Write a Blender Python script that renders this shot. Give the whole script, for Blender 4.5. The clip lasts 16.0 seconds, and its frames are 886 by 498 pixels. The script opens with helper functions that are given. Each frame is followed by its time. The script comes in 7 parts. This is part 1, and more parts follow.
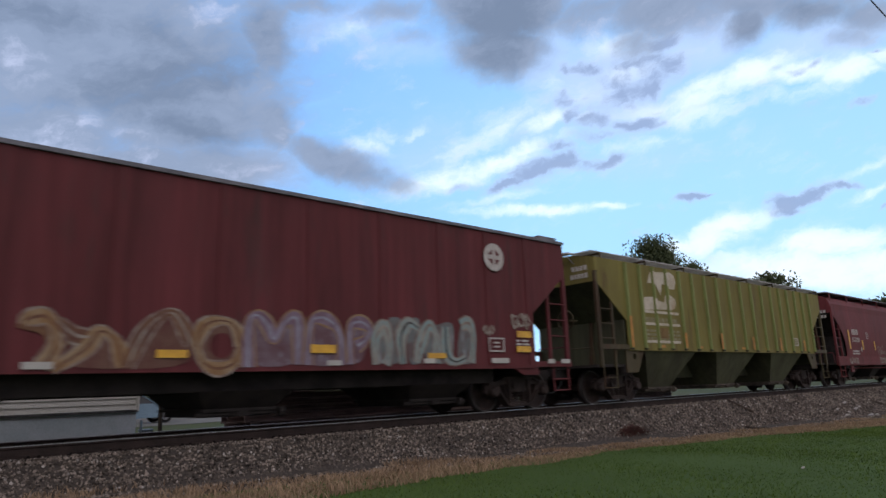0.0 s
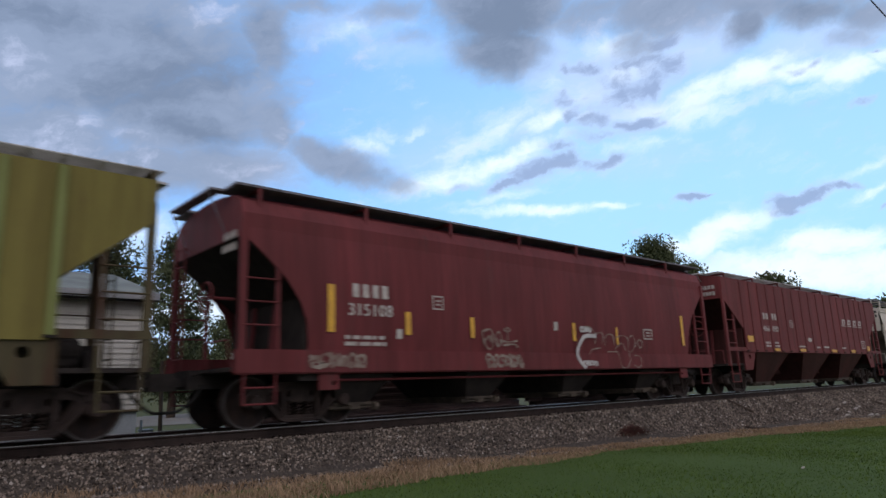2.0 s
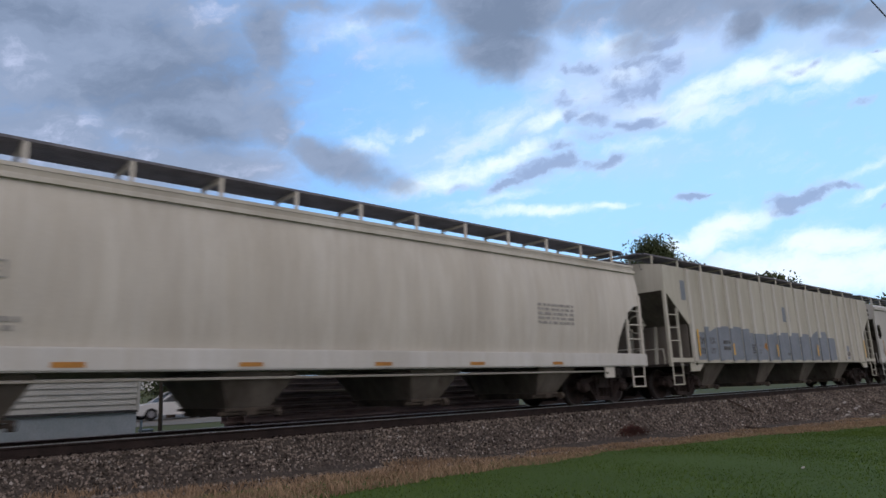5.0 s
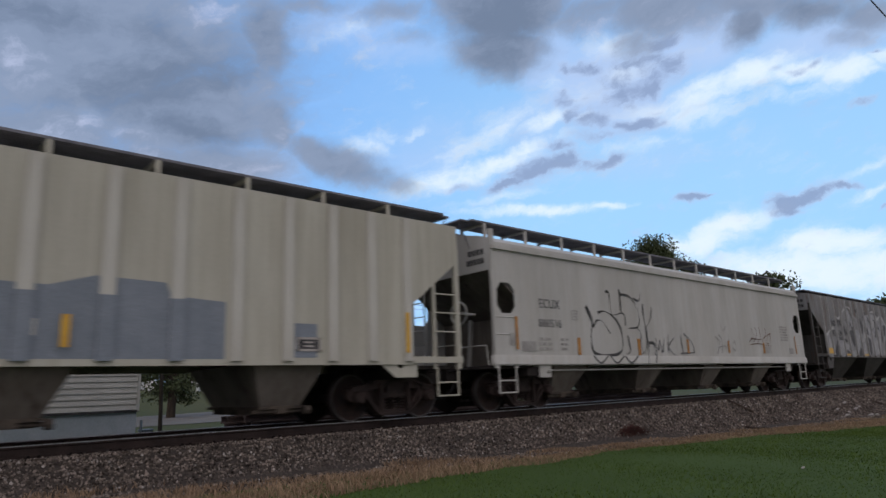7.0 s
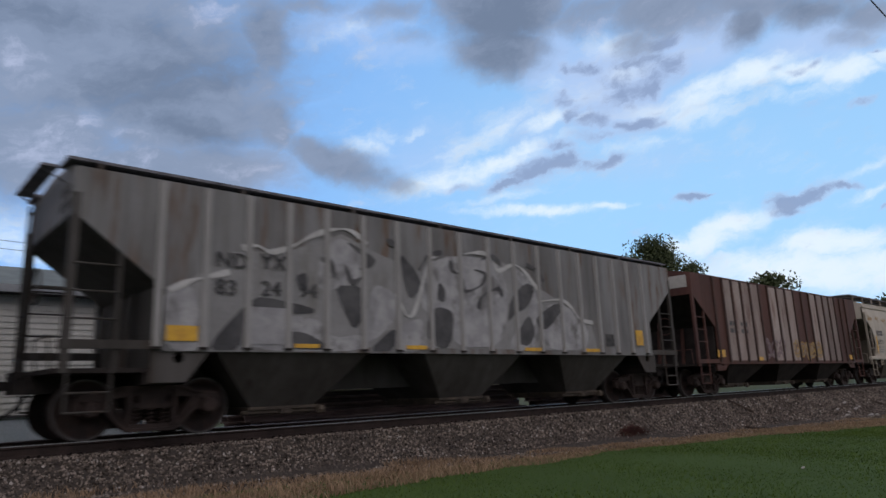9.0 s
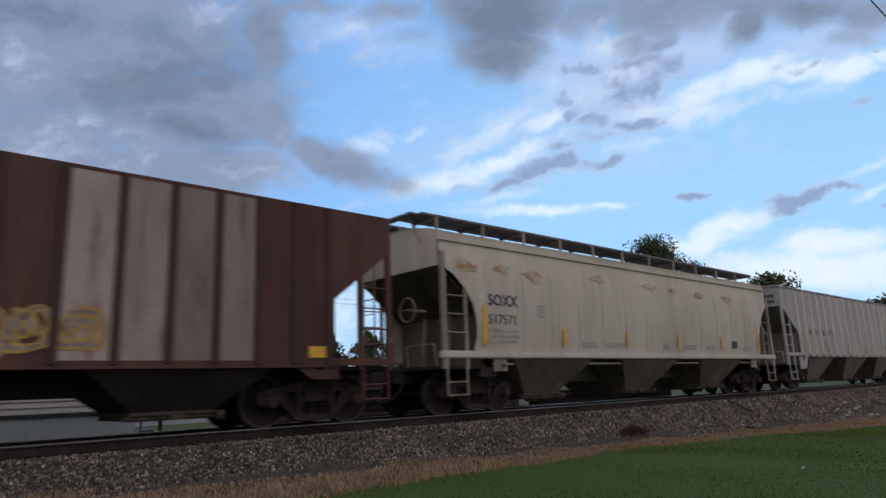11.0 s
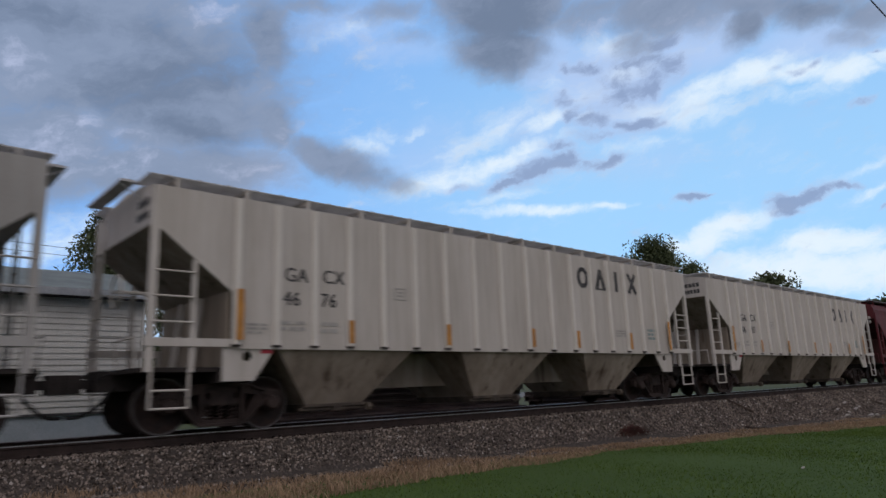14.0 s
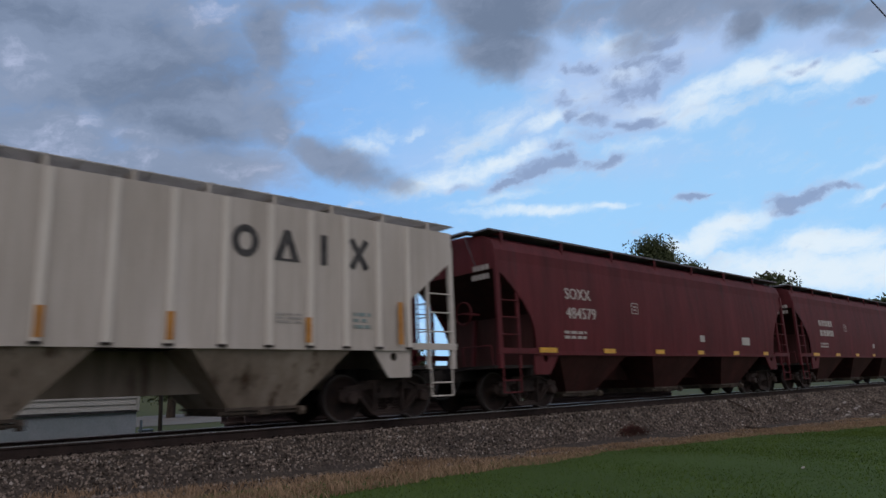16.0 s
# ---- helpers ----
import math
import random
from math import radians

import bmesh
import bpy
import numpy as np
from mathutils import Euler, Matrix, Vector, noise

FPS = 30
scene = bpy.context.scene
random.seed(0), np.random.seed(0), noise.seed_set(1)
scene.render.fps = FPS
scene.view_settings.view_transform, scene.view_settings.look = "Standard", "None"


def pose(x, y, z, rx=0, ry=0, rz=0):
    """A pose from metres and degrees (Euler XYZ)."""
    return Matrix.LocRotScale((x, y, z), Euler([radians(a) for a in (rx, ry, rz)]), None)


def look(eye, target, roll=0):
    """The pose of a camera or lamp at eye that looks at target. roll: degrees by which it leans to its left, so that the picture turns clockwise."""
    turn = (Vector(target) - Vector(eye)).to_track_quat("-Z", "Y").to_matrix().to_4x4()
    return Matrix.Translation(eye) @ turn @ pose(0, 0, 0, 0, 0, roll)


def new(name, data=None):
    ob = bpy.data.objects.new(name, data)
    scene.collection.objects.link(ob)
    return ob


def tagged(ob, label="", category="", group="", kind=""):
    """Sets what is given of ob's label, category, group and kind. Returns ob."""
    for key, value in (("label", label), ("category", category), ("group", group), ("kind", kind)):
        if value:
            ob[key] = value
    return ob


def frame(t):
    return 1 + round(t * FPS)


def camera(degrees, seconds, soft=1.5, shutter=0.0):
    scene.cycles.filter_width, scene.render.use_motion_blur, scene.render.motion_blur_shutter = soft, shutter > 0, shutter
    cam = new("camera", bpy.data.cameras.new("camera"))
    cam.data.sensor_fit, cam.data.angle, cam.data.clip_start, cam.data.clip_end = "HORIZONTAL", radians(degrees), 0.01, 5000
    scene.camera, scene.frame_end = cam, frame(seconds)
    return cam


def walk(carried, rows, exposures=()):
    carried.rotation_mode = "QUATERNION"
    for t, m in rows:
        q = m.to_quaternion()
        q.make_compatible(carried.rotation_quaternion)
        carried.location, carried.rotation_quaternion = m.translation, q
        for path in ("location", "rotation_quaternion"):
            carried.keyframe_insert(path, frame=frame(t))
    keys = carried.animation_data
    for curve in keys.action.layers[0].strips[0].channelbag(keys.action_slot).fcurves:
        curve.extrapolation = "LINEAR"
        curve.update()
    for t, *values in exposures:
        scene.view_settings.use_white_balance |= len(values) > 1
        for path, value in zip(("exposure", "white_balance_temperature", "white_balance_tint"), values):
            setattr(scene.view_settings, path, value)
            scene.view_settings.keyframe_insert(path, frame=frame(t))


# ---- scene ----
from mathutils import geometry

# ---- the camera ----
RAIL_Y = 12.0            # centre line of the track; rail tops lie at z = 0
EYE = (0.0, 0.0, 0.579)
YAW, PITCH, ROLL = radians(42.09), radians(11.97), -2.149
AIM = (EYE[0] + math.sin(YAW) * math.cos(PITCH), EYE[1] + math.cos(YAW) * math.cos(PITCH), EYE[2] + math.sin(PITCH))
cam = camera(67.99, 16.0, 1.5, 0.22)
STILL = look(EYE, AIM, ROLL)
walk(cam, [(0, STILL), (16, STILL)], [(0, 0.1), (4, 0.1), (7, -0.15), (9, -0.18), (12, -0.15), (14, -0.2), (16, -0.26)])


# ---- world and sun ----
def math_node(tree, op, a, b=None, clamp=False):
    n = tree.nodes.new("ShaderNodeMath")
    n.operation, n.use_clamp = op, clamp
    for i, val in enumerate((a, b)):
        if val is None:
            continue
        if isinstance(val, (int, float)):
            n.inputs[i].default_value = val
        else:
            tree.links.new(val, n.inputs[i])
    return n.outputs[0]


def ramp(tree, fac, lo, hi, to_lo=0.0, to_hi=1.0):
    n = tree.nodes.new("ShaderNodeMapRange")
    n.interpolation_type = "SMOOTHSTEP"
    tree.links.new(fac, n.inputs[0])
    for i, val in enumerate((lo, hi, to_lo, to_hi)):
        n.inputs[i + 1].default_value = val
    return n.outputs[0]


def mix(tree, fac, a, b, blend="MIX"):
    n = tree.nodes.new("ShaderNodeMix")
    n.data_type, n.blend_type = "RGBA", blend
    for sock, val in ((n.inputs[0], fac), (n.inputs[6], a), (n.inputs[7], b)):
        if isinstance(val, (int, float)):
            sock.default_value = val
        elif isinstance(val, tuple):
            sock.default_value = (*val, 1) if len(val) == 3 else val
        else:
            tree.links.new(val, sock)
    return n.outputs[2]


def noise_tex(tree, vec, scale, detail=4.0, rough=0.55):
    n = tree.nodes.new("ShaderNodeTexNoise")
    n.inputs["Scale"].default_value, n.inputs["Detail"].default_value, n.inputs["Roughness"].default_value = scale, detail, rough
    if vec is not None:
        tree.links.new(vec, n.inputs["Vector"])
    return n


SUN_AZ, SUN_EL = radians(215), radians(48)
DECK = [(11.7, 26.7, 18.01, 8.38, 10, 1.00), (19.8, 22.8, 10.77, 5.23, 15, 1.00), (8.9, 18.8, 9.94, 4.92, 9, 1.00), (26.3, 29.7, 3.04, 4.09, 5, 0.90),
        (26.7, 22.8, 2.96, 3.21, 3, 0.85), (32.9, 19.6, 6.28, 1.74, -17, 1.00), (38.5, 17.5, 2.56, 0.98, -9, 0.60), (29.3, 32.0, 5.78, 1.19, 4, 0.60),
        (22.3, 18.5, 7.93, 2.75, 4, 0.95), (16.5, 18.0, 8.66, 2.65, 5, 1.00)]
DECK_HIGH = [(48.2, 31.8, 7.54, 3.24, -5, 1.15), (48.2, 28.7, 5.05, 2.95, -5, 1.00), (38.4, 31.9, 5.17, 1.22, 4, 0.62), (40.2, 29.9, 3.24, 0.89, -1, 0.42),
             (56.5, 30.4, 4.81, 1.95, -0, 0.80), (63.4, 29.5, 8.05, 2.17, -12, 0.95), (69.3, 27.1, 2.27, 1.73, 16, 0.90), (74.2, 26.7, 4.00, 1.49, -16, 0.85),
             (77.8, 25.3, 2.89, 1.48, -7, 0.80), (76.5, 24.2, 2.26, 0.94, -17, 0.50), (60.8, 27.6, 2.44, 1.73, -10, 0.60), (68.5, 28.8, 14.37, 1.70, -15, 0.85)]
DARK = [(7.2, 28.1, 4.65, 1.71, 14, 0.60), (16.1, 24.6, 6.73, 2.51, 18, 0.75), (22.9, 26.3, 5.36, 1.75, 10, 0.60), (20.8, 21.4, 3.64, 1.37, -10, 0.90),
        (26.8, 27.1, 3.02, 3.55, 4, 0.20), (30.9, 20.4, 3.47, 1.44, -18, 0.30), (34.9, 18.5, 3.55, 1.17, -13, 0.35), (49.2, 31.5, 4.83, 3.03, -5, 1.00),
        (47.9, 28.0, 2.66, 1.81, -4, 0.70), (69.5, 26.8, 1.44, 1.30, 16, 0.50), (74.7, 26.4, 2.38, 0.98, -17, 0.50), (18.1, 28.7, 4.17, 1.66, 8, 0.35)]
LIGHT = [(21.5, 30.7, 3.04, 1.23, 16, 0.75), (20.1, 29.6, 1.90, 1.00, 8, 0.50), (12.2, 21.2, 1.26, 1.05, 39, 0.80), (14.7, 20.7, 1.70, 0.60, 18, 0.60),
         (6.8, 24.9, 2.99, 2.33, 13, 0.50), (10.0, 19.2, 5.81, 2.07, 8, 0.50), (25.1, 18.7, 5.26, 1.21, 3, 0.40), (17.3, 19.2, 6.58, 1.77, 6, 0.30),
         (56.9, 29.3, 3.05, 1.30, -8, 0.60), (66.1, 28.0, 3.21, 1.25, -13, 0.40), (25.6, 25.2, 1.97, 0.90, 4, 0.40), (32.9, 19.7, 6.53, 2.18, -17, 0.40)]
SMALL = [(59.4, 24.4, 5.98, 3.85, 2, 0.66), (63.1, 27.1, 1.55, 0.90, 12, 1.00), (60.6, 26.0, 3.59, 0.67, -0, 0.85), (56.1, 26.4, 2.41, 0.81, -3, 0.95),
         (54.5, 26.5, 1.13, 0.90, -7, 0.80), (61.3, 24.1, 3.51, 1.27, 5, 1.00), (63.6, 25.1, 1.64, 1.25, 8, 0.80), (58.4, 23.9, 2.68, 0.91, -4, 0.85),
         (54.1, 23.8, 1.01, 1.25, -6, 0.85), (54.6, 22.4, 0.90, 1.49, -25, 0.80), (56.7, 21.8, 2.06, 0.93, 2, 0.95), (59.7, 21.3, 2.96, 0.83, -5, 1.00),
         (56.6, 20.8, 3.03, 0.61, -2, 0.75), (49.8, 21.3, 1.12, 0.67, 14, 0.50), (52.8, 20.3, 2.11, 0.52, -3, 0.95)]
SMALL_LOW = [(50.9, 18.4, 3.10, 1.21, 16, 1.05), (53.4, 19.1, 2.38, 1.00, 4, 0.95), (48.2, 17.3, 2.78, 0.64, 15, 0.95), (57.1, 18.6, 1.82, 0.52, 15, 0.85),
             (55.4, 18.6, 2.45, 0.66, -1, 0.65), (63.5, 14.5, 1.68, 0.46, -4, 1.00), (64.8, 14.5, 0.87, 0.23, 0, 0.85), (70.7, 13.3, 2.04, 0.96, -1, 1.05),
             (72.2, 13.5, 1.78, 0.85, 18, 1.00), (70.8, 12.5, 1.41, 0.61, -3, 0.95), (74.5, 13.9, 1.26, 0.33, -17, 0.95), (73.1, 13.8, 1.14, 0.47, 12, 0.90),
             (76.9, 11.8, 0.70, 0.32, 13, 0.75)]
FAINT = [(76.3, 19.5, 1.24, 0.45, -6, 0.50), (73.3, 19.9, 1.39, 0.59, 30, 0.42), (29.6, 22.6, 0.75, 0.94, 30, 0.42), (50.6, 26.9, 0.94, 0.64, -5, 0.40),
         (71.2, 23.2, 0.66, 0.33, -14, 0.55), (72.7, 22.6, 0.88, 0.29, -9, 0.60), (73.9, 22.9, 0.76, 0.34, 17, 0.60), (77.9, 22.6, 0.58, 0.24, -11, 0.70),
         (35.6, 29.9, 1.39, 0.71, 1, 0.50), (44.1, 17.1, 3.07, 0.49, 5, 0.50)]
HAZE = [(33.0, 30.8, 5.87, 1.96, 8, 0.55), (39.4, 28.8, 6.99, 1.35, -1, 0.45), (53.1, 27.1, 4.13, 3.14, -7, 0.80), (58.0, 24.6, 6.81, 4.32, 1, 1.00),
        (66.3, 26.3, 5.68, 2.62, 7, 0.90), (74.6, 24.4, 5.78, 1.81, -11, 0.80), (41.2, 20.4, 8.30, 2.90, 12, 0.40), (51.6, 21.2, 6.51, 3.36, 13, 0.50),
        (25.1, 18.7, 5.26, 1.86, 3, 0.70), (59.7, 17.9, 7.92, 1.86, -3, 0.30)]
WHITE = [(34.0, 30.5, 2.93, 0.71, 14, 0.55), (31.4, 29.4, 3.15, 0.40, 13, 0.40), (35.0, 20.8, 2.68, 0.95, 5, 0.80), (37.3, 21.4, 1.56, 0.67, 9, 0.50),
         (39.8, 21.8, 1.34, 0.49, 26, 0.45), (43.2, 18.0, 4.88, 1.17, 12, 0.95), (47.6, 19.2, 4.32, 1.07, 15, 1.05), (50.1, 20.3, 2.64, 0.72, 9, 1.05),
         (52.2, 22.3, 3.10, 0.72, 15, 1.00), (45.9, 21.1, 6.14, 1.36, 20, 0.50), (40.6, 17.4, 3.34, 0.88, 8, 0.85), (58.6, 27.9, 2.99, 1.31, -9, 0.60),
         (59.3, 25.4, 2.42, 0.90, 0, 0.75), (55.9, 24.2, 2.10, 1.37, -7, 0.65), (53.2, 25.2, 1.13, 1.01, -6, 0.50), (56.0, 22.1, 1.29, 0.74, -7, 0.60)]
WHITE_HIGH = [(61.1, 22.3, 3.98, 0.91, 0, 0.85), (65.4, 22.7, 3.72, 1.26, 13, 1.00), (69.4, 23.3, 3.52, 1.21, 7, 1.05), (73.1, 22.5, 3.74, 0.99, -9, 1.00),
              (76.5, 21.8, 2.90, 0.97, -3, 1.05), (78.4, 22.1, 1.75, 0.67, -6, 1.05), (64.7, 21.3, 4.25, 1.11, -5, 0.60), (72.5, 21.2, 4.70, 0.93, -3, 0.50),
              (59.8, 19.5, 4.24, 0.65, -5, 0.40), (53.6, 21.0, 3.00, 0.66, 1, 0.60)]
WHITE_LOW = [(51.1, 14.8, 6.43, 0.58, -2, 1.00), (56.5, 14.6, 2.63, 0.33, -1, 0.90), (47.7, 16.1, 4.04, 0.44, 6, 0.50), (65.8, 11.9, 4.66, 0.99, 12, 1.05),
             (63.3, 10.8, 4.16, 1.19, 9, 1.05), (68.2, 12.7, 1.85, 0.49, 2, 0.50), (73.5, 9.6, 4.72, 1.10, -5, 1.05), (70.9, 7.7, 7.88, 1.81, -7, 1.00),
             (75.9, 7.5, 3.08, 1.72, -8, 0.95), (76.2, 13.1, 1.48, 0.37, 1, 0.65), (76.1, 14.8, 1.50, 0.37, 11, 0.45), (24.9, 8.4, 10.14, 4.23, 0, 0.95),
             (12.0, 12.4, 8.60, 2.58, 4, 0.80)]
world = bpy.data.worlds.new("sky")
scene.world = world
world.use_nodes = True
wt = world.node_tree
wt.nodes.clear()
geo = wt.nodes.new("ShaderNodeTexCoord").outputs["Generated"]
sep = wt.nodes.new("ShaderNodeSeparateXYZ")
wt.links.new(geo, sep.inputs[0])
az = math_node(wt, "ARCTAN2", sep.outputs[0], sep.outputs[1])
el = math_node(wt, "ARCSINE", sep.outputs[2])
flat = wt.nodes.new("ShaderNodeCombineXYZ")
wt.links.new(az, flat.inputs[0])
wt.links.new(el, flat.inputs[1])


def warped(scale, amount, detail):
    n = noise_tex(wt, geo, scale, detail, 0.6)
    sub = wt.nodes.new("ShaderNodeVectorMath")
    sub.operation = "MULTIPLY_ADD"
    wt.links.new(n.outputs["Color"], sub.inputs[0])
    sub.inputs[1].default_value = (amount * 1.6, amount, 0)
    sub.inputs[2].default_value = (-amount * 0.8, -amount * 0.5, 0)
    return sub.outputs[0]


def add_vec(a, b):
    n = wt.nodes.new("ShaderNodeVectorMath")
    wt.links.new(a, n.inputs[0])
    wt.links.new(b, n.inputs[1])
    return n.outputs[0]


place = add_vec(add_vec(flat.outputs[0], warped(6, 0.03, 3)), add_vec(warped(18, 0.03, 5), warped(60, 0.008, 5)))
# drawn-out coordinates that rise to the right, as the clouds do
lay = wt.nodes.new("ShaderNodeMapping")
lay.vector_type = "TEXTURE"
lay.inputs["Scale"].default_value = (1.0, 0.5, 1.0)
lay.inputs["Rotation"].default_value = (0, 0, radians(14))
wt.links.new(place, lay.inputs["Vector"])


last_field = []


def cloud_field(blobs):
    """The largest of many soft ellipses. Each field hangs on the one before by a vanishing amount, so that they are worked out one after another."""
    total = None
    spot = place
    if last_field:
        hang = wt.nodes.new("ShaderNodeVectorMath")
        hang.operation = "MULTIPLY_ADD"
        wt.links.new(last_field[-1], hang.inputs[0])
        hang.inputs[1].default_value = (1e-7, 1e-7, 0)
        wt.links.new(place, hang.inputs[2])
        spot = hang.outputs[0]
    for a, e, ra, re, tilt, weight in blobs:
        m = wt.nodes.new("ShaderNodeMapping")
        m.vector_type = "TEXTURE"
        m.inputs["Location"].default_value = (radians(a), radians(e), 0)
        m.inputs["Rotation"].default_value = (0, 0, radians(tilt))
        m.inputs["Scale"].default_value = (radians(ra), radians(re), 1)
        wt.links.new(spot, m.inputs["Vector"])
        length = wt.nodes.new("ShaderNodeVectorMath")
        length.operation = "LENGTH"
        wt.links.new(m.outputs[0], length.inputs[0])
        f = ramp(wt, length.outputs["Value"], 0.1, 1.55, weight, 0.0)
        total = f if total is None else math_node(wt, "MAXIMUM", total, f)
    last_field.append(total)
    return total


sky = wt.nodes.new("ShaderNodeTexSky")
sky.sky_type, sky.sun_disc = "NISHITA", False
sky.sun_elevation, sky.sun_rotation = SUN_EL, SUN_AZ
sky.dust_density, sky.ozone_density = 0.4, 2.5
# the open blue, paler towards the horizon and the bright quarter
pale = math_node(wt, "MULTIPLY", ramp(wt, el, 0.7, 0.25), ramp(wt, az, 0.3, 0.98), True)
tone = mix(wt, pale, (2.75, 5.65, 11.0), (4.4, 7.9, 11.8))
blue = mix(wt, 0.85, mix(wt, 1.0, sky.outputs[0], (1.3, 1.6, 1.9), "MULTIPLY"), tone)
fine = noise_tex(wt, lay.outputs[0], 10, 10, 0.66).outputs["Fac"]
curl = noise_tex(wt, lay.outputs[0], 26, 8, 0.62).outputs["Fac"]
wisp = noise_tex(wt, lay.outputs[0], 4.5, 9, 0.66).outputs["Fac"]
broad = noise_tex(wt, geo, 2.2, 5, 0.55).outputs["Fac"]


def most(*fields):
    total = fields[0]
    for f in fields[1:]:
        total = math_node(wt, "MAXIMUM", total, f)
    return total


def plus(field, source, amount):
    return math_node(wt, "ADD", field, math_node(wt, "MULTIPLY", math_node(wt, "SUBTRACT", source, 0.5), amount))


# lavender haze, then thin bright cloud over the blue
hazy = plus(cloud_field(HAZE), wisp, 1.2)
with_haze = mix(wt, ramp(wt, hazy, -0.05, 0.9, 0.0, 0.72), blue, (5.6, 7.1, 10.4))
veil = plus(plus(most(cloud_field(WHITE), cloud_field(WHITE_HIGH), cloud_field(WHITE_LOW)), wisp, 1.2), plus(fine, curl, 0.7), 1.5)
veil = math_node(wt, "ADD", veil, ramp(wt, el, 0.03, 0.3, 0.3, 0.0))
with_white = mix(wt, ramp(wt, veil, 0.0, 1.3, 0.0, 0.92), with_haze, (9.4, 10.6, 11.6))
# small broken grey clouds with ragged edges
ragged = plus(plus(most(cloud_field(SMALL), cloud_field(SMALL_LOW), cloud_field(FAINT)), fine, 1.0), curl, 1.3)
small_tone = mix(wt, ramp(wt, ragged, 0.4, 1.0), (5.1, 6.5, 9.4), (3.15, 4.2, 6.6))
with_small = mix(wt, ramp(wt, ragged, 0.08, 0.95, 0.0, 0.92), with_white, small_tone)
# the grey deck; beyond the named clouds a broken deck of the same kind
behind = ramp(wt, math_node(wt, "ABSOLUTE", math_node(wt, "SUBTRACT", az, YAW)), 0.75, 1.2)
deck = math_node(wt, "MULTIPLY", behind, ramp(wt, broad, 0.3, 0.46))
over = math_node(wt, "MULTIPLY", ramp(wt, el, 0.6, 0.75), ramp(wt, broad, 0.34, 0.52))
mass = plus(plus(most(cloud_field(DECK), cloud_field(DECK_HIGH), deck, over), fine, 0.9), curl, 0.35)
shade = plus(plus(math_node(wt, "SUBTRACT", cloud_field(LIGHT), cloud_field(DARK)), plus(fine, curl, 0.5), 2.0), wisp, 1.0)
grey = mix(wt, ramp(wt, shade, -0.9, 0.25), (1.9, 2.45, 3.6), (2.9, 3.62, 5.15))
grey = mix(wt, ramp(wt, shade, 0.2, 1.1), grey, (5.6, 6.3, 8.6))
grey = mix(wt, behind, grey, (6.05, 5.5, 5.85))
final = mix(wt, ramp(wt, mass, 0.0, 0.9, 0.0, 0.96), with_small, grey)
bg = wt.nodes.new("ShaderNodeBackground")
bg.inputs["Strength"].default_value = 0.1
wt.links.new(final, bg.inputs[0])
wt.links.new(bg.outputs[0], wt.nodes.new("ShaderNodeOutputWorld").inputs[0])

sun = new("sun", bpy.data.lights.new("sun", "SUN"))
sun.data.energy, sun.data.angle, sun.data.color = 0.65, radians(60), (1.0, 0.93, 0.91)
sun.matrix_world = look((0, 0, 0), (-math.sin(SUN_AZ) * math.cos(SUN_EL), -math.cos(SUN_AZ) * math.cos(SUN_EL), -math.sin(SUN_EL)))


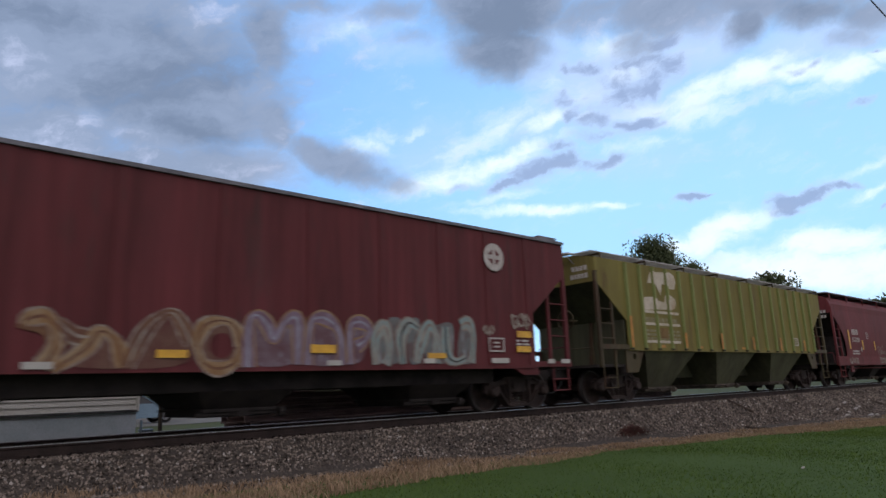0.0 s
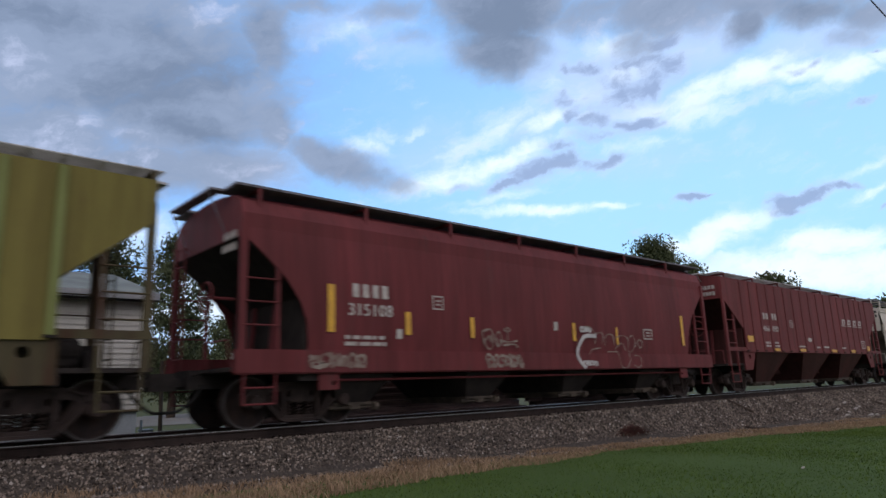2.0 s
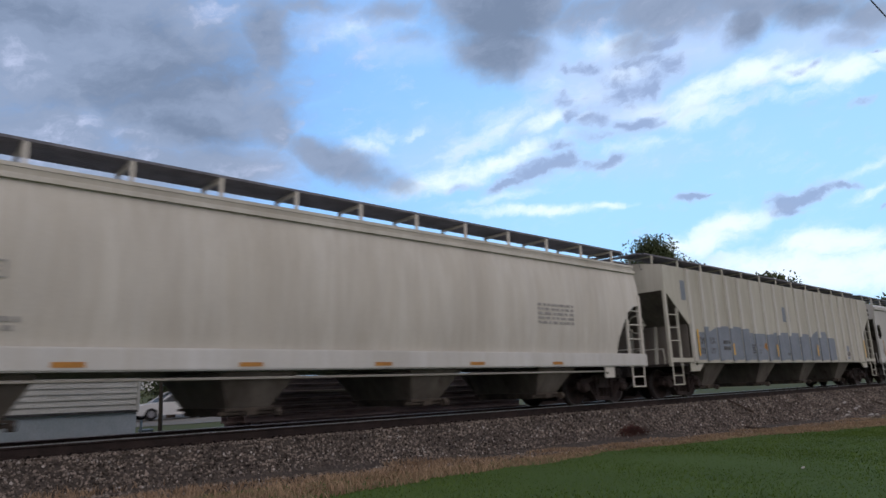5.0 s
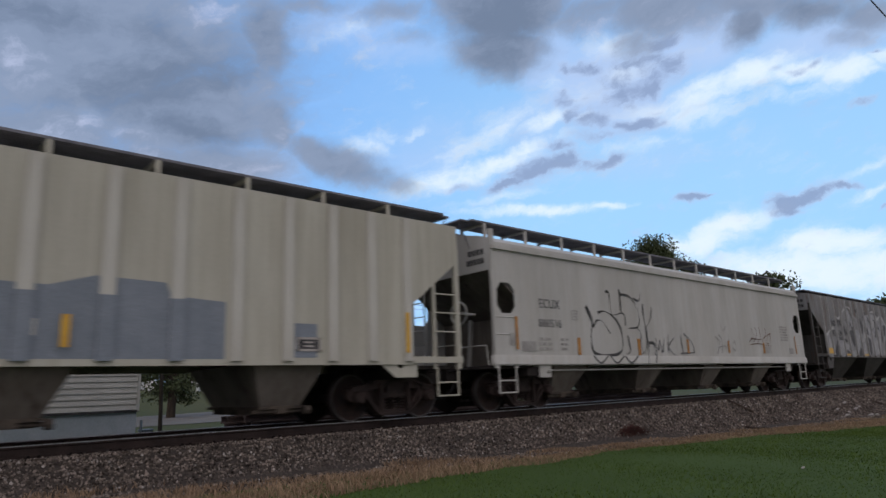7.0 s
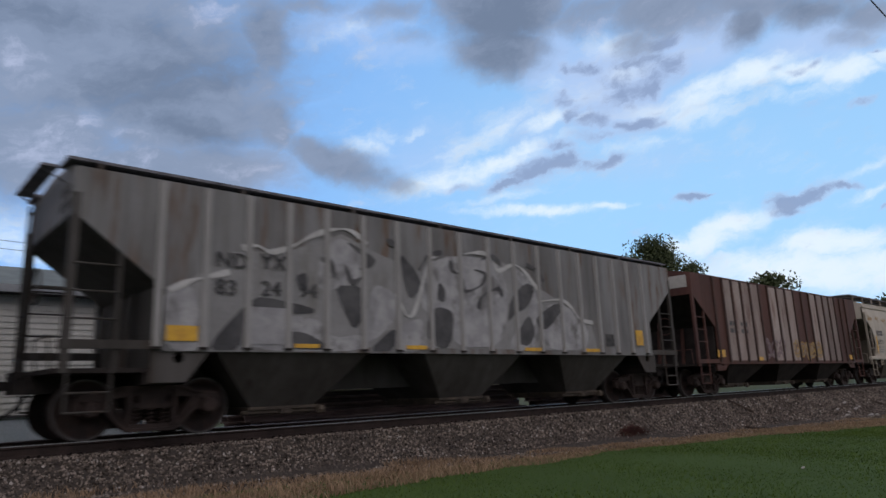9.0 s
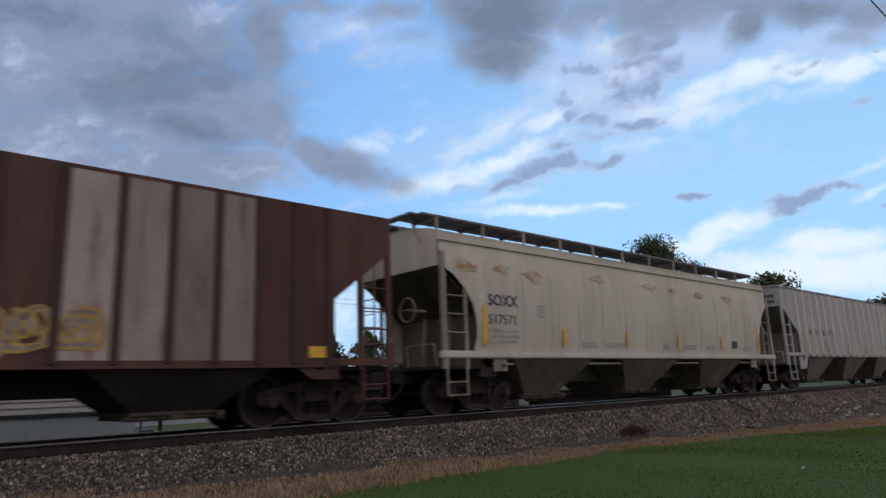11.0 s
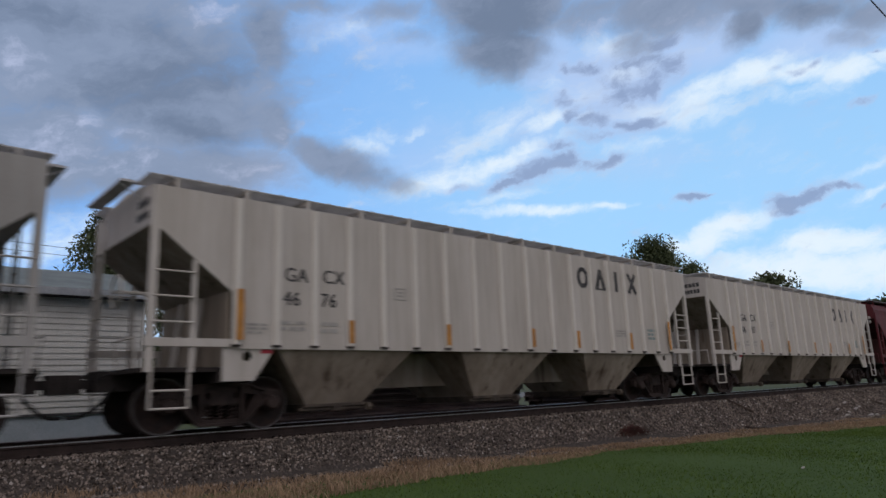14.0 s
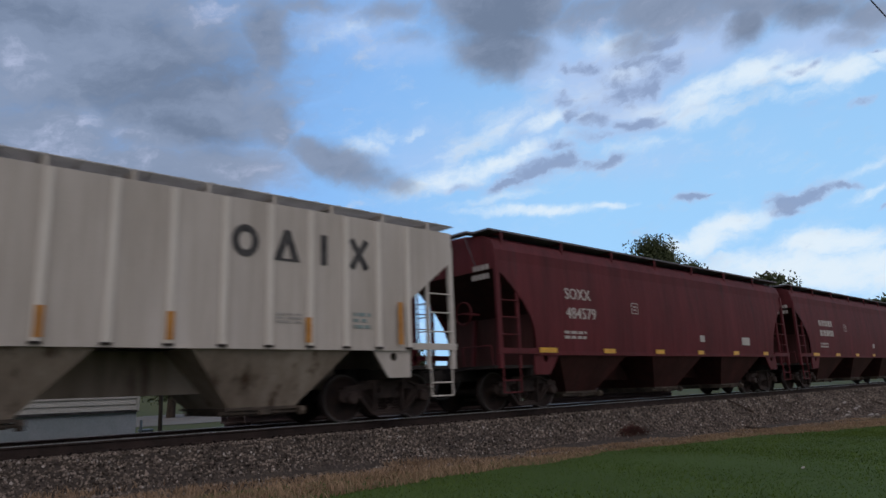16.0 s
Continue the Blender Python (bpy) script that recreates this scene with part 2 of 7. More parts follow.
# ---- materials ----
def material(name, base, second=None, rough=0.7, metal=0.0, scale=2.0, stretch=(1, 1, 1), grain=60.0, grain_amount=0.25, bump=0.0, bump_scale=None,
             stain=None, stain_cut=(0.55, 0.72), stain_stretch=(3, 3, 0.5), offset=0.0, island=0.0, per_object=0.0, runs=0.0):
    m = bpy.data.materials.new(name)
    m.use_nodes = True
    t = m.node_tree
    b = t.nodes["Principled BSDF"]
    co = t.nodes.new("ShaderNodeTexCoord").outputs["Object"]

    def mapped(s):
        n = t.nodes.new("ShaderNodeMapping")
        n.inputs["Scale"].default_value = s
        n.inputs["Location"].default_value = (offset, offset * 0.7, offset * 1.3)
        t.links.new(co, n.inputs[0])
        return n.outputs[0]

    second = second or tuple(c * 0.7 for c in base)
    col = mix(t, ramp(t, noise_tex(t, mapped(stretch), scale, 6, 0.62).outputs["Fac"], 0.33, 0.67), base, second)
    g = noise_tex(t, mapped((1, 1, 1)), grain, 3, 0.6).outputs["Fac"]
    col = mix(t, grain_amount, col, mix(t, ramp(t, g, 0.25, 0.75), (0.25, 0.25, 0.25), (1.6, 1.6, 1.6)), "MULTIPLY") if grain_amount else col
    if stain:
        s = noise_tex(t, mapped(stain_stretch), 1.0, 8, 0.65).outputs["Fac"]
        col = mix(t, ramp(t, s, *stain_cut), col, stain)
    if runs:
        for stretch_, size, depth in (((1, 1, 0.05), 7.0, 0.8), ((1, 1, 0.12), 1.1, 1.0)):
            v = noise_tex(t, mapped(stretch_), size, 5, 0.6).outputs["Fac"]
            lo, hi = 1 - runs * depth, 1 + 0.6 * runs * depth
            col = mix(t, 1.0, col, mix(t, ramp(t, v, 0.3, 0.7), (lo, lo * 0.985, lo * 0.96), (hi, hi, hi)), "MULTIPLY")
    if island or per_object:
        src = t.nodes.new("ShaderNodeNewGeometry").outputs["Random Per Island"] if island else t.nodes.new("ShaderNodeObjectInfo").outputs["Random"]
        amt = island or per_object
        col = mix(t, 1.0, col, mix(t, src, (1 - amt, 1 - amt, 1 - amt), (1 + amt, 1 + amt, 1 + amt)), "MULTIPLY")
    t.links.new(col, b.inputs["Base Color"])
    b.inputs["Metallic"].default_value = metal
    b.inputs["Specular IOR Level"].default_value = 0.5 if rough < 0.5 else 0.18
    r = ramp(t, g, 0.2, 0.8, max(0.02, rough - 0.12), min(1, rough + 0.12))
    t.links.new(r, b.inputs["Roughness"])
    if bump:
        n = t.nodes.new("ShaderNodeBump")
        n.inputs["Strength"].default_value, n.inputs["Distance"].default_value = bump, 0.02
        t.links.new(noise_tex(t, mapped((1, 1, 1)), bump_scale or grain, 5, 0.6).outputs["Fac"], n.inputs["Height"])
        t.links.new(n.outputs[0], b.inputs["Normal"])
    return m


def paint(name, base, second, stain, seed, cut=(0.56, 0.74), rough=0.62, runs=0.18):
    """Weathered railway paint: faded patches, vertical rust and dirt runs, fine grain."""
    return material(name, base, second, rough, 0.0, 0.7, (1.4, 1.4, 0.5), 35, 0.06, 0.02, 25, stain, cut, (3.2, 3.2, 0.45), seed, runs=runs)


IRON = material("truck_iron", (0.052, 0.037, 0.033), (0.025, 0.019, 0.018), 0.7, 0.0, 3, grain=30, bump=0.2)
WHEEL = material("wheel_steel", (0.037, 0.024, 0.02), (0.021, 0.016, 0.016), 0.65, 0.0, 4, grain=40, bump=0.1)
WHEEL_RIM = material("worn_wheel_rim", (0.085, 0.078, 0.078), (0.05, 0.045, 0.045), 0.45, 0.4, 4)
GATE = material("dusty_outlet_gate", (0.11, 0.09, 0.072), (0.05, 0.042, 0.037), 0.85, 0, 3, grain=25)
STACK_RUST = material("stacked_rail_rust", (0.22, 0.165, 0.15), (0.11, 0.08, 0.074), 0.7, 0.0, 2, (0.3, 3, 3), grain=30, per_object=0.45)
# Near-black ironwork; also the hopper bays of two red cars and the brown one.
UNDER = material("near_black_underframe", (0.04, 0.034, 0.032), (0.022, 0.019, 0.019), 0.85, 0, 2, grain=25, bump=0.2)
GRATE = material("running_board_steel", (0.5, 0.495, 0.5), (0.38, 0.375, 0.38), 0.55, 0.0, 2, grain=50)
GRATE_DARK = material("dark_running_board", (0.2, 0.2, 0.225), (0.13, 0.13, 0.15), 0.6, 0.3, 2, grain=50)
RUBBER = material("rubber", (0.02, 0.02, 0.02), None, 0.8)
LETTER_WHITE = material("white_lettering", (0.5, 0.475, 0.45), (0.36, 0.33, 0.31), 0.6, scale=6)
LETTER_BLACK = material("black_lettering", (0.04, 0.04, 0.045), (0.09, 0.09, 0.09), 0.6, scale=6)
YELLOW = material("reflector_yellow", (0.72, 0.42, 0.04), (0.55, 0.3, 0.04), 0.45, scale=5)
ORANGE = material("reflector_orange", (0.5, 0.24, 0.06), (0.36, 0.17, 0.05), 0.5, scale=5)
RAIL_SIDE = material("rail_rust", (0.05, 0.036, 0.032), (0.031, 0.024, 0.022), 0.85, 0.1, 3, grain=40, bump=0.2)
RAIL_TOP = material("polished_rail_head", (0.4, 0.4, 0.42), (0.3, 0.3, 0.32), 0.3, 1.0, 4, grain_amount=0.05)
TIE_GAP_DARK = material("tie_gap_shade", (0.02, 0.015, 0.013), (0.01, 0.008, 0.008), 0.9)
TIE = material("creosoted_tie", (0.06, 0.045, 0.035), (0.035, 0.027, 0.022), 0.9, 0, 3, (0.3, 4, 4), bump=0.4, per_object=0.3)
STONE = material("ballast_stone", (0.178, 0.148, 0.126), (0.092, 0.076, 0.066), 0.9, 0, 1.3, grain=45, island=0.85, bump=0.2)
PALE_STONE = material("pale_ballast_stone", (0.4, 0.37, 0.34), (0.28, 0.25, 0.23), 0.9, 0, 1.3, grain=45, island=0.4, bump=0.2)
BED = material("ballast_bed", (0.08, 0.067, 0.058), (0.045, 0.038, 0.034), 0.95, 0, 14, grain=45, grain_amount=0.6, bump=1.0, bump_scale=22)
LAWN = material("lawn_soil", (0.056, 0.094, 0.019), (0.046, 0.08, 0.016), 0.95, 0, 0.5, grain=40, grain_amount=0.4, bump=0.3)
BLADE = material("grass_blade", (0.082, 0.132, 0.026), (0.06, 0.105, 0.02), 0.85, 0, 0.7, grain=4, grain_amount=0.15, island=0.15)
STRAW = material("dead_grass", (0.32, 0.225, 0.145), (0.23, 0.155, 0.1), 0.9, 0, 1.3, grain=5, grain_amount=0.15, island=0.25)
SIDING = material("white_siding", (0.62, 0.615, 0.58), (0.54, 0.535, 0.505), 0.65, 0, 1.2, stain=(0.4, 0.38, 0.33), stain_cut=(0.62, 0.8))
BLOCK = material("painted_block", (0.46, 0.51, 0.55), (0.39, 0.45, 0.49), 0.8, 0, 1.8, grain=25, grain_amount=0.1, bump=0.1, stain=(0.5, 0.52, 0.52), stain_cut=(0.58, 0.75))
ROOF = material("grey_roofing", (0.2, 0.225, 0.205), (0.14, 0.155, 0.145), 0.7, 0, 1.0, grain=30, bump=0.2)
ASPHALT = material("asphalt", (0.2, 0.19, 0.17), (0.15, 0.14, 0.125), 0.9, 0, 0.6, grain=60)
FIELD = material("field_grass", (0.06, 0.075, 0.028), (0.085, 0.092, 0.042), 0.95, 0, 0.06, grain=3, grain_amount=0.3)
BARK = material("bark", (0.07, 0.055, 0.042), (0.04, 0.032, 0.026), 0.95, 0, 4, (1, 1, 0.2), bump=0.6)
LEAF = material("tree_leaf", (0.09, 0.11, 0.055), (0.055, 0.072, 0.034), 0.7, 0, 0.5, grain=3, grain_amount=0.2, island=0.45)
POLE_WOOD = material("pole_wood", (0.09, 0.075, 0.06), (0.06, 0.05, 0.04), 0.9, 0, 3, (1, 1, 0.2))
WIRE = material("wire", (0.03, 0.03, 0.032), None, 0.6)
GALV = material("galvanised_steel", (0.42, 0.44, 0.46), (0.3, 0.32, 0.34), 0.45, 0.6, 2)
GRAVE = material("white_marble", (0.7, 0.7, 0.68), (0.5, 0.5, 0.48), 0.6)


# ---- mesh helpers ----
def part(name, bm, mat, parent=None, label=""):
    me = bm if isinstance(bm, bpy.types.Mesh) else bpy.data.meshes.new(name)
    if me is not bm:
        bmesh.ops.recalc_face_normals(bm, faces=bm.faces)
        bm.to_mesh(me)
        bm.free()
        me.materials.append(mat)
    ob = new(name, me)
    ob.parent = parent
    return tagged(ob, label)


def box(bm, x0, x1, y0, y1, z0, z1):
    vs = [bm.verts.new((x, y, z)) for x in (x0, x1) for y in (y0, y1) for z in (z0, z1)]
    for f in ((0, 1, 3, 2), (4, 6, 7, 5), (0, 4, 5, 1), (2, 3, 7, 6), (0, 2, 6, 4), (1, 5, 7, 3)):
        bm.faces.new([vs[i] for i in f])
    return bm


def boxes(*rows):
    bm = bmesh.new()
    for r in rows:
        box(bm, *r)
    return bm


def bar(bm, a, b, r=0.02, sides=6):
    a, b = Vector(a), Vector(b)
    d = (b - a).normalized()
    u = d.orthogonal().normalized()
    w = d.cross(u)
    rings = [[bm.verts.new(p + (u * math.cos(k) + w * math.sin(k)) * r) for k in (2 * math.pi * i / sides for i in range(sides))] for p in (a, b)]
    for i in range(sides):
        j = (i + 1) % sides
        bm.faces.new((rings[0][i], rings[0][j], rings[1][j], rings[1][i]))
    bm.faces.new(rings[0][::-1])
    bm.faces.new(rings[1])
    return bm


def tube(bm, pts, r, sides=6):
    """A bent pipe through pts; r may be a list of radii."""
    pts = [Vector(p) for p in pts]
    radii = r if isinstance(r, (list, tuple)) else [r] * len(pts)
    last = None
    side = None
    for i, p in enumerate(pts):
        d = (pts[min(i + 1, len(pts) - 1)] - pts[max(i - 1, 0)]).normalized()
        side = d.orthogonal().normalized() if side is None else (side - d * side.dot(d)).normalized()
        w = d.cross(side)
        ring = [bm.verts.new(p + (side * math.cos(k) + w * math.sin(k)) * radii[i]) for k in (2 * math.pi * j / sides for j in range(sides))]
        if last:
            for j in range(sides):
                k = (j + 1) % sides
                bm.faces.new((last[j], last[k], ring[k], ring[j]))
        else:
            bm.faces.new(ring[::-1])
        last = ring
    bm.faces.new(last)
    return bm


def plate(bm, outline, y0, y1, holes=()):
    """An upright plate in the x-z plane between y0 and y1, with holes."""
    loops = [[Vector((x, z, 0)) for x, z in lp] for lp in (outline, *holes)]
    flat_pts = [p for lp in loops for p in lp]
    tris = geometry.tessellate_polygon(loops)
    front = [bm.verts.new((p.x, y0, p.y)) for p in flat_pts]
    back = [bm.verts.new((p.x, y1, p.y)) for p in flat_pts]
    for a, b, c in tris:
        bm.faces.new((front[a], front[b], front[c]))
        bm.faces.new((back[c], back[b], back[a]))
    k = 0
    for lp in loops:
        n = len(lp)
        for i in range(n):
            j = (i + 1) % n
            bm.faces.new((front[k + i], back[k + i], back[k + j], front[k + j]))
        k += n
    return bm


def loft(bm, profile, x0, x1, cap=True):
    """A sheet along x with the profile [(y, z), ...]; closed with end faces when cap."""
    a = [bm.verts.new((x0, y, z)) for y, z in profile]
    b = [bm.verts.new((x1, y, z)) for y, z in profile]
    n = len(profile)
    for i in range(n if cap else n - 1):
        j = (i + 1) % n
        bm.faces.new((a[i], a[j], b[j], b[i]))
    if cap:
        bm.faces.new(a[::-1])
        bm.faces.new(b)
    return bm


def circle(cx, cz, r, n=12):
    return [(cx + r * math.cos(2 * math.pi * i / n), cz + r * math.sin(2 * math.pi * i / n)) for i in range(n)]


def frustum(bm, top, bottom):
    """top, bottom: (x0, x1, half width, z)."""
    vs = []
    for x0, x1, w, z in (top, bottom):
        vs.append([bm.verts.new(p) for p in ((x0, -w, z), (x1, -w, z), (x1, w, z), (x0, w, z))])
    t, b = vs
    for i in range(4):
        j = (i + 1) % 4
        bm.faces.new((t[i], b[i], b[j], t[j]))
    bm.faces.new(t)
    bm.faces.new(b[::-1])
    return bm


def lathe(bm, profile, axis="y", sides=28):
    """A turned body round the y axis: profile of (y, radius)."""
    rings = []
    for y, r in profile:
        rings.append([bm.verts.new((r * math.cos(k), y, r * math.sin(k))) for k in (2 * math.pi * i / sides for i in range(sides))])
    for p, q in zip(rings, rings[1:]):
        for i in range(sides):
            j = (i + 1) % sides
            bm.faces.new((p[i], p[j], q[j], q[i]))
    bm.faces.new(rings[0][::-1])
    bm.faces.new(rings[-1])
    return bm


def lettering(text, size, squeeze=1.0):
    """A flat mesh of the text in the x-z plane, facing -y, its lower left corner at the origin; struck three times side by side for bold strokes."""
    cu = bpy.data.curves.new("text", "FONT")
    cu.body, cu.size, cu.resolution_u, cu.space_character = text, size * 1.38, 3, 1.06
    tmp = bpy.data.objects.new("text", cu)
    me = bpy.data.meshes.new_from_object(tmp)
    bpy.data.objects.remove(tmp)
    bpy.data.curves.remove(cu)
    me.transform(Matrix(((squeeze, 0, 0, 0), (0, 0, -1, 0), (0, 1, 0, 0), (0, 0, 0, 1))))
    bm = bmesh.new()
    for k in (-1, 0, 1):
        first = len(bm.verts)
        bm.from_mesh(me)
        bm.verts.ensure_lookup_table()
        for v in bm.verts[first:]:
            v.co += Vector((k * 0.042 * size, -0.0008 * (k + 1), 0))
    bm.to_mesh(me)
    bm.free()
    return me


def write(text, x, y, z, size, mat, parent, squeeze=1.0, name="lettering"):
    me = lettering(text, size, squeeze)
    me.transform(Matrix.Translation((x, y, z)))
    me.materials.clear()
    me.materials.append(mat)
    return part(name, me, mat, parent)


def strips(rows, y, mat, parent, name="marking", label=""):
    """Plain bars (x0, x1, z0, z1) just in front of the sheet at y."""
    bm = bmesh.new()
    for x0, x1, z0, z1 in rows:
        box(bm, x0, x1, y - 0.006, y, z0, z1)
    return part(name, bm, mat, parent, label)


def ribbon(bm, pts, w, y):
    """A flat stroke in the x-z plane at y."""
    n = len(pts)
    left, right = [], []
    for i, (x, z) in enumerate(pts):
        dx = pts[min(i + 1, n - 1)][0] - pts[max(i - 1, 0)][0]
        dz = pts[min(i + 1, n - 1)][1] - pts[max(i - 1, 0)][1]
        k = math.hypot(dx, dz) or 1
        half = (w[i] if isinstance(w, list) else w) / 2
        left.append(bm.verts.new((x - dz / k * half, y, z + dx / k * half)))
        right.append(bm.verts.new((x + dz / k * half, y, z - dx / k * half)))
    for i in range(n - 1):
        bm.faces.new((left[i], left[i + 1], right[i + 1], right[i]))


def smooth_path(pts, steps=7):
    out = []
    for i in range(len(pts) - 1):
        p0, p1, p2, p3 = pts[max(i - 1, 0)], pts[i], pts[i + 1], pts[min(i + 2, len(pts) - 1)]
        for s in range(steps):
            t = s / steps
            out.append(tuple(0.5 * (2 * b + (c - a) * t + (2 * a - 5 * b + 4 * c - d) * t * t + (3 * b - a - 3 * c + d) * t ** 3)
                             for a, b, c, d in zip(p0, p1, p2, p3)))
    out.append(tuple(pts[-1]))
    return out


# ---- ground, lawn, ballast, track ----
def lawn_z(x):
    return -0.70 - 0.02 * min(max(x - 4, -12), 26)


def toe_y(x):
    return 10.15 - 0.03 * max(x - 4, -6) * (1 if x < 32 else 0) - (0.84 if x >= 32 else 0)


def lawn_edge(x):
    return 7.55 + 0.95 * math.exp(-((x - 13.5) / 6.5) ** 2) - 0.9 / (1 + math.exp(-(x - 23) / 1.5)) + 0.12 * math.sin(x * 1.1) + 0.06 * math.sin(x * 3.7 + 1)


def far_z(x, y):
    return -0.75 + 0.2 * min(max((y - 22) / 8, 0), 1) + 0.1 * min(max(y - 48, 0), 21) + 0.016 * min(max(x - 12, 0), 28)


def ground_height(x, y):
    toe = toe_y(x)
    if y < toe:
        return lawn_z(x)
    if y < 10.62:
        k = (y - toe) / (10.62 - toe)
        return lawn_z(x) * (1 - k) + -0.2 * k
    if y < 13.4:
        return -0.2
    if y < 14.6:
        k = (y - 13.4) / 1.2
        return -0.2 * (1 - k) + far_z(x, y) * k
    return far_z(x, y)


def build_ground():
    xs = [-2500, -900, -300, -120, -60, -30] + list(np.arange(-20, 48, 0.8)) + [52, 60, 75, 100, 140, 200, 320, 600, 1200, 2500]
    ys = [-2500, -900, -300, -100, -40, -15, -5, 0, 3, 5, 6.4, 7.2, 8, 8.6, 9.1, 9.4, 9.7, 10, 10.2, 10.62, 10.63, 12, 13.4, 14.6, 16, 20, 24, 29.5, 36, 46.5, 48, 52, 60, 69, 90, 112, 200, 400, 900, 2500]
    bm = bmesh.new()
    grid = []
    for x in xs:
        row = []
        for y in ys:
            yy = y
            z = ground_height(x, yy) + (0.03 * noise.noise((x * 0.4, y * 0.4, 0)) if 0 < y < 9 else 0)
            row.append(bm.verts.new((x, yy, z)))
        grid.append(row)
    for i in range(len(xs) - 1):
        for j in range(len(ys) - 1):
            f = bm.faces.new((grid[i][j], grid[i + 1][j], grid[i + 1][j + 1], grid[i][j + 1]))
            yc = (ys[j] + ys[j + 1]) / 2
            f.material_index = 0 if yc < 9.0 else (1 if yc < 14.6 else 2)
            f.smooth = True
    g = part("ground", bm, LAWN)
    g.data.materials.append(BED)
    g.data.materials.append(FIELD)
    tagged(g, "mown green lawn, grey ballast bank and grassy field beyond the track", "ground", kind="structure")
    return g


build_ground()


def scatter_mesh(name, verts, faces, mat):
    me = bpy.data.meshes.new(name)
    me.from_pydata(verts, [], faces)
    me.materials.append(mat)
    return new(name, me)


def build_ballast():
    rng = np.random.default_rng(4)
    base = np.array([(1, 0, 0), (-1, 0, 0), (0, 1, 0), (0, -1, 0), (0, 0, 1), (0, 0, -1)], float)
    tri = [(0, 2, 4), (2, 1, 4), (1, 3, 4), (3, 0, 4), (2, 0, 5), (1, 2, 5), (3, 1, 5), (0, 3, 5)]
    piles = {False: ([], []), True: ([], [])}
    count = 0
    while count < 58000:
        x = -3 + 50 * rng.random() ** 1.35
        y = rng.uniform(toe_y(x) - 0.9, 11.1)
        if y < toe_y(x) and rng.random() < 0.75:
            continue
        z = ground_height(x, y)
        s = rng.uniform(0.013, 0.034) * (1 + 0.014 * max(x, 0))
        p = base * rng.uniform(0.6, 1.25, (6, 1)) * rng.uniform(0.65, 1.2, 3) * s
        a = rng.uniform(0, 6.28, 3)
        ca, sa, cb, sb = math.cos(a[0]), math.sin(a[0]), math.cos(a[1]), math.sin(a[1])
        rot = np.array([[ca, -sa, 0], [sa, ca, 0], [0, 0, 1]]) @ np.array([[1, 0, 0], [0, cb, -sb], [0, sb, cb]])
        p = p @ rot.T + (x, y, z + s * 0.35)
        verts, faces = piles[bool(rng.random() < 0.05)]
        k = len(verts)
        verts.extend(map(tuple, p))
        faces.extend((k + i, k + j, k + l) for i, j, l in tri)
        count += 1
    tagged(scatter_mesh("ballast_stones", *piles[False], STONE), "crushed grey and brown ballast stones along the track", "ballast", kind="stuff")
    tagged(scatter_mesh("pale_ballast_stones", *piles[True], PALE_STONE), "scattered pale grey ballast stones along the track", "ballast", kind="stuff")


build_ballast()


def build_blades(name, count, where, height, lean, width, mat, label, category, seed):
    rng = np.random.default_rng(seed)
    verts, faces = [], []
    made = 0
    while made < count:
        spot = where(rng)
        if spot is None:
            continue
        x, y, scale = spot
        z = ground_height(x, y) - 0.01
        h = height * scale * rng.uniform(0.6, 1.3)
        a = rng.uniform(0, 6.28)
        w = width * (1 + 0.05 * max(x - 5, 0))
        dx, dy = math.cos(a) * w, math.sin(a) * w
        lx, ly = rng.normal(0, lean, 2) * h
        k = len(verts)
        verts += [(x - dx, y - dy, z), (x + dx, y + dy, z), (x + lx * 0.4 + dx * 0.6, y + ly * 0.4 + dy * 0.6, z + h * 0.6), (x + lx * 0.4 - dx * 0.6, y + ly * 0.4 - dy * 0.6, z + h * 0.6), (x + lx, y + ly, z + h)]
        faces += [(k, k + 1, k + 2, k + 3), (k + 3, k + 2, k + 4)]
        made += 1
    tagged(scatter_mesh(name, verts, faces, mat), label, category, kind="stuff")


def on_lawn(rng):
    x = 2 + 42 * rng.random() ** 1.5
    y = rng.uniform(min(0.1 * x + 1.2, 4.0), lawn_edge(x) + 0.1)
    return (x, y, 1.0) if y < lawn_edge(x) + 0.1 else None


def on_strip(rng):
    x = 1 + 42 * rng.random() ** 1.3
    e, t = lawn_edge(x), toe_y(x)
    y = rng.uniform(e - 0.1, t + 0.05)
    k = (y - e) / (t - e)
    clump = noise.noise((x * 0.7, y * 1.3, 3))
    if k > 0.85 + 0.4 * clump:
        return None
    return x, y, (1.0 + 0.7 * clump) * (1.0 if x < 9 else 0.65)


build_blades("lawn_grass", 90000, on_lawn, 0.034, 0.6, 0.006, BLADE, "short mown green lawn grass", "grass", 11)
build_blades("dry_grass", 34000, on_strip, 0.1, 0.6, 0.007, STRAW, "dry straw-coloured grass fringe beside the ballast", "dry grass", 12)


def rail_profile(yc):
    pts = [(0.075, -0.172), (0.075, -0.16), (0.012, -0.135), (0.01, -0.045), (0.036, -0.034), (0.036, -0.006), (0.03, 0.0)]
    return [(yc + a, b) for a, b in pts] + [(yc - a, b) for a, b in reversed(pts)]


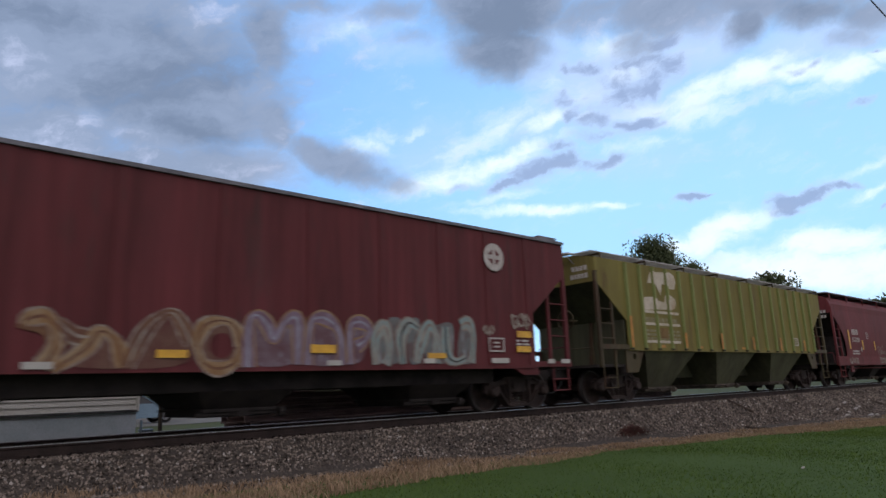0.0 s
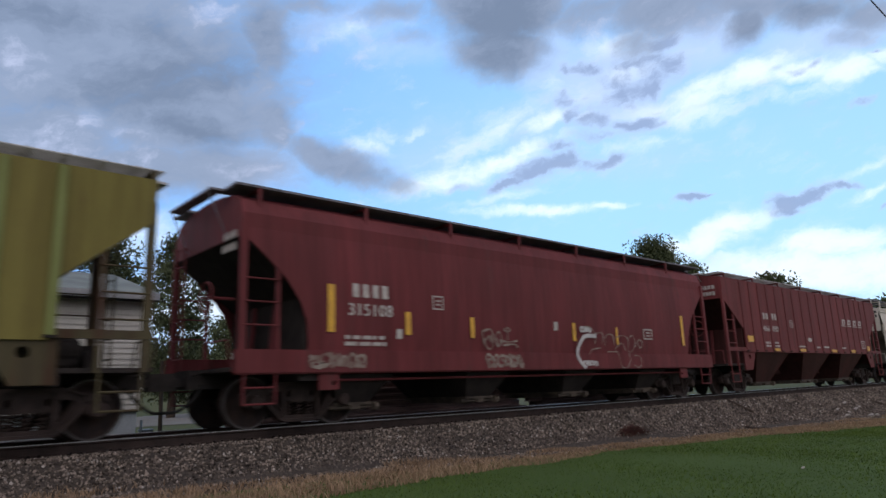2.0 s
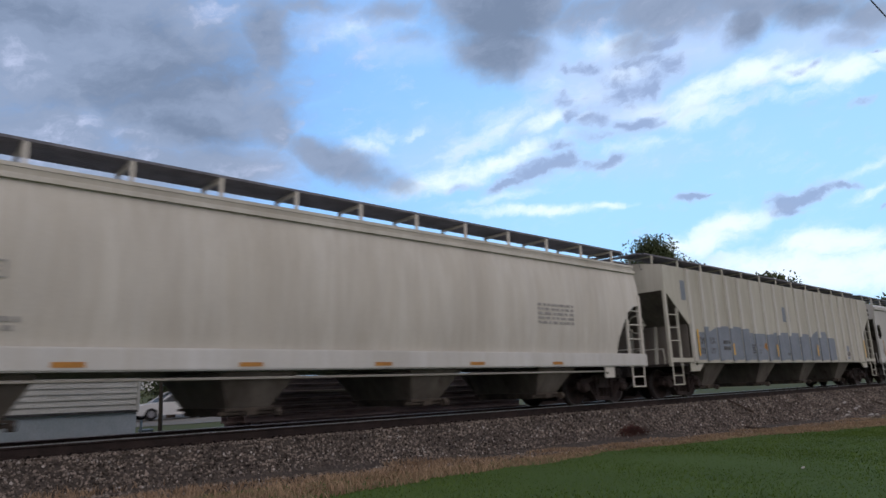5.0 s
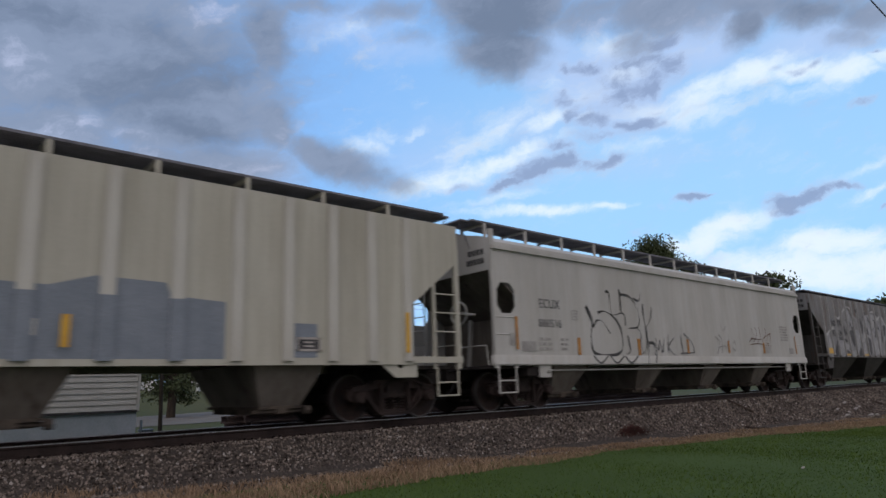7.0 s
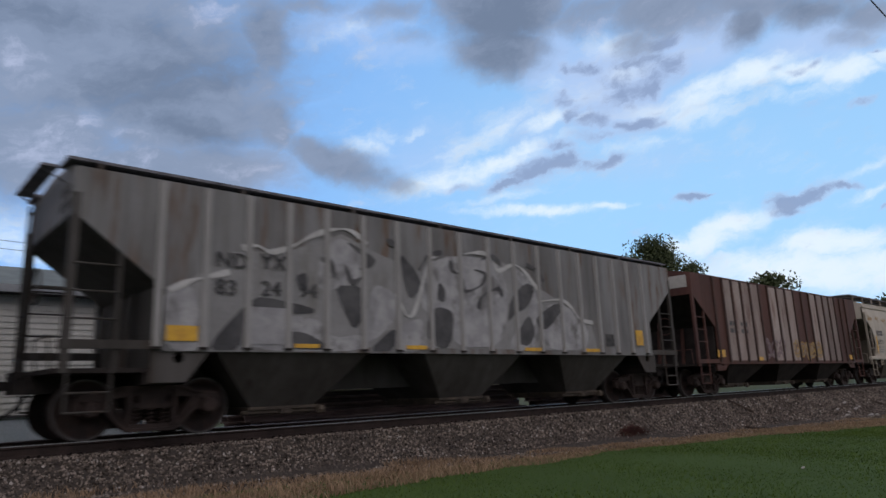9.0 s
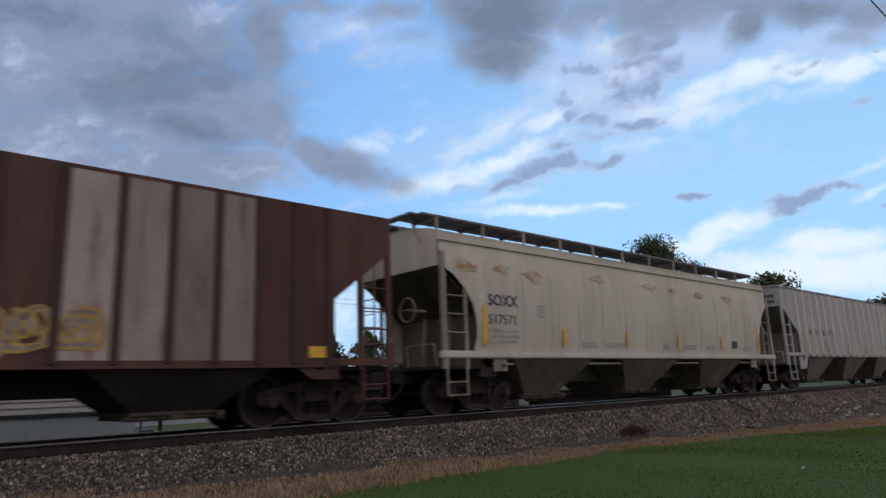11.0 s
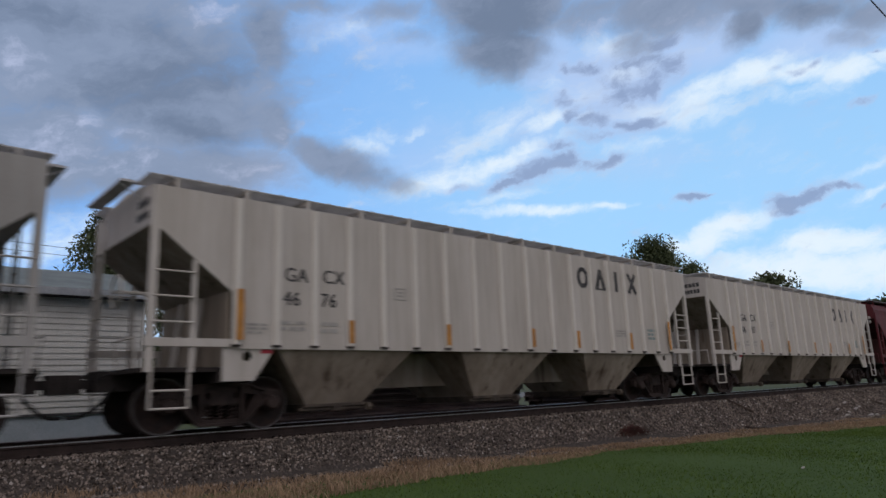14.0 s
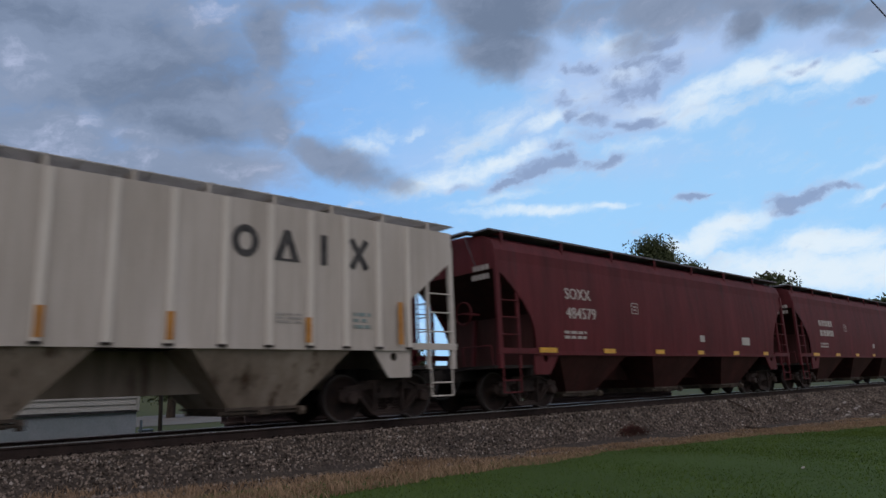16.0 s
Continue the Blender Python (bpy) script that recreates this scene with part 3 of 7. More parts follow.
track = new("railway_track")
tagged(track, "straight railway track with rusty rails on creosoted ties", "railway track", kind="structure")
for side in (-0.752, 0.752):
    part("rail", loft(bmesh.new(), rail_profile(RAIL_Y + side), -60, 420), RAIL_SIDE, track, "rust-brown steel rail")
    part("rail_head", boxes((-60, 420, RAIL_Y + side - 0.038, RAIL_Y + side + 0.038, -0.011, 0.002)), RAIL_TOP, track, "polished bright running surface")
tie_mesh = bpy.data.meshes.new("tie")
bm = boxes((-0.115, 0.115, -1.3, 1.3, -0.33, -0.174))
bmesh.ops.bevel(bm, geom=bm.edges[:], offset=0.012, segments=1, affect="EDGES")
bm.to_mesh(tie_mesh)
bm.free()
tie_mesh.materials.append(TIE)
rng = random.Random(5)
for i in range(100):
    ob = part("tie", tie_mesh, TIE, track)
    ob.matrix_basis = pose(-6 + i * 0.54, RAIL_Y + rng.uniform(-0.05, 0.05), 0, 0, 0, rng.uniform(-1, 1))
# Near-black plates and spikes that also stand for shaded gaps under the rail.
plate_mesh = bpy.data.meshes.new("tie_plate")
bm = boxes((-0.1, 0.1, -0.1, 0.1, -0.18, -0.162), (-0.08, -0.05, -0.1, -0.07, -0.162, -0.14), (0.05, 0.08, -0.1, -0.07, -0.162, -0.14))
box(bm, 0.12, 0.16, -0.085, 0.085, -0.21, -0.165)
bm.to_mesh(plate_mesh)
bm.free()
plate_mesh.materials.append(TIE_GAP_DARK)
for i in range(100):
    part("tie_plate", plate_mesh, TIE_GAP_DARK, track, "near-black plate and spikes for the shaded gap under the rail").matrix_basis = pose(-6 + i * 0.54, RAIL_Y - 0.765, 0)
bm = bmesh.new()
for i in range(200):
    box(bm, 48 + i * 0.54, 48.23 + i * 0.54, RAIL_Y - 1.3, RAIL_Y + 1.3, -0.33, -0.174)
tagged(part("far_ties", bm, TIE, track), kind="stuff")


# ---- railway trucks, shared by all the cars ----
def shared(name, bm, mat, smooth=False):
    me = bpy.data.meshes.new(name)
    bmesh.ops.recalc_face_normals(bm, faces=bm.faces)
    if smooth:
        for f in bm.faces:
            f.smooth = len(f.verts) == 4
    bm.to_mesh(me)
    bm.free()
    me.materials.append(mat)
    return me


def side_frame_mesh():
    bm = bmesh.new()
    out = [(-1.12, 0.6), (-1.0, 0.66), (-0.62, 0.71), (-0.5, 0.77), (0.5, 0.77), (0.62, 0.71), (1.0, 0.66), (1.12, 0.6), (1.12, 0.44), (1.03, 0.38), (0.78, 0.38), (0.68, 0.45),
           (0.4, 0.15), (0.3, 0.11), (-0.3, 0.11), (-0.4, 0.15), (-0.68, 0.45), (-0.78, 0.38), (-1.03, 0.38), (-1.12, 0.44)]
    holes = [[(-0.29, 0.21), (-0.29, 0.44), (0.29, 0.44), (0.29, 0.21)], [(-0.27, 0.54), (-0.27, 0.64), (0.27, 0.64), (0.27, 0.54)],
             [(-0.62, 0.6), (-0.38, 0.63), (-0.38, 0.29), (-0.44, 0.31)], [(0.62, 0.6), (0.44, 0.31), (0.38, 0.29), (0.38, 0.63)]]
    plate(bm, out, -0.06, 0.06, holes)
    # flanges along the tension members, the top chord and the spring seat
    for s in (-1, 1):
        for a, b, w in (((s * 0.7, 0.47), (s * 0.41, 0.16), 0.05), ((s * 0.6, 0.59), (s * 0.43, 0.31), 0.025), ((s * 0.41, 0.16), (s * 0.3, 0.115), 0.05),
                        ((s * 0.5, 0.765), (s * 0.64, 0.7), 0.03), ((s * 0.64, 0.7), (s * 1.02, 0.65), 0.03), ((s * 0.345, 0.17), (s * 0.345, 0.74), 0.06)):
            d = Vector((b[0] - a[0], 0, b[1] - a[1])).normalized()
            n = Vector((-d.z, 0, d.x)) * w * 0.5
            p, q = Vector((a[0], 0, a[1])), Vector((b[0], 0, b[1]))
            ring = [[bm.verts.new(e + k * n + Vector((0, y, 0))) for k, y in ((-1, -0.13), (1, -0.13), (1, 0.1), (-1, 0.1))] for e in (p, q)]
            for i in range(4):
                j = (i + 1) % 4
                bm.faces.new((ring[0][i], ring[0][j], ring[1][j], ring[1][i]))
            bm.faces.new(ring[0][::-1])
            bm.faces.new(ring[1])
    for x in (-0.889, 0.889):
        n = len(bm.verts)
        lathe(bm, [(-0.2, 0.05), (-0.2, 0.1), (-0.15, 0.13), (0.0, 0.13)], sides=16)
        bm.verts.ensure_lookup_table()
        for v in bm.verts[n:]:
            v.co += Vector((x, 0, 0.457))
        box(bm, x - 0.17, x + 0.17, -0.11, 0.11, 0.58, 0.67)
    box(bm, -0.5, 0.5, -0.11, 0.11, 0.74, 0.79)
    box(bm, -0.3, 0.3, -0.14, 0.14, 0.1, 0.15)
    box(bm, -0.28, 0.28, -0.1, 0.1, 0.46, 0.51)
    return shared("side_frame", bm, IRON)


def wheelset_mesh():
    bm = bmesh.new()
    half = [(0.62, 0.09), (0.66, 0.12), (0.67, 0.44), (0.68, 0.482), (0.71, 0.482), (0.72, 0.459), (0.81, 0.452), (0.815, 0.39), (0.775, 0.37), (0.755, 0.17), (0.82, 0.13), (0.86, 0.1), (0.9, 0.075)]
    full = [(-y, r) for y, r in reversed(half)] + half
    lathe(bm, full, sides=36)
    for s in (-1, 1):
        for k in range(3):
            a = 2 * math.pi * k / 3
            c = Vector((0.05 * math.cos(a), s * 0.905, 0.05 * math.sin(a)))
            box(bm, c.x - 0.012, c.x + 0.012, c.y - 0.01, c.y + 0.01, c.z - 0.012, c.z + 0.012)
    return shared("wheelset", bm, WHEEL, True)


def spring_mesh():
    bm = bmesh.new()
    for x in (0.0,):
        pts = [(x + 0.065 * math.cos(k * 1.05), 0.065 * math.sin(k * 1.05), 0.2 + 0.24 * k / 24) for k in range(25)]
        tube(bm, pts, 0.014, 5)
    return shared("spring", bm, IRON)


def bolster_mesh():
    bm = boxes((-0.2, 0.2, -1.1, 1.1, 0.44, 0.68), (-0.35, 0.35, -0.35, 0.35, 0.6, 0.76))
    box(bm, -0.62, -0.55, -0.75, 0.75, 0.3, 0.42)
    box(bm, 0.55, 0.62, -0.75, 0.75, 0.3, 0.42)
    return shared("truck", bm, IRON)


FRAME_M, WHEELS_M, SPRING_M, BOLSTER_M = side_frame_mesh(), wheelset_mesh(), spring_mesh(), bolster_mesh()
def rim_mesh(s):
    bm = bmesh.new()
    prof = ((0.815, 0.425), (0.817, 0.452), (0.807, 0.4545), (0.725, 0.4605))
    rings = [[bm.verts.new((r * math.cos(k), s * y, r * math.sin(k))) for k in (2 * math.pi * i / 36 for i in range(36))] for y, r in prof]
    for p, q in zip(rings, rings[1:]):
        for i in range(36):
            j = (i + 1) % 36
            bm.faces.new((p[i], p[j], q[j], q[i]))
    return shared("wheel_rim", bm, WHEEL_RIM)


RIM_MESHES = (rim_mesh(-1), rim_mesh(1))
WHEELSETS = []


def truck(root, x):
    t = part("truck", BOLSTER_M, IRON, root, "dark rusty cast-steel bogie")
    t.matrix_basis = pose(x, 0, 0)
    for s in (-1, 1):
        part("side_frame", FRAME_M, IRON, t).matrix_basis = pose(0, 1.0 * s, 0)
        for k in (-0.2, 0.0, 0.2):
            part("spring", SPRING_M, IRON, t).matrix_basis = pose(k, 1.0 * s, 0)
        w = part("wheelset", WHEELS_M, WHEEL, t)
        w.matrix_basis = pose(0.889 * s, 0, 0.457)
        for rim_m in RIM_MESHES:
            part("wheel_rim", rim_m, WHEEL_RIM, w, "bright worn wheel rim")
        WHEELSETS.append((w, 0.889 * s))


# ---- the covered hopper cars ----
CARS = []
SIDE = 1.6
CUT_STRAIGHT = [(0, 3.3), (1.35, 2.25)]
CUT_CURVED = [(0.05, 3.3), (0.45, 2.95), (0.85, 2.58), (1.12, 2.2), (1.26, 1.85), (1.3, 1.5)]
CUT_ROUND = [(0.02, 3.22), (0.35, 3.02), (0.67, 2.74), (0.9, 2.4), (1.02, 2.05), (1.05, 1.7), (1.0, 1.45)]
CUT_ARCH = [(0.0, 2.72), (0.35, 2.68), (0.65, 2.5), (0.92, 2.15), (1.12, 1.8), (1.2, 1.5)]
PEAK = [(-0.9, 0.13), (0.0, 0.2)]
SLOPED = [(-1.55, 0.26), (-1.46, 0.5), (-1.2, 0.64), (-0.6, 0.72), (0.0, 0.75)]
ROUND = [(-1.5, 0.1), (-1.2, 0.2), (-0.6, 0.32), (0.0, 0.36)]


def side_y(z, sill, eave, bulge):
    k = (z - 0.5 * (sill + eave)) / (0.5 * (eave - sill))
    return SIDE - bulge * k * k


def bulged(s, L, cut, sill, eave, bulge):
    """A barrel-curved side sheet that follows the cut at both ends."""
    bm = bmesh.new()
    levels = sorted({eave, sill, *[z for _, z in cut], *np.linspace(sill, eave, 14).tolist()})
    cz = [z for _, z in cut][::-1]
    cx = [x for x, _ in cut][::-1]
    for inset in (0.0, 0.03):
        last = None
        for z in levels:
            x = float(np.interp(z, cz, cx)) if z <= cut[0][1] else 0.0
            y = s * (side_y(z, sill, eave, bulge) - inset)
            row = [bm.verts.new((x + (L - 2 * x) * k / 6, y, z)) for k in range(7)]
            if last:
                for k in range(6):
                    bm.faces.new((last[k], last[k + 1], row[k + 1], row[k])).smooth = True
            last = row
    return bm


def hopper_car(label, front, rear, body, trim, sill=1.4, eave=4.0, cut=CUT_STRAIGHT, roof=PEAK, ribs=0, rib_w=0.09, rib_d=0.055, bays=3, sill_band=None,
               board=(-1.59, -0.85, 4.13, GRATE, 2.3), hopper=None, end_hole=None, upper=None, wide_rib=None, bulge=0.0, rib_shift=0.0, rib_stretch=0.0, shade_box=False):
    """One covered hopper car. x runs from its leading end, y to the far side, z up from the rail top."""
    L = rear - front
    root = new("hopper_car")
    root.matrix_basis = pose(front, RAIL_Y, 0)
    tagged(root, label, "freight car", "cars of the freight train")
    CARS.append((root, front))
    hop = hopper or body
    low_x = cut[-1][0]
    flank = [(0, eave)] + list(cut) + [(low_x, sill)]
    outline = flank + [(L - x, z) for x, z in reversed(flank)]
    holes = []
    if end_hole:
        hx, hz, hr = end_hole
        oct_ = [(-0.55, 1), (0.45, 1), (1, 0.5), (1, -0.55), (0.55, -1), (-0.55, -1), (-1, -0.5), (-1, 0.5)]
        h1 = [(hx + a * hr * 0.85, hz + b * hr) for a, b in oct_]
        holes = [h1, [(L - x, z) for x, z in h1]]
        outline = [(0, eave), (0, sill), (L, sill), (L, eave)]
    for s in (-1, 1):
        bm = bulged(s, L, cut, sill, eave, bulge) if bulge else plate(bmesh.new(), outline, s * SIDE, s * (SIDE - 0.03), holes)
        part("side_sheet", bm, body, root)
    # roof, its end walls and the slope sheets below them
    prof = [(-SIDE + bulge, eave)] + [(y, eave + z) for y, z in roof]
    prof = prof + [(-y, z) for y, z in reversed(prof[:-1])]
    bm = loft(bmesh.new(), prof, 0, L)
    part("roof", bm, upper or body, root)
    top_z = cut[0][1] if not end_hole else 3.25
    for x0 in (0.0, L - 0.04):
        part("end_sheet", boxes((x0, x0 + 0.04, -SIDE + 0.03 + bulge, SIDE - 0.03 - bulge, top_z, eave)), body, root)
    for flip in (False, True):
        bm = bmesh.new()
        low_end = min(2.75, 1.35 + 1.284 * (top_z - 1.05 - sill - 0.06))
        run = [(0.0, top_z), (1.35, top_z - 1.05), (low_end, top_z - 1.05 - (low_end - 1.35) / 1.284)]
        pts = [(L - x if flip else x, z) for x, z in run]
        vs = [[bm.verts.new((x, y, z)) for x, z in pts] for y in (-SIDE + 0.031 + bulge, SIDE - 0.031 - bulge)]
        ws = [[bm.verts.new((x, y, z + 0.05)) for x, z in pts] for y in (-SIDE + 0.031 + bulge, SIDE - 0.031 - bulge)]
        for i in range(2):
            bm.faces.new((vs[0][i], vs[0][i + 1], vs[1][i + 1], vs[1][i]))
            bm.faces.new((ws[0][i], ws[1][i], ws[1][i + 1], ws[0][i + 1]))
            for q in (0, 1):
                bm.faces.new((vs[q][i], ws[q][i], ws[q][i + 1], vs[q][i + 1]))
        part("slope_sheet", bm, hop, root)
    # ribs
    root["rib_places"] = []
    if ribs:
        x0 = max(low_x, 1.0) + 0.1
        at = [rib_shift + rib_stretch * u + x0 + (L - 2 * x0) * (u - 0.1 * math.sin(2 * math.pi * u) / (2 * math.pi)) for u in (i / (ribs - 1) for i in range(ribs))]
        root["rib_places"] = at
        bm = boxes((-rib_w / 2, rib_w / 2, -rib_d, 0.0, sill + 0.02, eave - 0.03))
        bmesh.ops.bevel(bm, geom=[e for e in bm.edges if abs(e.verts[0].co.z - e.verts[1].co.z) > 1 and e.verts[0].co.y < -0.01], offset=min(rib_w, rib_d) * 0.4, segments=2, affect="EDGES")
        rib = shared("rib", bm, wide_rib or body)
        foot = shared("rib_foot", boxes((-0.08, 0.08, -0.05, 0, sill - 0.02, sill + 0.02)), UNDER)
        for i in range(ribs):
            for s in (-1, 1):
                r = part("rib", rib, body, root)
                r.matrix_basis = pose(at[i], s * SIDE, 0, 0, 0, 0 if s < 0 else 180)
            if sill > 1.2:
                part("rib_foot", foot, UNDER, root).matrix_basis = pose(at[i], -SIDE, 0)
    # side sill
    if sill_band:
        z0, z1, out = sill_band
        for s in (-1, 1):
            a, b = sorted((s * (SIDE + out), s * (SIDE - 0.1)))
            bm = boxes((-0.1, L + 0.1, a, b, z0, z1))
            bmesh.ops.bevel(bm, geom=bm.edges[:], offset=0.025, segments=2, affect="EDGES")
            part("side_sill", bm, (wide_rib or body) if not ribs else body, root)
    else:
        for s in (-1, 1):
            a, b = sorted((s * (SIDE + 0.012), s * (SIDE - 0.08)))
            part("side_sill", boxes((low_x, L - low_x, a, b, sill - 0.05, sill + 0.05)), body, root)
            for x0 in (-0.05, L - low_x):
                part("platform_beam", boxes((x0, x0 + low_x + 0.05, a, b, sill - 0.02, sill + 0.11)), trim, root)
    # hopper bays with outlet gates, and the centre sill between them
    top = (sill_band[0] if sill_band else sill) - 0.02
    # Added near-black box: the shadow under the side sill built as a solid.
    if shade_box:
        part("underframe", boxes((2.3, L - 2.3, -1.1, 1.1, 0.66, top)), UNDER, root, "near-black box for the shade under the side sill")
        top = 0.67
    for i in range(bays):
        if bays == 4:
            c, spread, foot_x, wide, low_w = 0.16 * L + i * 0.212 * L, 0.7, 0.38, 1.45, 1.05
        else:
            c, spread, foot_x, wide, low_w = L / 2 - 0.2 + (i - 1) * 0.264 * L, 1.5 if not shade_box else 0.85, 0.62, 1.56 if not shade_box else 1.35, 1.0
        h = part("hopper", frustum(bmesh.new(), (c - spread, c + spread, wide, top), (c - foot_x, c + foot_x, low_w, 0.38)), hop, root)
        for x0, x1 in ((c - spread, c - foot_x), (c + spread, c + foot_x)):
            part("corner_angle", bar(bmesh.new(), (x0, -wide, top), (x1, -low_w, 0.38), 0.012, 4), hop, h)
        gate = boxes((c - foot_x - 0.06, c + foot_x + 0.06, -low_w - 0.05, low_w + 0.05, 0.33, 0.38), (c - foot_x, c + foot_x, -0.95, 0.95, 0.24, 0.33), (c - 0.1, c + 0.1, -1.12, -0.9, 0.25, 0.33))
        bar(gate, (c - foot_x - 0.15, -low_w + 0.02, 0.29), (c + foot_x + 0.15, -low_w + 0.02, 0.29), 0.035)
        bar(gate, (c + foot_x + 0.05, -low_w - 0.08, 0.29), (c + foot_x + 0.16, -low_w - 0.08, 0.29), 0.08, 8)
        part("outlet_gate", gate, UNDER if shade_box else GATE, h, "dusty steel discharge gate")
    if bays == 3:
        part("center_sill", boxes((2.2, L - 2.2, -0.3, 0.3, 0.64, top)), hop, root)
    for x0 in (-0.35, L - 1.9):
        part("draft_sill", boxes((x0, x0 + 2.25, -0.28, 0.28, 0.72, 1.05)), UNDER, root)
    if sill_band:
        part("train_line", bar(bmesh.new(), (1.6, -1.42, top - 0.1), (L - 1.6, -1.42, top - 0.1), 0.024), body, root)
    # ends: platform, posts, ladder, couplers, hoses, trucks
    for flip in (False, True):
        def fx(x):
            return L - x if flip else x
        def span(x0, x1):
            return sorted((fx(x0), fx(x1)))
        a, b = span(-0.12, 1.3)
        part("end_platform", boxes((a, b, -1.5, 1.5, 0.98, 1.05)), UNDER, root)
        post_top = top_z if not end_hole else eave
        for k in (-1, 1):
            part("corner_post", boxes((*span(-0.02, 0.1), k * 1.56 - 0.04, k * 1.56 + 0.04, 0.98, post_top + 0.3)), trim, root)
            bm = boxes((*span(0.66, 0.73), k * 1.55 - 0.03, k * 1.55 + 0.03, 0.98, 2.8 if not end_hole else 2.3))
            for z in (1.75, 2.15, 2.55):
                if z < 2.3 or not end_hole:
                    bar(bm, (fx(0.04), k * 1.6, z), (fx(0.7), k * 1.6, z), 0.016)
            part("side_ladder", bm, trim, root)
            bm = bmesh.new()
            for x in (0.08, 0.66):
                bar(bm, (fx(x), k * 1.58, 1.0), (fx(x), k * 1.58, 0.42), 0.022)
            for z in (0.43, 0.7):
                bar(bm, (fx(0.08), k * 1.58, z), (fx(0.66), k * 1.58, z), 0.018)
            part("sill_step", bm, trim, root)
        bm = bmesh.new()
        for y in (0.75, 1.2):
            bar(bm, (fx(-0.1), y, 1.0), (fx(-0.1), y, eave), 0.022)
        for k in range(8):
            bar(bm, (fx(-0.1), 0.75, 1.3 + 0.36 * k), (fx(-0.1), 1.2, 1.3 + 0.36 * k), 0.014)
        part("end_ladder", bm, trim, root)
        bm = bmesh.new()
        bar(bm, (fx(-0.16), -1.45, 1.5), (fx(-0.16), -0.5, 1.5), 0.016)
        for y in (-1.45, -0.5):
            bar(bm, (fx(-0.16), y, 1.5), (fx(-0.1), y, 1.0), 0.016)
        part("grab_iron", bm, trim, root)
        part("end_bulkhead", boxes((*span(1.27, 1.31), -1.54 + bulge, 1.54 - bulge, 1.0, top_z - 1.0)), hop, root)
        part("end_strut", bar(bmesh.new(), (fx(1.1), -0.45, 1.02), (fx(1.25), -0.45, 2.3), 0.06, 4), trim, root)
        part("end_strut", bar(bmesh.new(), (fx(1.1), 0.45, 1.02), (fx(1.25), 0.45, 2.3), 0.06, 4), trim, root)
        if sill_band:
            z0 = sill_band[0]
            pan = [(fx(1.52), z0), (fx(1.94), z0), (fx(1.94), z0 - 0.29), (fx(1.52), z0 - 0.29)]
            hole = circle(fx(1.84), z0 - 0.17, 0.05)
        else:
            pan = [(fx(1.2), sill), (fx(2.15), sill), (fx(1.75), 0.82), (fx(1.2), 0.82)]
            hole = circle(fx(1.62), (sill + 0.95) / 2 + 0.05, 0.085)
        pan = pan if flip else pan[::-1]
        for k in (-1, 1):
            y0, y1 = sorted((k * 1.57, k * 1.53))
            part("bolster_panel", plate(bmesh.new(), pan, y0, y1, [hole]), trim, root)
        part("body_bolster", boxes((*span(1.15, 1.65), -1.5, 1.5, 0.8, 1.0)), UNDER, root)
        bm = bmesh.new()
        box(bm, *span(-0.55, -0.1), -0.09, 0.09, 0.78, 0.92)
        box(bm, *span(-0.74, -0.5), -0.13, 0.12, 0.7, 1.0)
        bar(bm, (fx(-0.25), -0.9, 1.0), (fx(-0.25), 0.3, 0.9), 0.018)
        part("coupler", bm, UNDER, root)
        bm = bmesh.new()
        tube(bm, smooth_path([(fx(-0.1), -0.3, 0.78), (fx(-0.25), -0.34, 0.55), (fx(-0.5), -0.3, 0.36), (fx(-0.73), -0.22, 0.34)], 5), 0.028)
        part("air_hose", bm, RUBBER, root)
        truck(root, fx(1.42))
    bm = tube(bmesh.new(), [(-0.22, -0.65 + 0.27 * math.cos(k * math.pi / 9), 2.3 + 0.27 * math.sin(k * math.pi / 9)) for k in range(19)], 0.02, 6)
    bar(bm, (-0.22, -0.65, 2.3), (0.3, -0.65, 2.3), 0.03)
    bar(bm, (-0.22, -0.92, 2.3), (-0.22, -0.38, 2.3), 0.015)
    part("brake_wheel", bm, trim, root)
    part("brake_cylinder", lathe_at((L - 1.0, -0.5, 1.35), 0.2, 0.6), UNDER, root)
    tank = lathe_at((0, 0, 0), 0.24, 1.7)
    for v in tank.verts:
        v.co = Vector((v.co.y + L - 0.92, v.co.x + 0.2, v.co.z + 1.32))
    part("air_reservoir", tank, UNDER, root, "dark air reservoir on the end platform")
    part("control_valve", boxes((L - 0.6, L - 0.3, 0.3, 0.62, 1.05, 1.5)), UNDER, root)
    part("pipe_bracket", boxes((L - 0.55, L - 0.35, -0.3, 0.0, 1.05, 1.38)), UNDER, root)
    # running boards
    if board:
        y0, y1, bz, bmat, gap = board
        for s in (-1, 1):
            a, b = sorted((s * y0, s * y1))
            bm = bmesh.new()
            slats, solid = (10, 0.82) if bmat == GRATE_DARK else (20, 0.42)
            for k in range(slats):
                w_ = (b - a) / slats
                box(bm, -0.1, L + 0.1, a + k * w_, a + (k + solid) * w_, bz, bz + (0.045 if slats == 10 else 0.02))
            for k in range(int(L / 0.5)):
                box(bm, 0.2 + 0.5 * k, 0.23 + 0.5 * k, a, b, bz + 0.005, bz + 0.04)
            part("running_board", bm, bmat, root, "open steel grating walkway")
            k = 0
            while k * gap < L - 0.3:
                x = 0.35 + k * gap
                foot = eave - 0.04
                u = [(a, foot), (a + 0.04, foot), (a + 0.04, bz - 0.05), (b - 0.04, bz - 0.05), (b - 0.04, foot), (b, foot), (b, bz - 0.001), (a, bz - 0.001)]
                legs = plate(bmesh.new(), u, -0.035, 0.035)
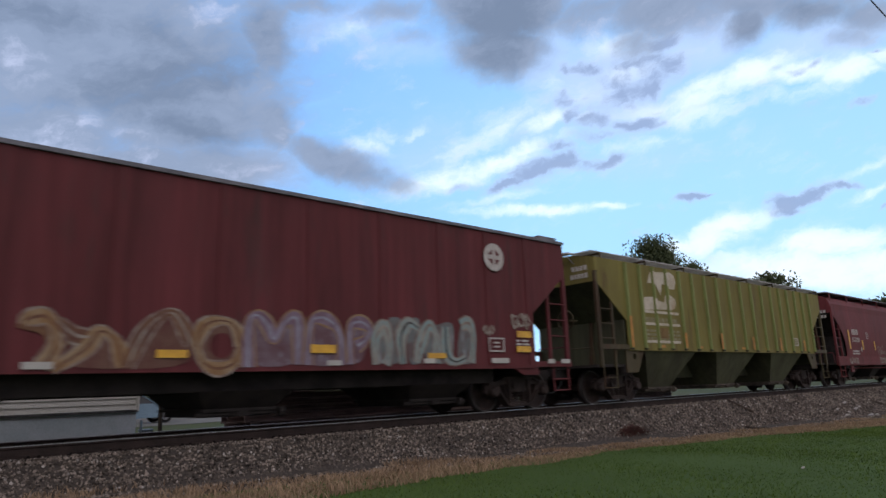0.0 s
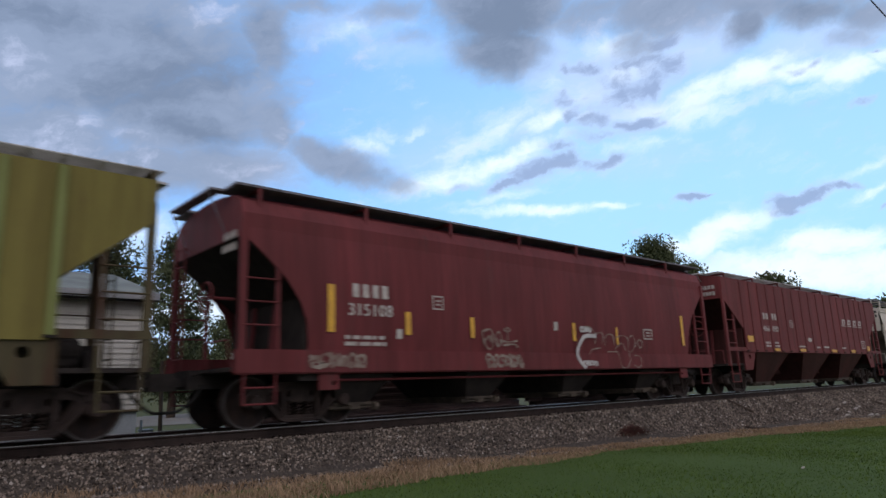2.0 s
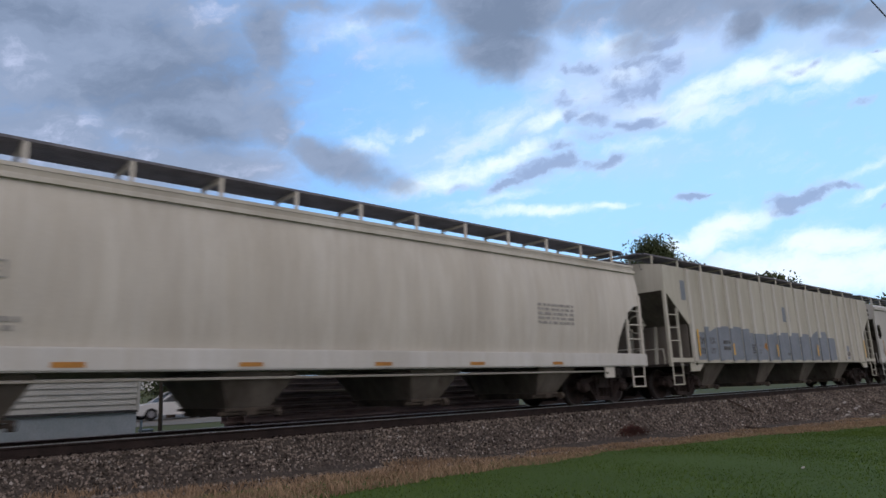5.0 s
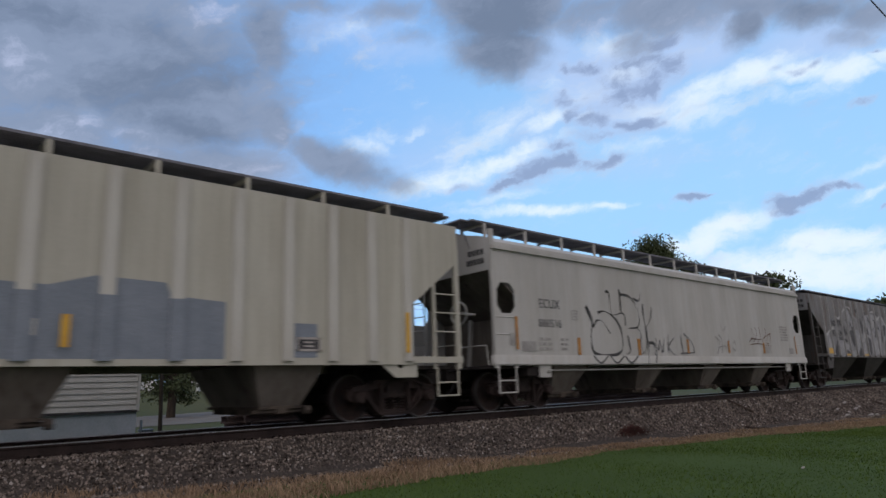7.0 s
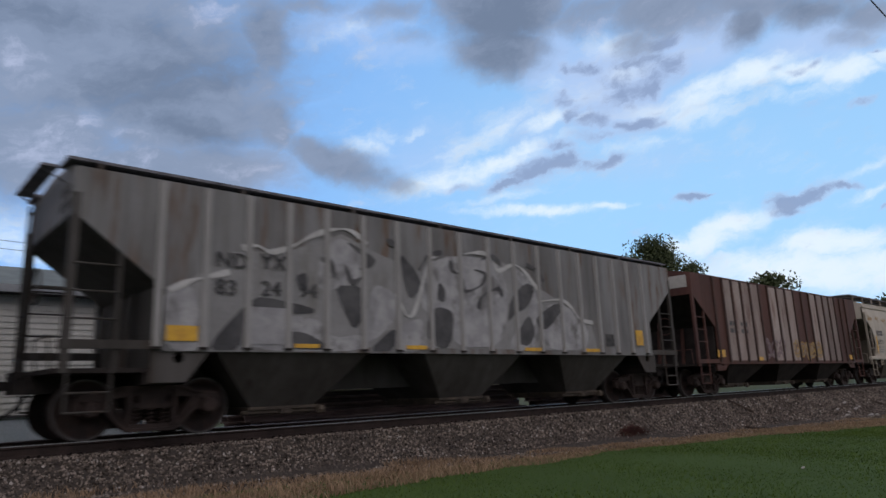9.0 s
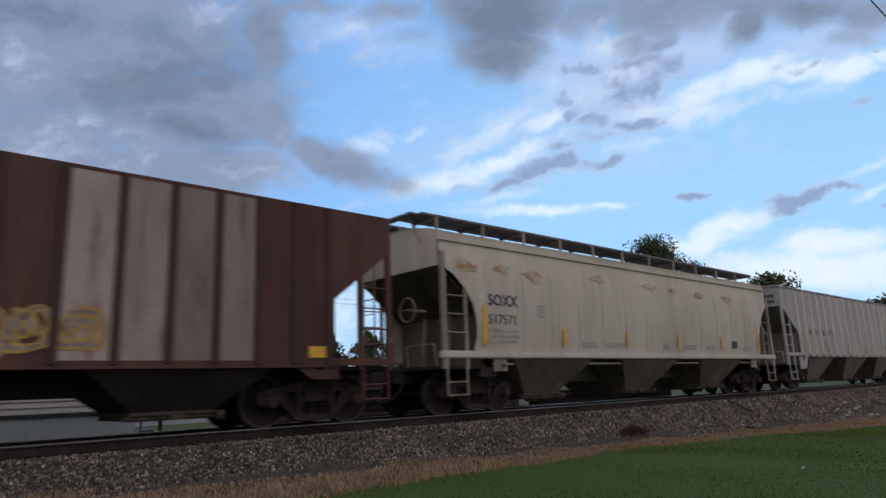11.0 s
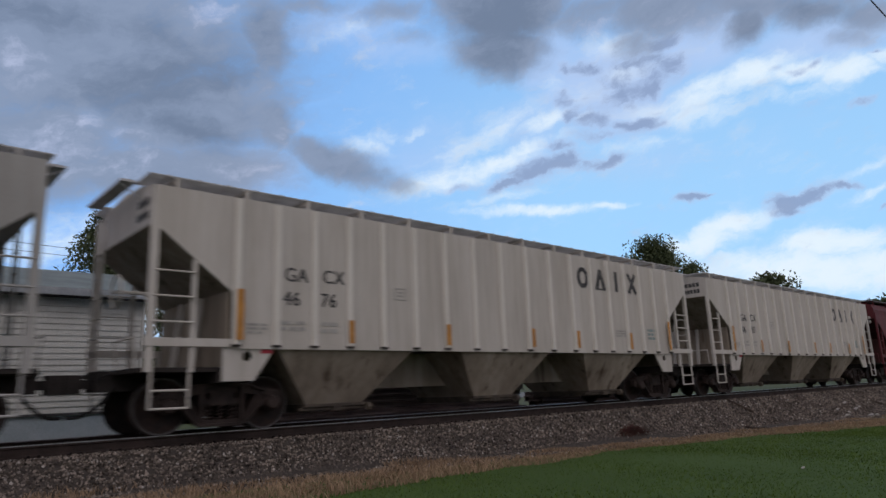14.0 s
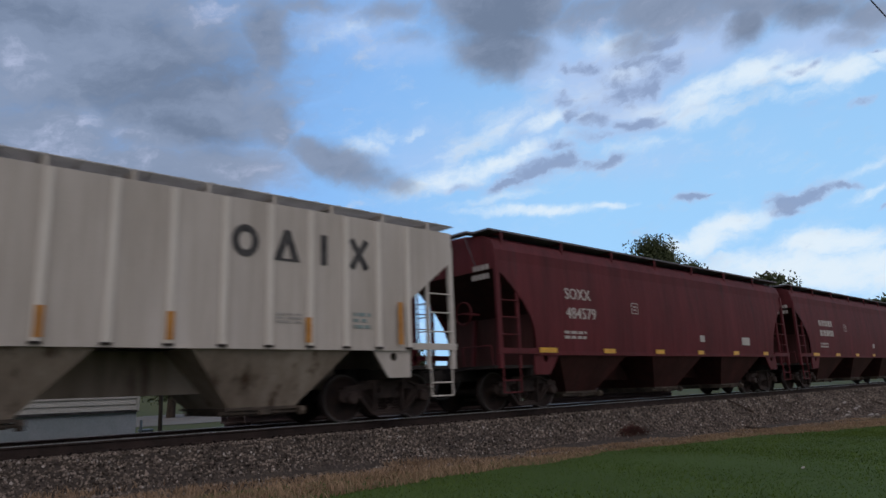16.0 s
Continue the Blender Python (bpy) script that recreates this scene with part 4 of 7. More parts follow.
                for v in legs.verts:
                    v.co = Vector((x + v.co.y, v.co.x, v.co.z))
                part("board_bracket", legs, trim, root)
                k += 1
        for x0, x1 in ((-0.36, -0.12), (L + 0.12, L + 0.36)):
            bm = boxes((x0, x1, -1.0, 1.0, bz - 0.01, bz + 0.03))
            xm = x0 if x0 < 0 else x1
            xi = 0.02 if x0 < 0 else L - 0.02
            for y in (-0.9, 0.9):
                bar(bm, (xm, y, bz), (xi, y, eave - 0.1), 0.012)
            part("end_walkway", bm, bmat, root)
        part("roof_hatch", boxes((0.8, L - 0.8, -0.35, 0.35, eave + 0.15, eave + 0.15 + 0.16)), trim, root)
    return root, L


def lathe_at(c, r, length):
    bm = lathe(bmesh.new(), [(-length / 2, r * 0.8), (-length / 2 + 0.04, r), (length / 2 - 0.04, r), (length / 2, r * 0.8)], sides=16)
    for v in bm.verts:
        v.co = Vector((v.co.y + c[0], v.co.x + c[1], v.co.z + c[2]))
    return bm


FACE = -SIDE
OXIDE = paint("mineral_red_paint", (0.125, 0.03, 0.035), (0.098, 0.027, 0.031), (0.074, 0.034, 0.034), 1.0)
OXIDE_B = paint("oxide_red_paint", (0.162, 0.039, 0.042), (0.135, 0.035, 0.038), (0.095, 0.04, 0.037), 5.0)
OXIDE_C = paint("faded_red_paint", (0.152, 0.034, 0.039), (0.12, 0.03, 0.034), (0.085, 0.033, 0.033), 9.0)
MAROON = paint("maroon_paint", (0.12, 0.024, 0.03), (0.09, 0.021, 0.026), (0.055, 0.024, 0.027), 13.0)
OLIVE = paint("olive_green_paint", (0.195, 0.172, 0.05), (0.155, 0.13, 0.042), (0.115, 0.07, 0.035), 17.0, (0.56, 0.74), runs=0.14)
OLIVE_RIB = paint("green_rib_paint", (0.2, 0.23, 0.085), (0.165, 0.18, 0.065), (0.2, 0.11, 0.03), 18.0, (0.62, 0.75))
OLIVE_TRIM = paint("grimy_green_ironwork", (0.085, 0.075, 0.04), (0.055, 0.043, 0.03), (0.07, 0.035, 0.022), 20.0, (0.45, 0.65))
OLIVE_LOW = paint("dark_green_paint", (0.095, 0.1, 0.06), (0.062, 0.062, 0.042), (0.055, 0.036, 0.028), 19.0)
PALE = paint("pale_grey_paint", (0.5, 0.5, 0.485), (0.44, 0.44, 0.425), (0.36, 0.35, 0.32), 23.0, (0.62, 0.88), runs=0.06)
PALE_CLEAN = paint("clean_white_sill_paint", (0.6, 0.6, 0.585), (0.54, 0.54, 0.525), (0.4, 0.37, 0.33), 24.0, (0.64, 0.85), runs=0.05)
WARM_TRIM = paint("grimy_white_ironwork", (0.33, 0.295, 0.25), (0.22, 0.19, 0.16), (0.12, 0.085, 0.06), 45.0, (0.48, 0.7))
EGGSHELL = paint("eggshell_paint", (0.62, 0.6, 0.55), (0.55, 0.53, 0.485), (0.36, 0.33, 0.28), 26.0, (0.62, 0.88), runs=0.07)
CREAM = paint("cream_grey_paint", (0.5, 0.492, 0.43), (0.44, 0.43, 0.372), (0.4, 0.3, 0.2), 29.0, (0.64, 0.84), runs=0.09)
GREY_PAINT = paint("grey_paint", (0.25, 0.255, 0.265), (0.17, 0.172, 0.18), (0.15, 0.105, 0.08), 31.0, (0.5, 0.68))
COOL = paint("cool_grey_paint", (0.375, 0.368, 0.365), (0.315, 0.31, 0.306), (0.27, 0.235, 0.21), 37.0, (0.58, 0.8), runs=0.08)
WARM = paint("warm_white_paint", (0.52, 0.48, 0.425), (0.45, 0.41, 0.36), (0.35, 0.28, 0.21), 41.0, (0.62, 0.86), runs=0.07)
CHALK = paint("chalky_white_paint", (0.53, 0.505, 0.48), (0.46, 0.435, 0.41), (0.37, 0.32, 0.27), 40.0, (0.6, 0.84), runs=0.09)
# Rib paints paler than the sides: less dirt, and light on the ribs painted in.
WARM_RIB = paint("lit_white_rib_paint", (0.72, 0.7, 0.67), (0.64, 0.62, 0.59), (0.42, 0.36, 0.3), 42.0, (0.64, 0.86), runs=0.08)
COOL_RIB = paint("lit_cool_rib_paint", (0.58, 0.565, 0.55), (0.5, 0.485, 0.47), (0.36, 0.32, 0.28), 38.0, (0.64, 0.84), runs=0.08)
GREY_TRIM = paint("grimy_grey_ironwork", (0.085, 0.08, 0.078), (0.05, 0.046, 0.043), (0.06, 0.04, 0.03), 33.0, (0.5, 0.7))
# These two rib paints likewise hold the light that catches the ribs.
GREY_RIB = paint("lit_grey_rib_paint", (0.42, 0.42, 0.425), (0.33, 0.33, 0.335), (0.2, 0.15, 0.11), 32.0, (0.62, 0.8))
CREAM_RIB = paint("lit_cream_rib_paint", (0.55, 0.545, 0.505), (0.48, 0.47, 0.43), (0.42, 0.34, 0.25), 30.0, (0.66, 0.84), runs=0.08)
BROWN = paint("rust_brown_paint", (0.105, 0.05, 0.042), (0.075, 0.042, 0.04), (0.14, 0.055, 0.03), 47.0, (0.55, 0.75))
BROWN_RIB = paint("dark_rib_paint", (0.07, 0.042, 0.038), (0.05, 0.034, 0.032), (0.1, 0.045, 0.03), 49.0, (0.5, 0.7))
# Paints for hopper bays, slope sheets and bulkheads, each darker than its car's sides.
LOW_WARM = paint("dark_hopper_paint", (0.16, 0.14, 0.115), (0.11, 0.095, 0.078), (0.06, 0.047, 0.037), 53.0)
LOW_RED = paint("dark_red_paint", (0.066, 0.024, 0.023), (0.043, 0.019, 0.018), (0.03, 0.018, 0.017), 57.0)
LOW_GREY = paint("dark_grey_paint", (0.22, 0.198, 0.178), (0.15, 0.132, 0.118), (0.08, 0.058, 0.045), 59.0)
LOW_DARK = paint("near_black_hopper_paint", (0.075, 0.073, 0.07), (0.05, 0.047, 0.044), (0.035, 0.028, 0.025), 63.0)
LOW_CHALK = paint("dark_chalk_paint", (0.35, 0.305, 0.255), (0.25, 0.212, 0.175), (0.1, 0.072, 0.054), 62.0, (0.53, 0.7))
LOW_PALE = paint("dark_white_paint", (0.19, 0.172, 0.152), (0.12, 0.108, 0.095), (0.06, 0.046, 0.038), 61.0)
BLUE_PATCH = material("blue_grey_overpaint", (0.24, 0.27, 0.315), (0.2, 0.23, 0.27), 0.65, 0, 1.5)

car_a = hopper_car("mineral-red covered hopper with bright graffiti and a round emblem", -2.8, 13.72, OXIDE, OXIDE, sill=1.02, eave=4.15, board=None, ribs=10, rib_w=0.22, rib_d=0.018, hopper=UNDER, shade_box=True)
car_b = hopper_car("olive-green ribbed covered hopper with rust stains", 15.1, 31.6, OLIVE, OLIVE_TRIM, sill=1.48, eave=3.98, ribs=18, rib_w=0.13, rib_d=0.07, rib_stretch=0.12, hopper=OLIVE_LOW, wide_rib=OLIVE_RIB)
car_c = hopper_car("smooth-sided red covered hopper with deep side sill", 33.05, 49.2, OXIDE_C, OXIDE_C, sill=1.3, eave=3.45, cut=CUT_CURVED, roof=SLOPED, sill_band=(0.92, 1.34, 0.03), board=(-1.5, -0.75, 4.2, GRATE_DARK, 2.3), bays=4, bulge=0.05, hopper=UNDER)
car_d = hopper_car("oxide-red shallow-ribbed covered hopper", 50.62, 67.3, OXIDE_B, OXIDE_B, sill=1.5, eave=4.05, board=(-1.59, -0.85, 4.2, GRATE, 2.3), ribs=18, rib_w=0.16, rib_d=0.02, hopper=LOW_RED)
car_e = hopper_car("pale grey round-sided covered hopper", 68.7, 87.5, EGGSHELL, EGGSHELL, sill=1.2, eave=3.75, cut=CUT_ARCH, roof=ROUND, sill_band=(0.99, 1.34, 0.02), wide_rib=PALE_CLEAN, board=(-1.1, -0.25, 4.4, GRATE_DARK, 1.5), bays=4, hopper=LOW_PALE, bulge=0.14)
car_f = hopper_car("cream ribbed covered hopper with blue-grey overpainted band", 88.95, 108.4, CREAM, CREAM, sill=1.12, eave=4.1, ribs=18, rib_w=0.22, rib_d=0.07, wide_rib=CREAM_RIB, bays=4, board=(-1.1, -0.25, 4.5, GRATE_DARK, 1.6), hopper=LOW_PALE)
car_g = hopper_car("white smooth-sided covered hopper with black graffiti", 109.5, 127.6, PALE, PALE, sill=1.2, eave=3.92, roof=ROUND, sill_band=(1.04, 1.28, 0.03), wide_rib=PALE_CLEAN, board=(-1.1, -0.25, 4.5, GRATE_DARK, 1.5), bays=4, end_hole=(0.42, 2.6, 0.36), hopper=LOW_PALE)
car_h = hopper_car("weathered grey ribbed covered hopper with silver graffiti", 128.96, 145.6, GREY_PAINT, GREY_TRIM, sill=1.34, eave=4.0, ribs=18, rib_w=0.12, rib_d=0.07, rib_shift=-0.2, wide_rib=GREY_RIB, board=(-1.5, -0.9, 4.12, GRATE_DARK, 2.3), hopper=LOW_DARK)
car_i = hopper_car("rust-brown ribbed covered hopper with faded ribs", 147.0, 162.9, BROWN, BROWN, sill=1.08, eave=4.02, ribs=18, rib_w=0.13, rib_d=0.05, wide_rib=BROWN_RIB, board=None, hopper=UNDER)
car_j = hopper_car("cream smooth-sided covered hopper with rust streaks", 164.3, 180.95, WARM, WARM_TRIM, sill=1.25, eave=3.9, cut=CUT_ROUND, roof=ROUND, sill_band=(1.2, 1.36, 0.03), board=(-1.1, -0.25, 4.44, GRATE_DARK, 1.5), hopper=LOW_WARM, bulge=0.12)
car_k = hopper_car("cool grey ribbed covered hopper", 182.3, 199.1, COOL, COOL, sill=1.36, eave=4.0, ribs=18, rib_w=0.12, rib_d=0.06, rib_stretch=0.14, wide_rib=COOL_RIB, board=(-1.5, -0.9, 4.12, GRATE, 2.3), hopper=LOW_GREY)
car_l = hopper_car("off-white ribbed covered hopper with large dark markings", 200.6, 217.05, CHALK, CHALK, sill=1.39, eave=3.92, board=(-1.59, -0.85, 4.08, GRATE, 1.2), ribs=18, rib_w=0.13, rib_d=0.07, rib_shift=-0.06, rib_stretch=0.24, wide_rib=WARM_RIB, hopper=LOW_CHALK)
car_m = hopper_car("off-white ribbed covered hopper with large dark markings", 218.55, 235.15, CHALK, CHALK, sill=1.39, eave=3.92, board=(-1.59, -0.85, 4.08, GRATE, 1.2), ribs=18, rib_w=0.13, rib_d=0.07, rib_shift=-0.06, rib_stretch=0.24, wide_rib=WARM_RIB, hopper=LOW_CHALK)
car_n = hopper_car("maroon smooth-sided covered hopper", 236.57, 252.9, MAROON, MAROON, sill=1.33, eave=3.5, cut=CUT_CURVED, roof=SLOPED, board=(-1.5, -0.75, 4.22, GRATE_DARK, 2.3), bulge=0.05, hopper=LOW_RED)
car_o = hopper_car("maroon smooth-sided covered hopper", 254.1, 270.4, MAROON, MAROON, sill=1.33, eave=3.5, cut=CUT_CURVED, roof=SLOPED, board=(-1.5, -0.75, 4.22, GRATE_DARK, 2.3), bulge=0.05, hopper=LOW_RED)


# ---- markings, reflectors and graffiti on the cars ----
def skin(root, y=FACE):
    return y - 0.004


def frame_mark(root, x0, x1, z0, z1, mat, y, t=0.025):
    """A square stencil frame with two small bars inside."""
    w, h = x1 - x0, z1 - z0
    strips([(x0, x1, z0, z0 + t), (x0, x1, z1 - t, z1), (x0, x0 + t, z0, z1), (x1 - t, x1, z0, z1), (x0 + w * 0.3, x0 + w * 0.7, z0 + h * 0.3, z0 + h * 0.42),
            (x0 + w * 0.3, x0 + w * 0.7, z0 + h * 0.58, z0 + h * 0.7)], y, mat, root, "stencil_frame")


def lines_of_bars(root, x0, x1, z0, z1, rows, mat, y, seed=1):
    """Small unreadable stencilling as rows of short bars."""
    rnd = random.Random(seed)
    out = []
    h = (z1 - z0) / (rows * 1.7)
    for r in range(rows):
        x = x0
        z = z1 - (r + 1) * (z1 - z0) / rows
        while x < x1 - 0.05:
            w = min(rnd.uniform(0.08, 0.28), x1 - x)
            out.append((x, x + w, z, z + h))
            x += w + rnd.uniform(0.03, 0.08)
    tagged(strips(out, y, mat, root, "stencilling"), kind="stuff")


def panel_board(root, rows, mat, y, name="reflector"):
    for r in rows:
        strips([r], y, mat, root, name)


def initials(root, cells, mat, y, thick=0.09):
    """Company initials as plain block shapes of the letters' size: a block with a slot."""
    for x0, x1, z0, z1 in cells:
        w = x1 - x0
        strips([(x0 + 0.1 * w, x1 - 0.1 * w, z0, z1)], y, mat, root, "emblem_block")


def plain_shapes(root, x, z0, z1, step, mat, y):
    """Ring, hollow triangle, bar and saltire, standing for large company initials."""
    h, m = z1 - z0, (z0 + z1) / 2
    ring = [(x + 0.25 + 0.25 * math.cos(a), m + h * 0.5 * math.sin(a)) for a in (2 * math.pi * k / 20 for k in range(20))]
    hole = [(x + 0.25 + 0.12 * math.cos(a), m + h * 0.29 * math.sin(a)) for a in (2 * math.pi * k / 16 for k in range(16))]
    part("emblem_ring", plate(bmesh.new(), ring, y - 0.005, y, [hole]), mat, root)
    a = x + step
    part("emblem_triangle", plate(bmesh.new(), [(a, z0), (a + 0.52, z0), (a + 0.32, z1), (a + 0.2, z1)], y - 0.005, y, [[(a + 0.17, z0 + 0.08 * h), (a + 0.35, z0 + 0.08 * h), (a + 0.26, z0 + 0.6 * h)]]), mat, root)
    a = x + 2 * step
    strips([(a + 0.17, a + 0.31, z0, z1)], y, mat, root, "emblem_bar")
    a = x + 3 * step
    bm = bmesh.new()
    for p, q in (((a + 0.07, z0), (a + 0.43, z1)), ((a + 0.43, z0), (a + 0.07, z1))):
        ribbon(bm, [p, q], 0.13, y - 0.004 - (0.001 if p[0] > q[0] else 0))
    part("emblem_saltire", bm, mat, root)


def polygon(root, pts, mat, y, name, label=""):
    return part(name, plate(bmesh.new(), pts, y - 0.004, y), mat, root, label)


def on_curve(root, pts, mat, name, lift):
    """A thin patch that follows the barrel-curved side of the cream car."""
    bm = plate(bmesh.new(), pts, -0.001, 0.0)
    for v in bm.verts:
        v.co.y = -side_y(v.co.z, 1.25, 3.9, 0.12) - lift + (0.001 if v.co.y == 0.0 else 0.0)
    return part(name, bm, mat, root)


def scribble(root, x0, x1, z0, z1, letters, widths, mats, seed, y, name="graffiti", loops=5, label="spray-painted graffiti"):
    """Tangled spray strokes: for each width and material one layer."""
    rnd = random.Random(seed)
    paths = []
    step = (x1 - x0) / letters
    for i in range(letters):
        a, b = x0 + step * (i - 0.2), x0 + step * (i + 1.2)
        mx, w_ = (a + b) / 2, (b - a) / 2
        mz, h_ = (z0 + z1) / 2, (z1 - z0) / 2

        turn, count = rnd.uniform(0, 6.28), rnd.randrange(6, 9)
        loop = []
        for k in range(count + 1):
            ang = turn + 2 * math.pi * k / count
            far = rnd.uniform(0.45, 1.0)
            loop.append((mx + w_ * far * math.cos(ang), mz + h_ * far * math.sin(ang)))
        loop[-1] = loop[0]
        strokes = [loop]
        for k in range(2):
            strokes.append([(mx + w_ * rnd.uniform(-0.9, 0.9), mz + h_ * rnd.uniform(-1, 1)) for q in range(3)])
        for p in strokes:
            p = [(px_ + rnd.uniform(-0.06, 0.06) * w_, min(max(pz, z0), z1)) for px_, pz in p]
            paths.append((i, smooth_path(p, 3 if len(p) > 6 else 7)))
    for layer, (w, mat) in enumerate(zip(widths, mats)):
        options = mat if isinstance(mat, list) else [mat]
        for c, m in enumerate(options):
            bm = bmesh.new()
            for n, (i, p) in enumerate(paths):
                if i * len(options) // letters == c:
                    ribbon(bm, p, [w * (0.75 + 0.5 * abs(math.sin(0.31 * j + i))) for j in range(len(p))], y - 0.002 * (layer + 1) - 0.0002 * n)
            tagged(part(name, bm, m, root, label), kind="stuff")


TAN_WASH = material("tan_spray_wash", (0.19, 0.11, 0.06), (0.12, 0.055, 0.04), 0.7, 0, 2.5)
BROWN_WASH = material("brown_spray_wash", (0.15, 0.085, 0.065), (0.11, 0.045, 0.04), 0.7, 0, 2.5)
LILAC_WASH = material("lilac_spray_wash", (0.17, 0.125, 0.15), (0.12, 0.06, 0.07), 0.7, 0, 3, stain=(0.22, 0.21, 0.26), stain_cut=(0.5, 0.66), stain_stretch=(3, 3, 2))
TEAL_WASH = material("teal_spray_wash", (0.15, 0.17, 0.175), (0.13, 0.09, 0.09), 0.7, 0, 2.5, stain=(0.24, 0.28, 0.3), stain_cut=(0.5, 0.66), stain_stretch=(3, 3, 0.8))
CREAM_SPRAY = material("cream_spray", (0.3, 0.27, 0.235), (0.17, 0.11, 0.095), 0.7, 0, 5)
TAN_SPRAY = material("tan_spray", (0.24, 0.14, 0.07), (0.3, 0.22, 0.14), 0.7, 0, 4)
BROWN_SPRAY = material("brown_spray", (0.17, 0.09, 0.055), (0.11, 0.05, 0.04), 0.7, 0, 4)
PALE_BLUE_SPRAY = material("pale_blue_spray", (0.3, 0.32, 0.38), (0.22, 0.2, 0.26), 0.7, 0, 4)
LILAC_SPRAY = material("lilac_spray", (0.22, 0.17, 0.23), (0.16, 0.1, 0.13), 0.7, 0, 4)
TEAL_SPRAY = material("teal_spray", (0.2, 0.29, 0.3), (0.26, 0.27, 0.25), 0.7, 0, 4)
BLACK_SPRAY = material("black_spray", (0.035, 0.035, 0.035), (0.1, 0.1, 0.1), 0.7, 0, 3)
GREY_SPRAY = material("thin_grey_spray", (0.28, 0.27, 0.26), (0.4, 0.39, 0.37), 0.7, 0, 3)
SILVER_SPRAY = material("silver_spray", (0.42, 0.42, 0.435), (0.28, 0.28, 0.295), 0.55, 0.1, 2.4, stain=(0.17, 0.168, 0.17), stain_cut=(0.5, 0.66), stain_stretch=(2.6, 2.6, 1.6))
THIN_SILVER = material("thin_silver_spray", (0.29, 0.29, 0.295), (0.24, 0.24, 0.245), 0.6, 0, 1.5, stain=(0.2, 0.195, 0.19), stain_cut=(0.5, 0.7), stain_stretch=(2, 2, 0.6))
WHITE_SPRAY = material("white_spray", (0.55, 0.55, 0.55), (0.42, 0.42, 0.42), 0.6, 0, 3)
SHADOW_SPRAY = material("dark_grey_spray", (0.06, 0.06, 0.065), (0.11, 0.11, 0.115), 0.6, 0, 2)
GOLD_SPRAY = material("gold_spray", (0.5, 0.33, 0.08), (0.35, 0.22, 0.08), 0.7, 0, 4)
PALE_RUST = material("pale_rust_run", (0.43, 0.35, 0.25), (0.46, 0.4, 0.32), 0.85, 0, 5)
RUST_STAIN = material("rust_stain", (0.3, 0.165, 0.075), (0.4, 0.28, 0.17), 0.85, 0, 5, (0.5, 1, 3))
PLACARD = material("pale_placard", (0.5, 0.49, 0.46), (0.4, 0.39, 0.37), 0.7)
GREEN_PALE = material("pale_logo_paint", (0.55, 0.5, 0.42), (0.42, 0.37, 0.28), 0.7, 0, 3, stain=(0.3, 0.16, 0.07), stain_cut=(0.6, 0.7))
DARK_STENCIL = material("worn_dark_stencil", (0.1, 0.1, 0.105), (0.18, 0.18, 0.18), 0.7, 0, 6)
RED_TAG = material("red_tag", (0.4, 0.05, 0.07), (0.3, 0.05, 0.06), 0.6, 0, 5)
NAVY = material("dark_blue_lettering", (0.035, 0.04, 0.075), (0.07, 0.075, 0.11), 0.6, 0, 5)
DIM_PALE = material("faded_pale_stencil", (0.27, 0.25, 0.16), (0.2, 0.18, 0.1), 0.7, 0, 5)
OCHRE = material("brown_stencil", (0.14, 0.09, 0.04), (0.2, 0.13, 0.06), 0.8, 0, 4)

def end_marks(root, mat, z=3.6):
    """Small unreadable markings on the leading end sheet."""
    bm = bmesh.new()
    for k, (w, dz) in enumerate(((0.55, 0.0), (0.6, -0.22))):
        n = 4 if k == 0 else 5
        for i in range(n):
            y0 = -1.35 + i * w / n
            box(bm, -0.012, -0.002, y0, y0 + w / n * 0.75, z + dz, z + dz + 0.13)
    tagged(part("stencilling", bm, mat, root), kind="stuff")


for end_car, mark in ((car_b, LETTER_WHITE), (car_c, LETTER_WHITE), (car_d, LETTER_WHITE), (car_e, LETTER_BLACK), (car_g, LETTER_BLACK), (car_h, LETTER_BLACK), (car_k, LETTER_BLACK), (car_l, LETTER_BLACK),
                      (car_m, LETTER_BLACK), (car_n, LETTER_WHITE), (car_o, LETTER_WHITE)):
    end_marks(end_car[0], mark, 3.3 if end_car in (car_c, car_n, car_o) else 3.65)

# mineral-red car with bubble graffiti
r, L = car_a
Y = skin(r, FACE - 0.018)
TAN_PATHS = [[(4.65, 1.62), (4.7, 1.71), (4.9, 1.75), (5.03, 1.58), (5.03, 1.3), (4.9, 1.06)], [(5.05, 1.7), (5.27, 1.51), (5.46, 1.48)],
             [(5.02, 1.02), (5.41, 1.3), (5.59, 1.56), (5.77, 1.49), (5.88, 1.31), (5.93, 1.05)], [(6.0, 1.05), (6.19, 1.54), (6.47, 1.84), (6.66, 1.85), (6.87, 1.52), (6.9, 1.36)],
             [(7.76, 1.41), (7.62, 1.72), (7.36, 1.79), (7.11, 1.68), (7.02, 1.4), (7.13, 1.12), (7.38, 1.02), (7.64, 1.12), (7.76, 1.41)]]
LILAC_PATHS = [[(7.88, 1.04), (7.88, 1.75), (8.02, 1.91), (8.21, 1.76), (8.35, 1.51), (8.54, 1.8), (8.79, 1.85), (8.8, 1.08)], [(9.0, 1.07), (9.05, 1.77), (9.25, 1.92), (9.52, 1.83), (9.69, 1.58), (9.71, 1.07)],
               [(9.91, 1.08), (9.9, 1.75), (10.14, 1.87), (10.35, 1.74), (10.25, 1.54), (10.05, 1.42)]]
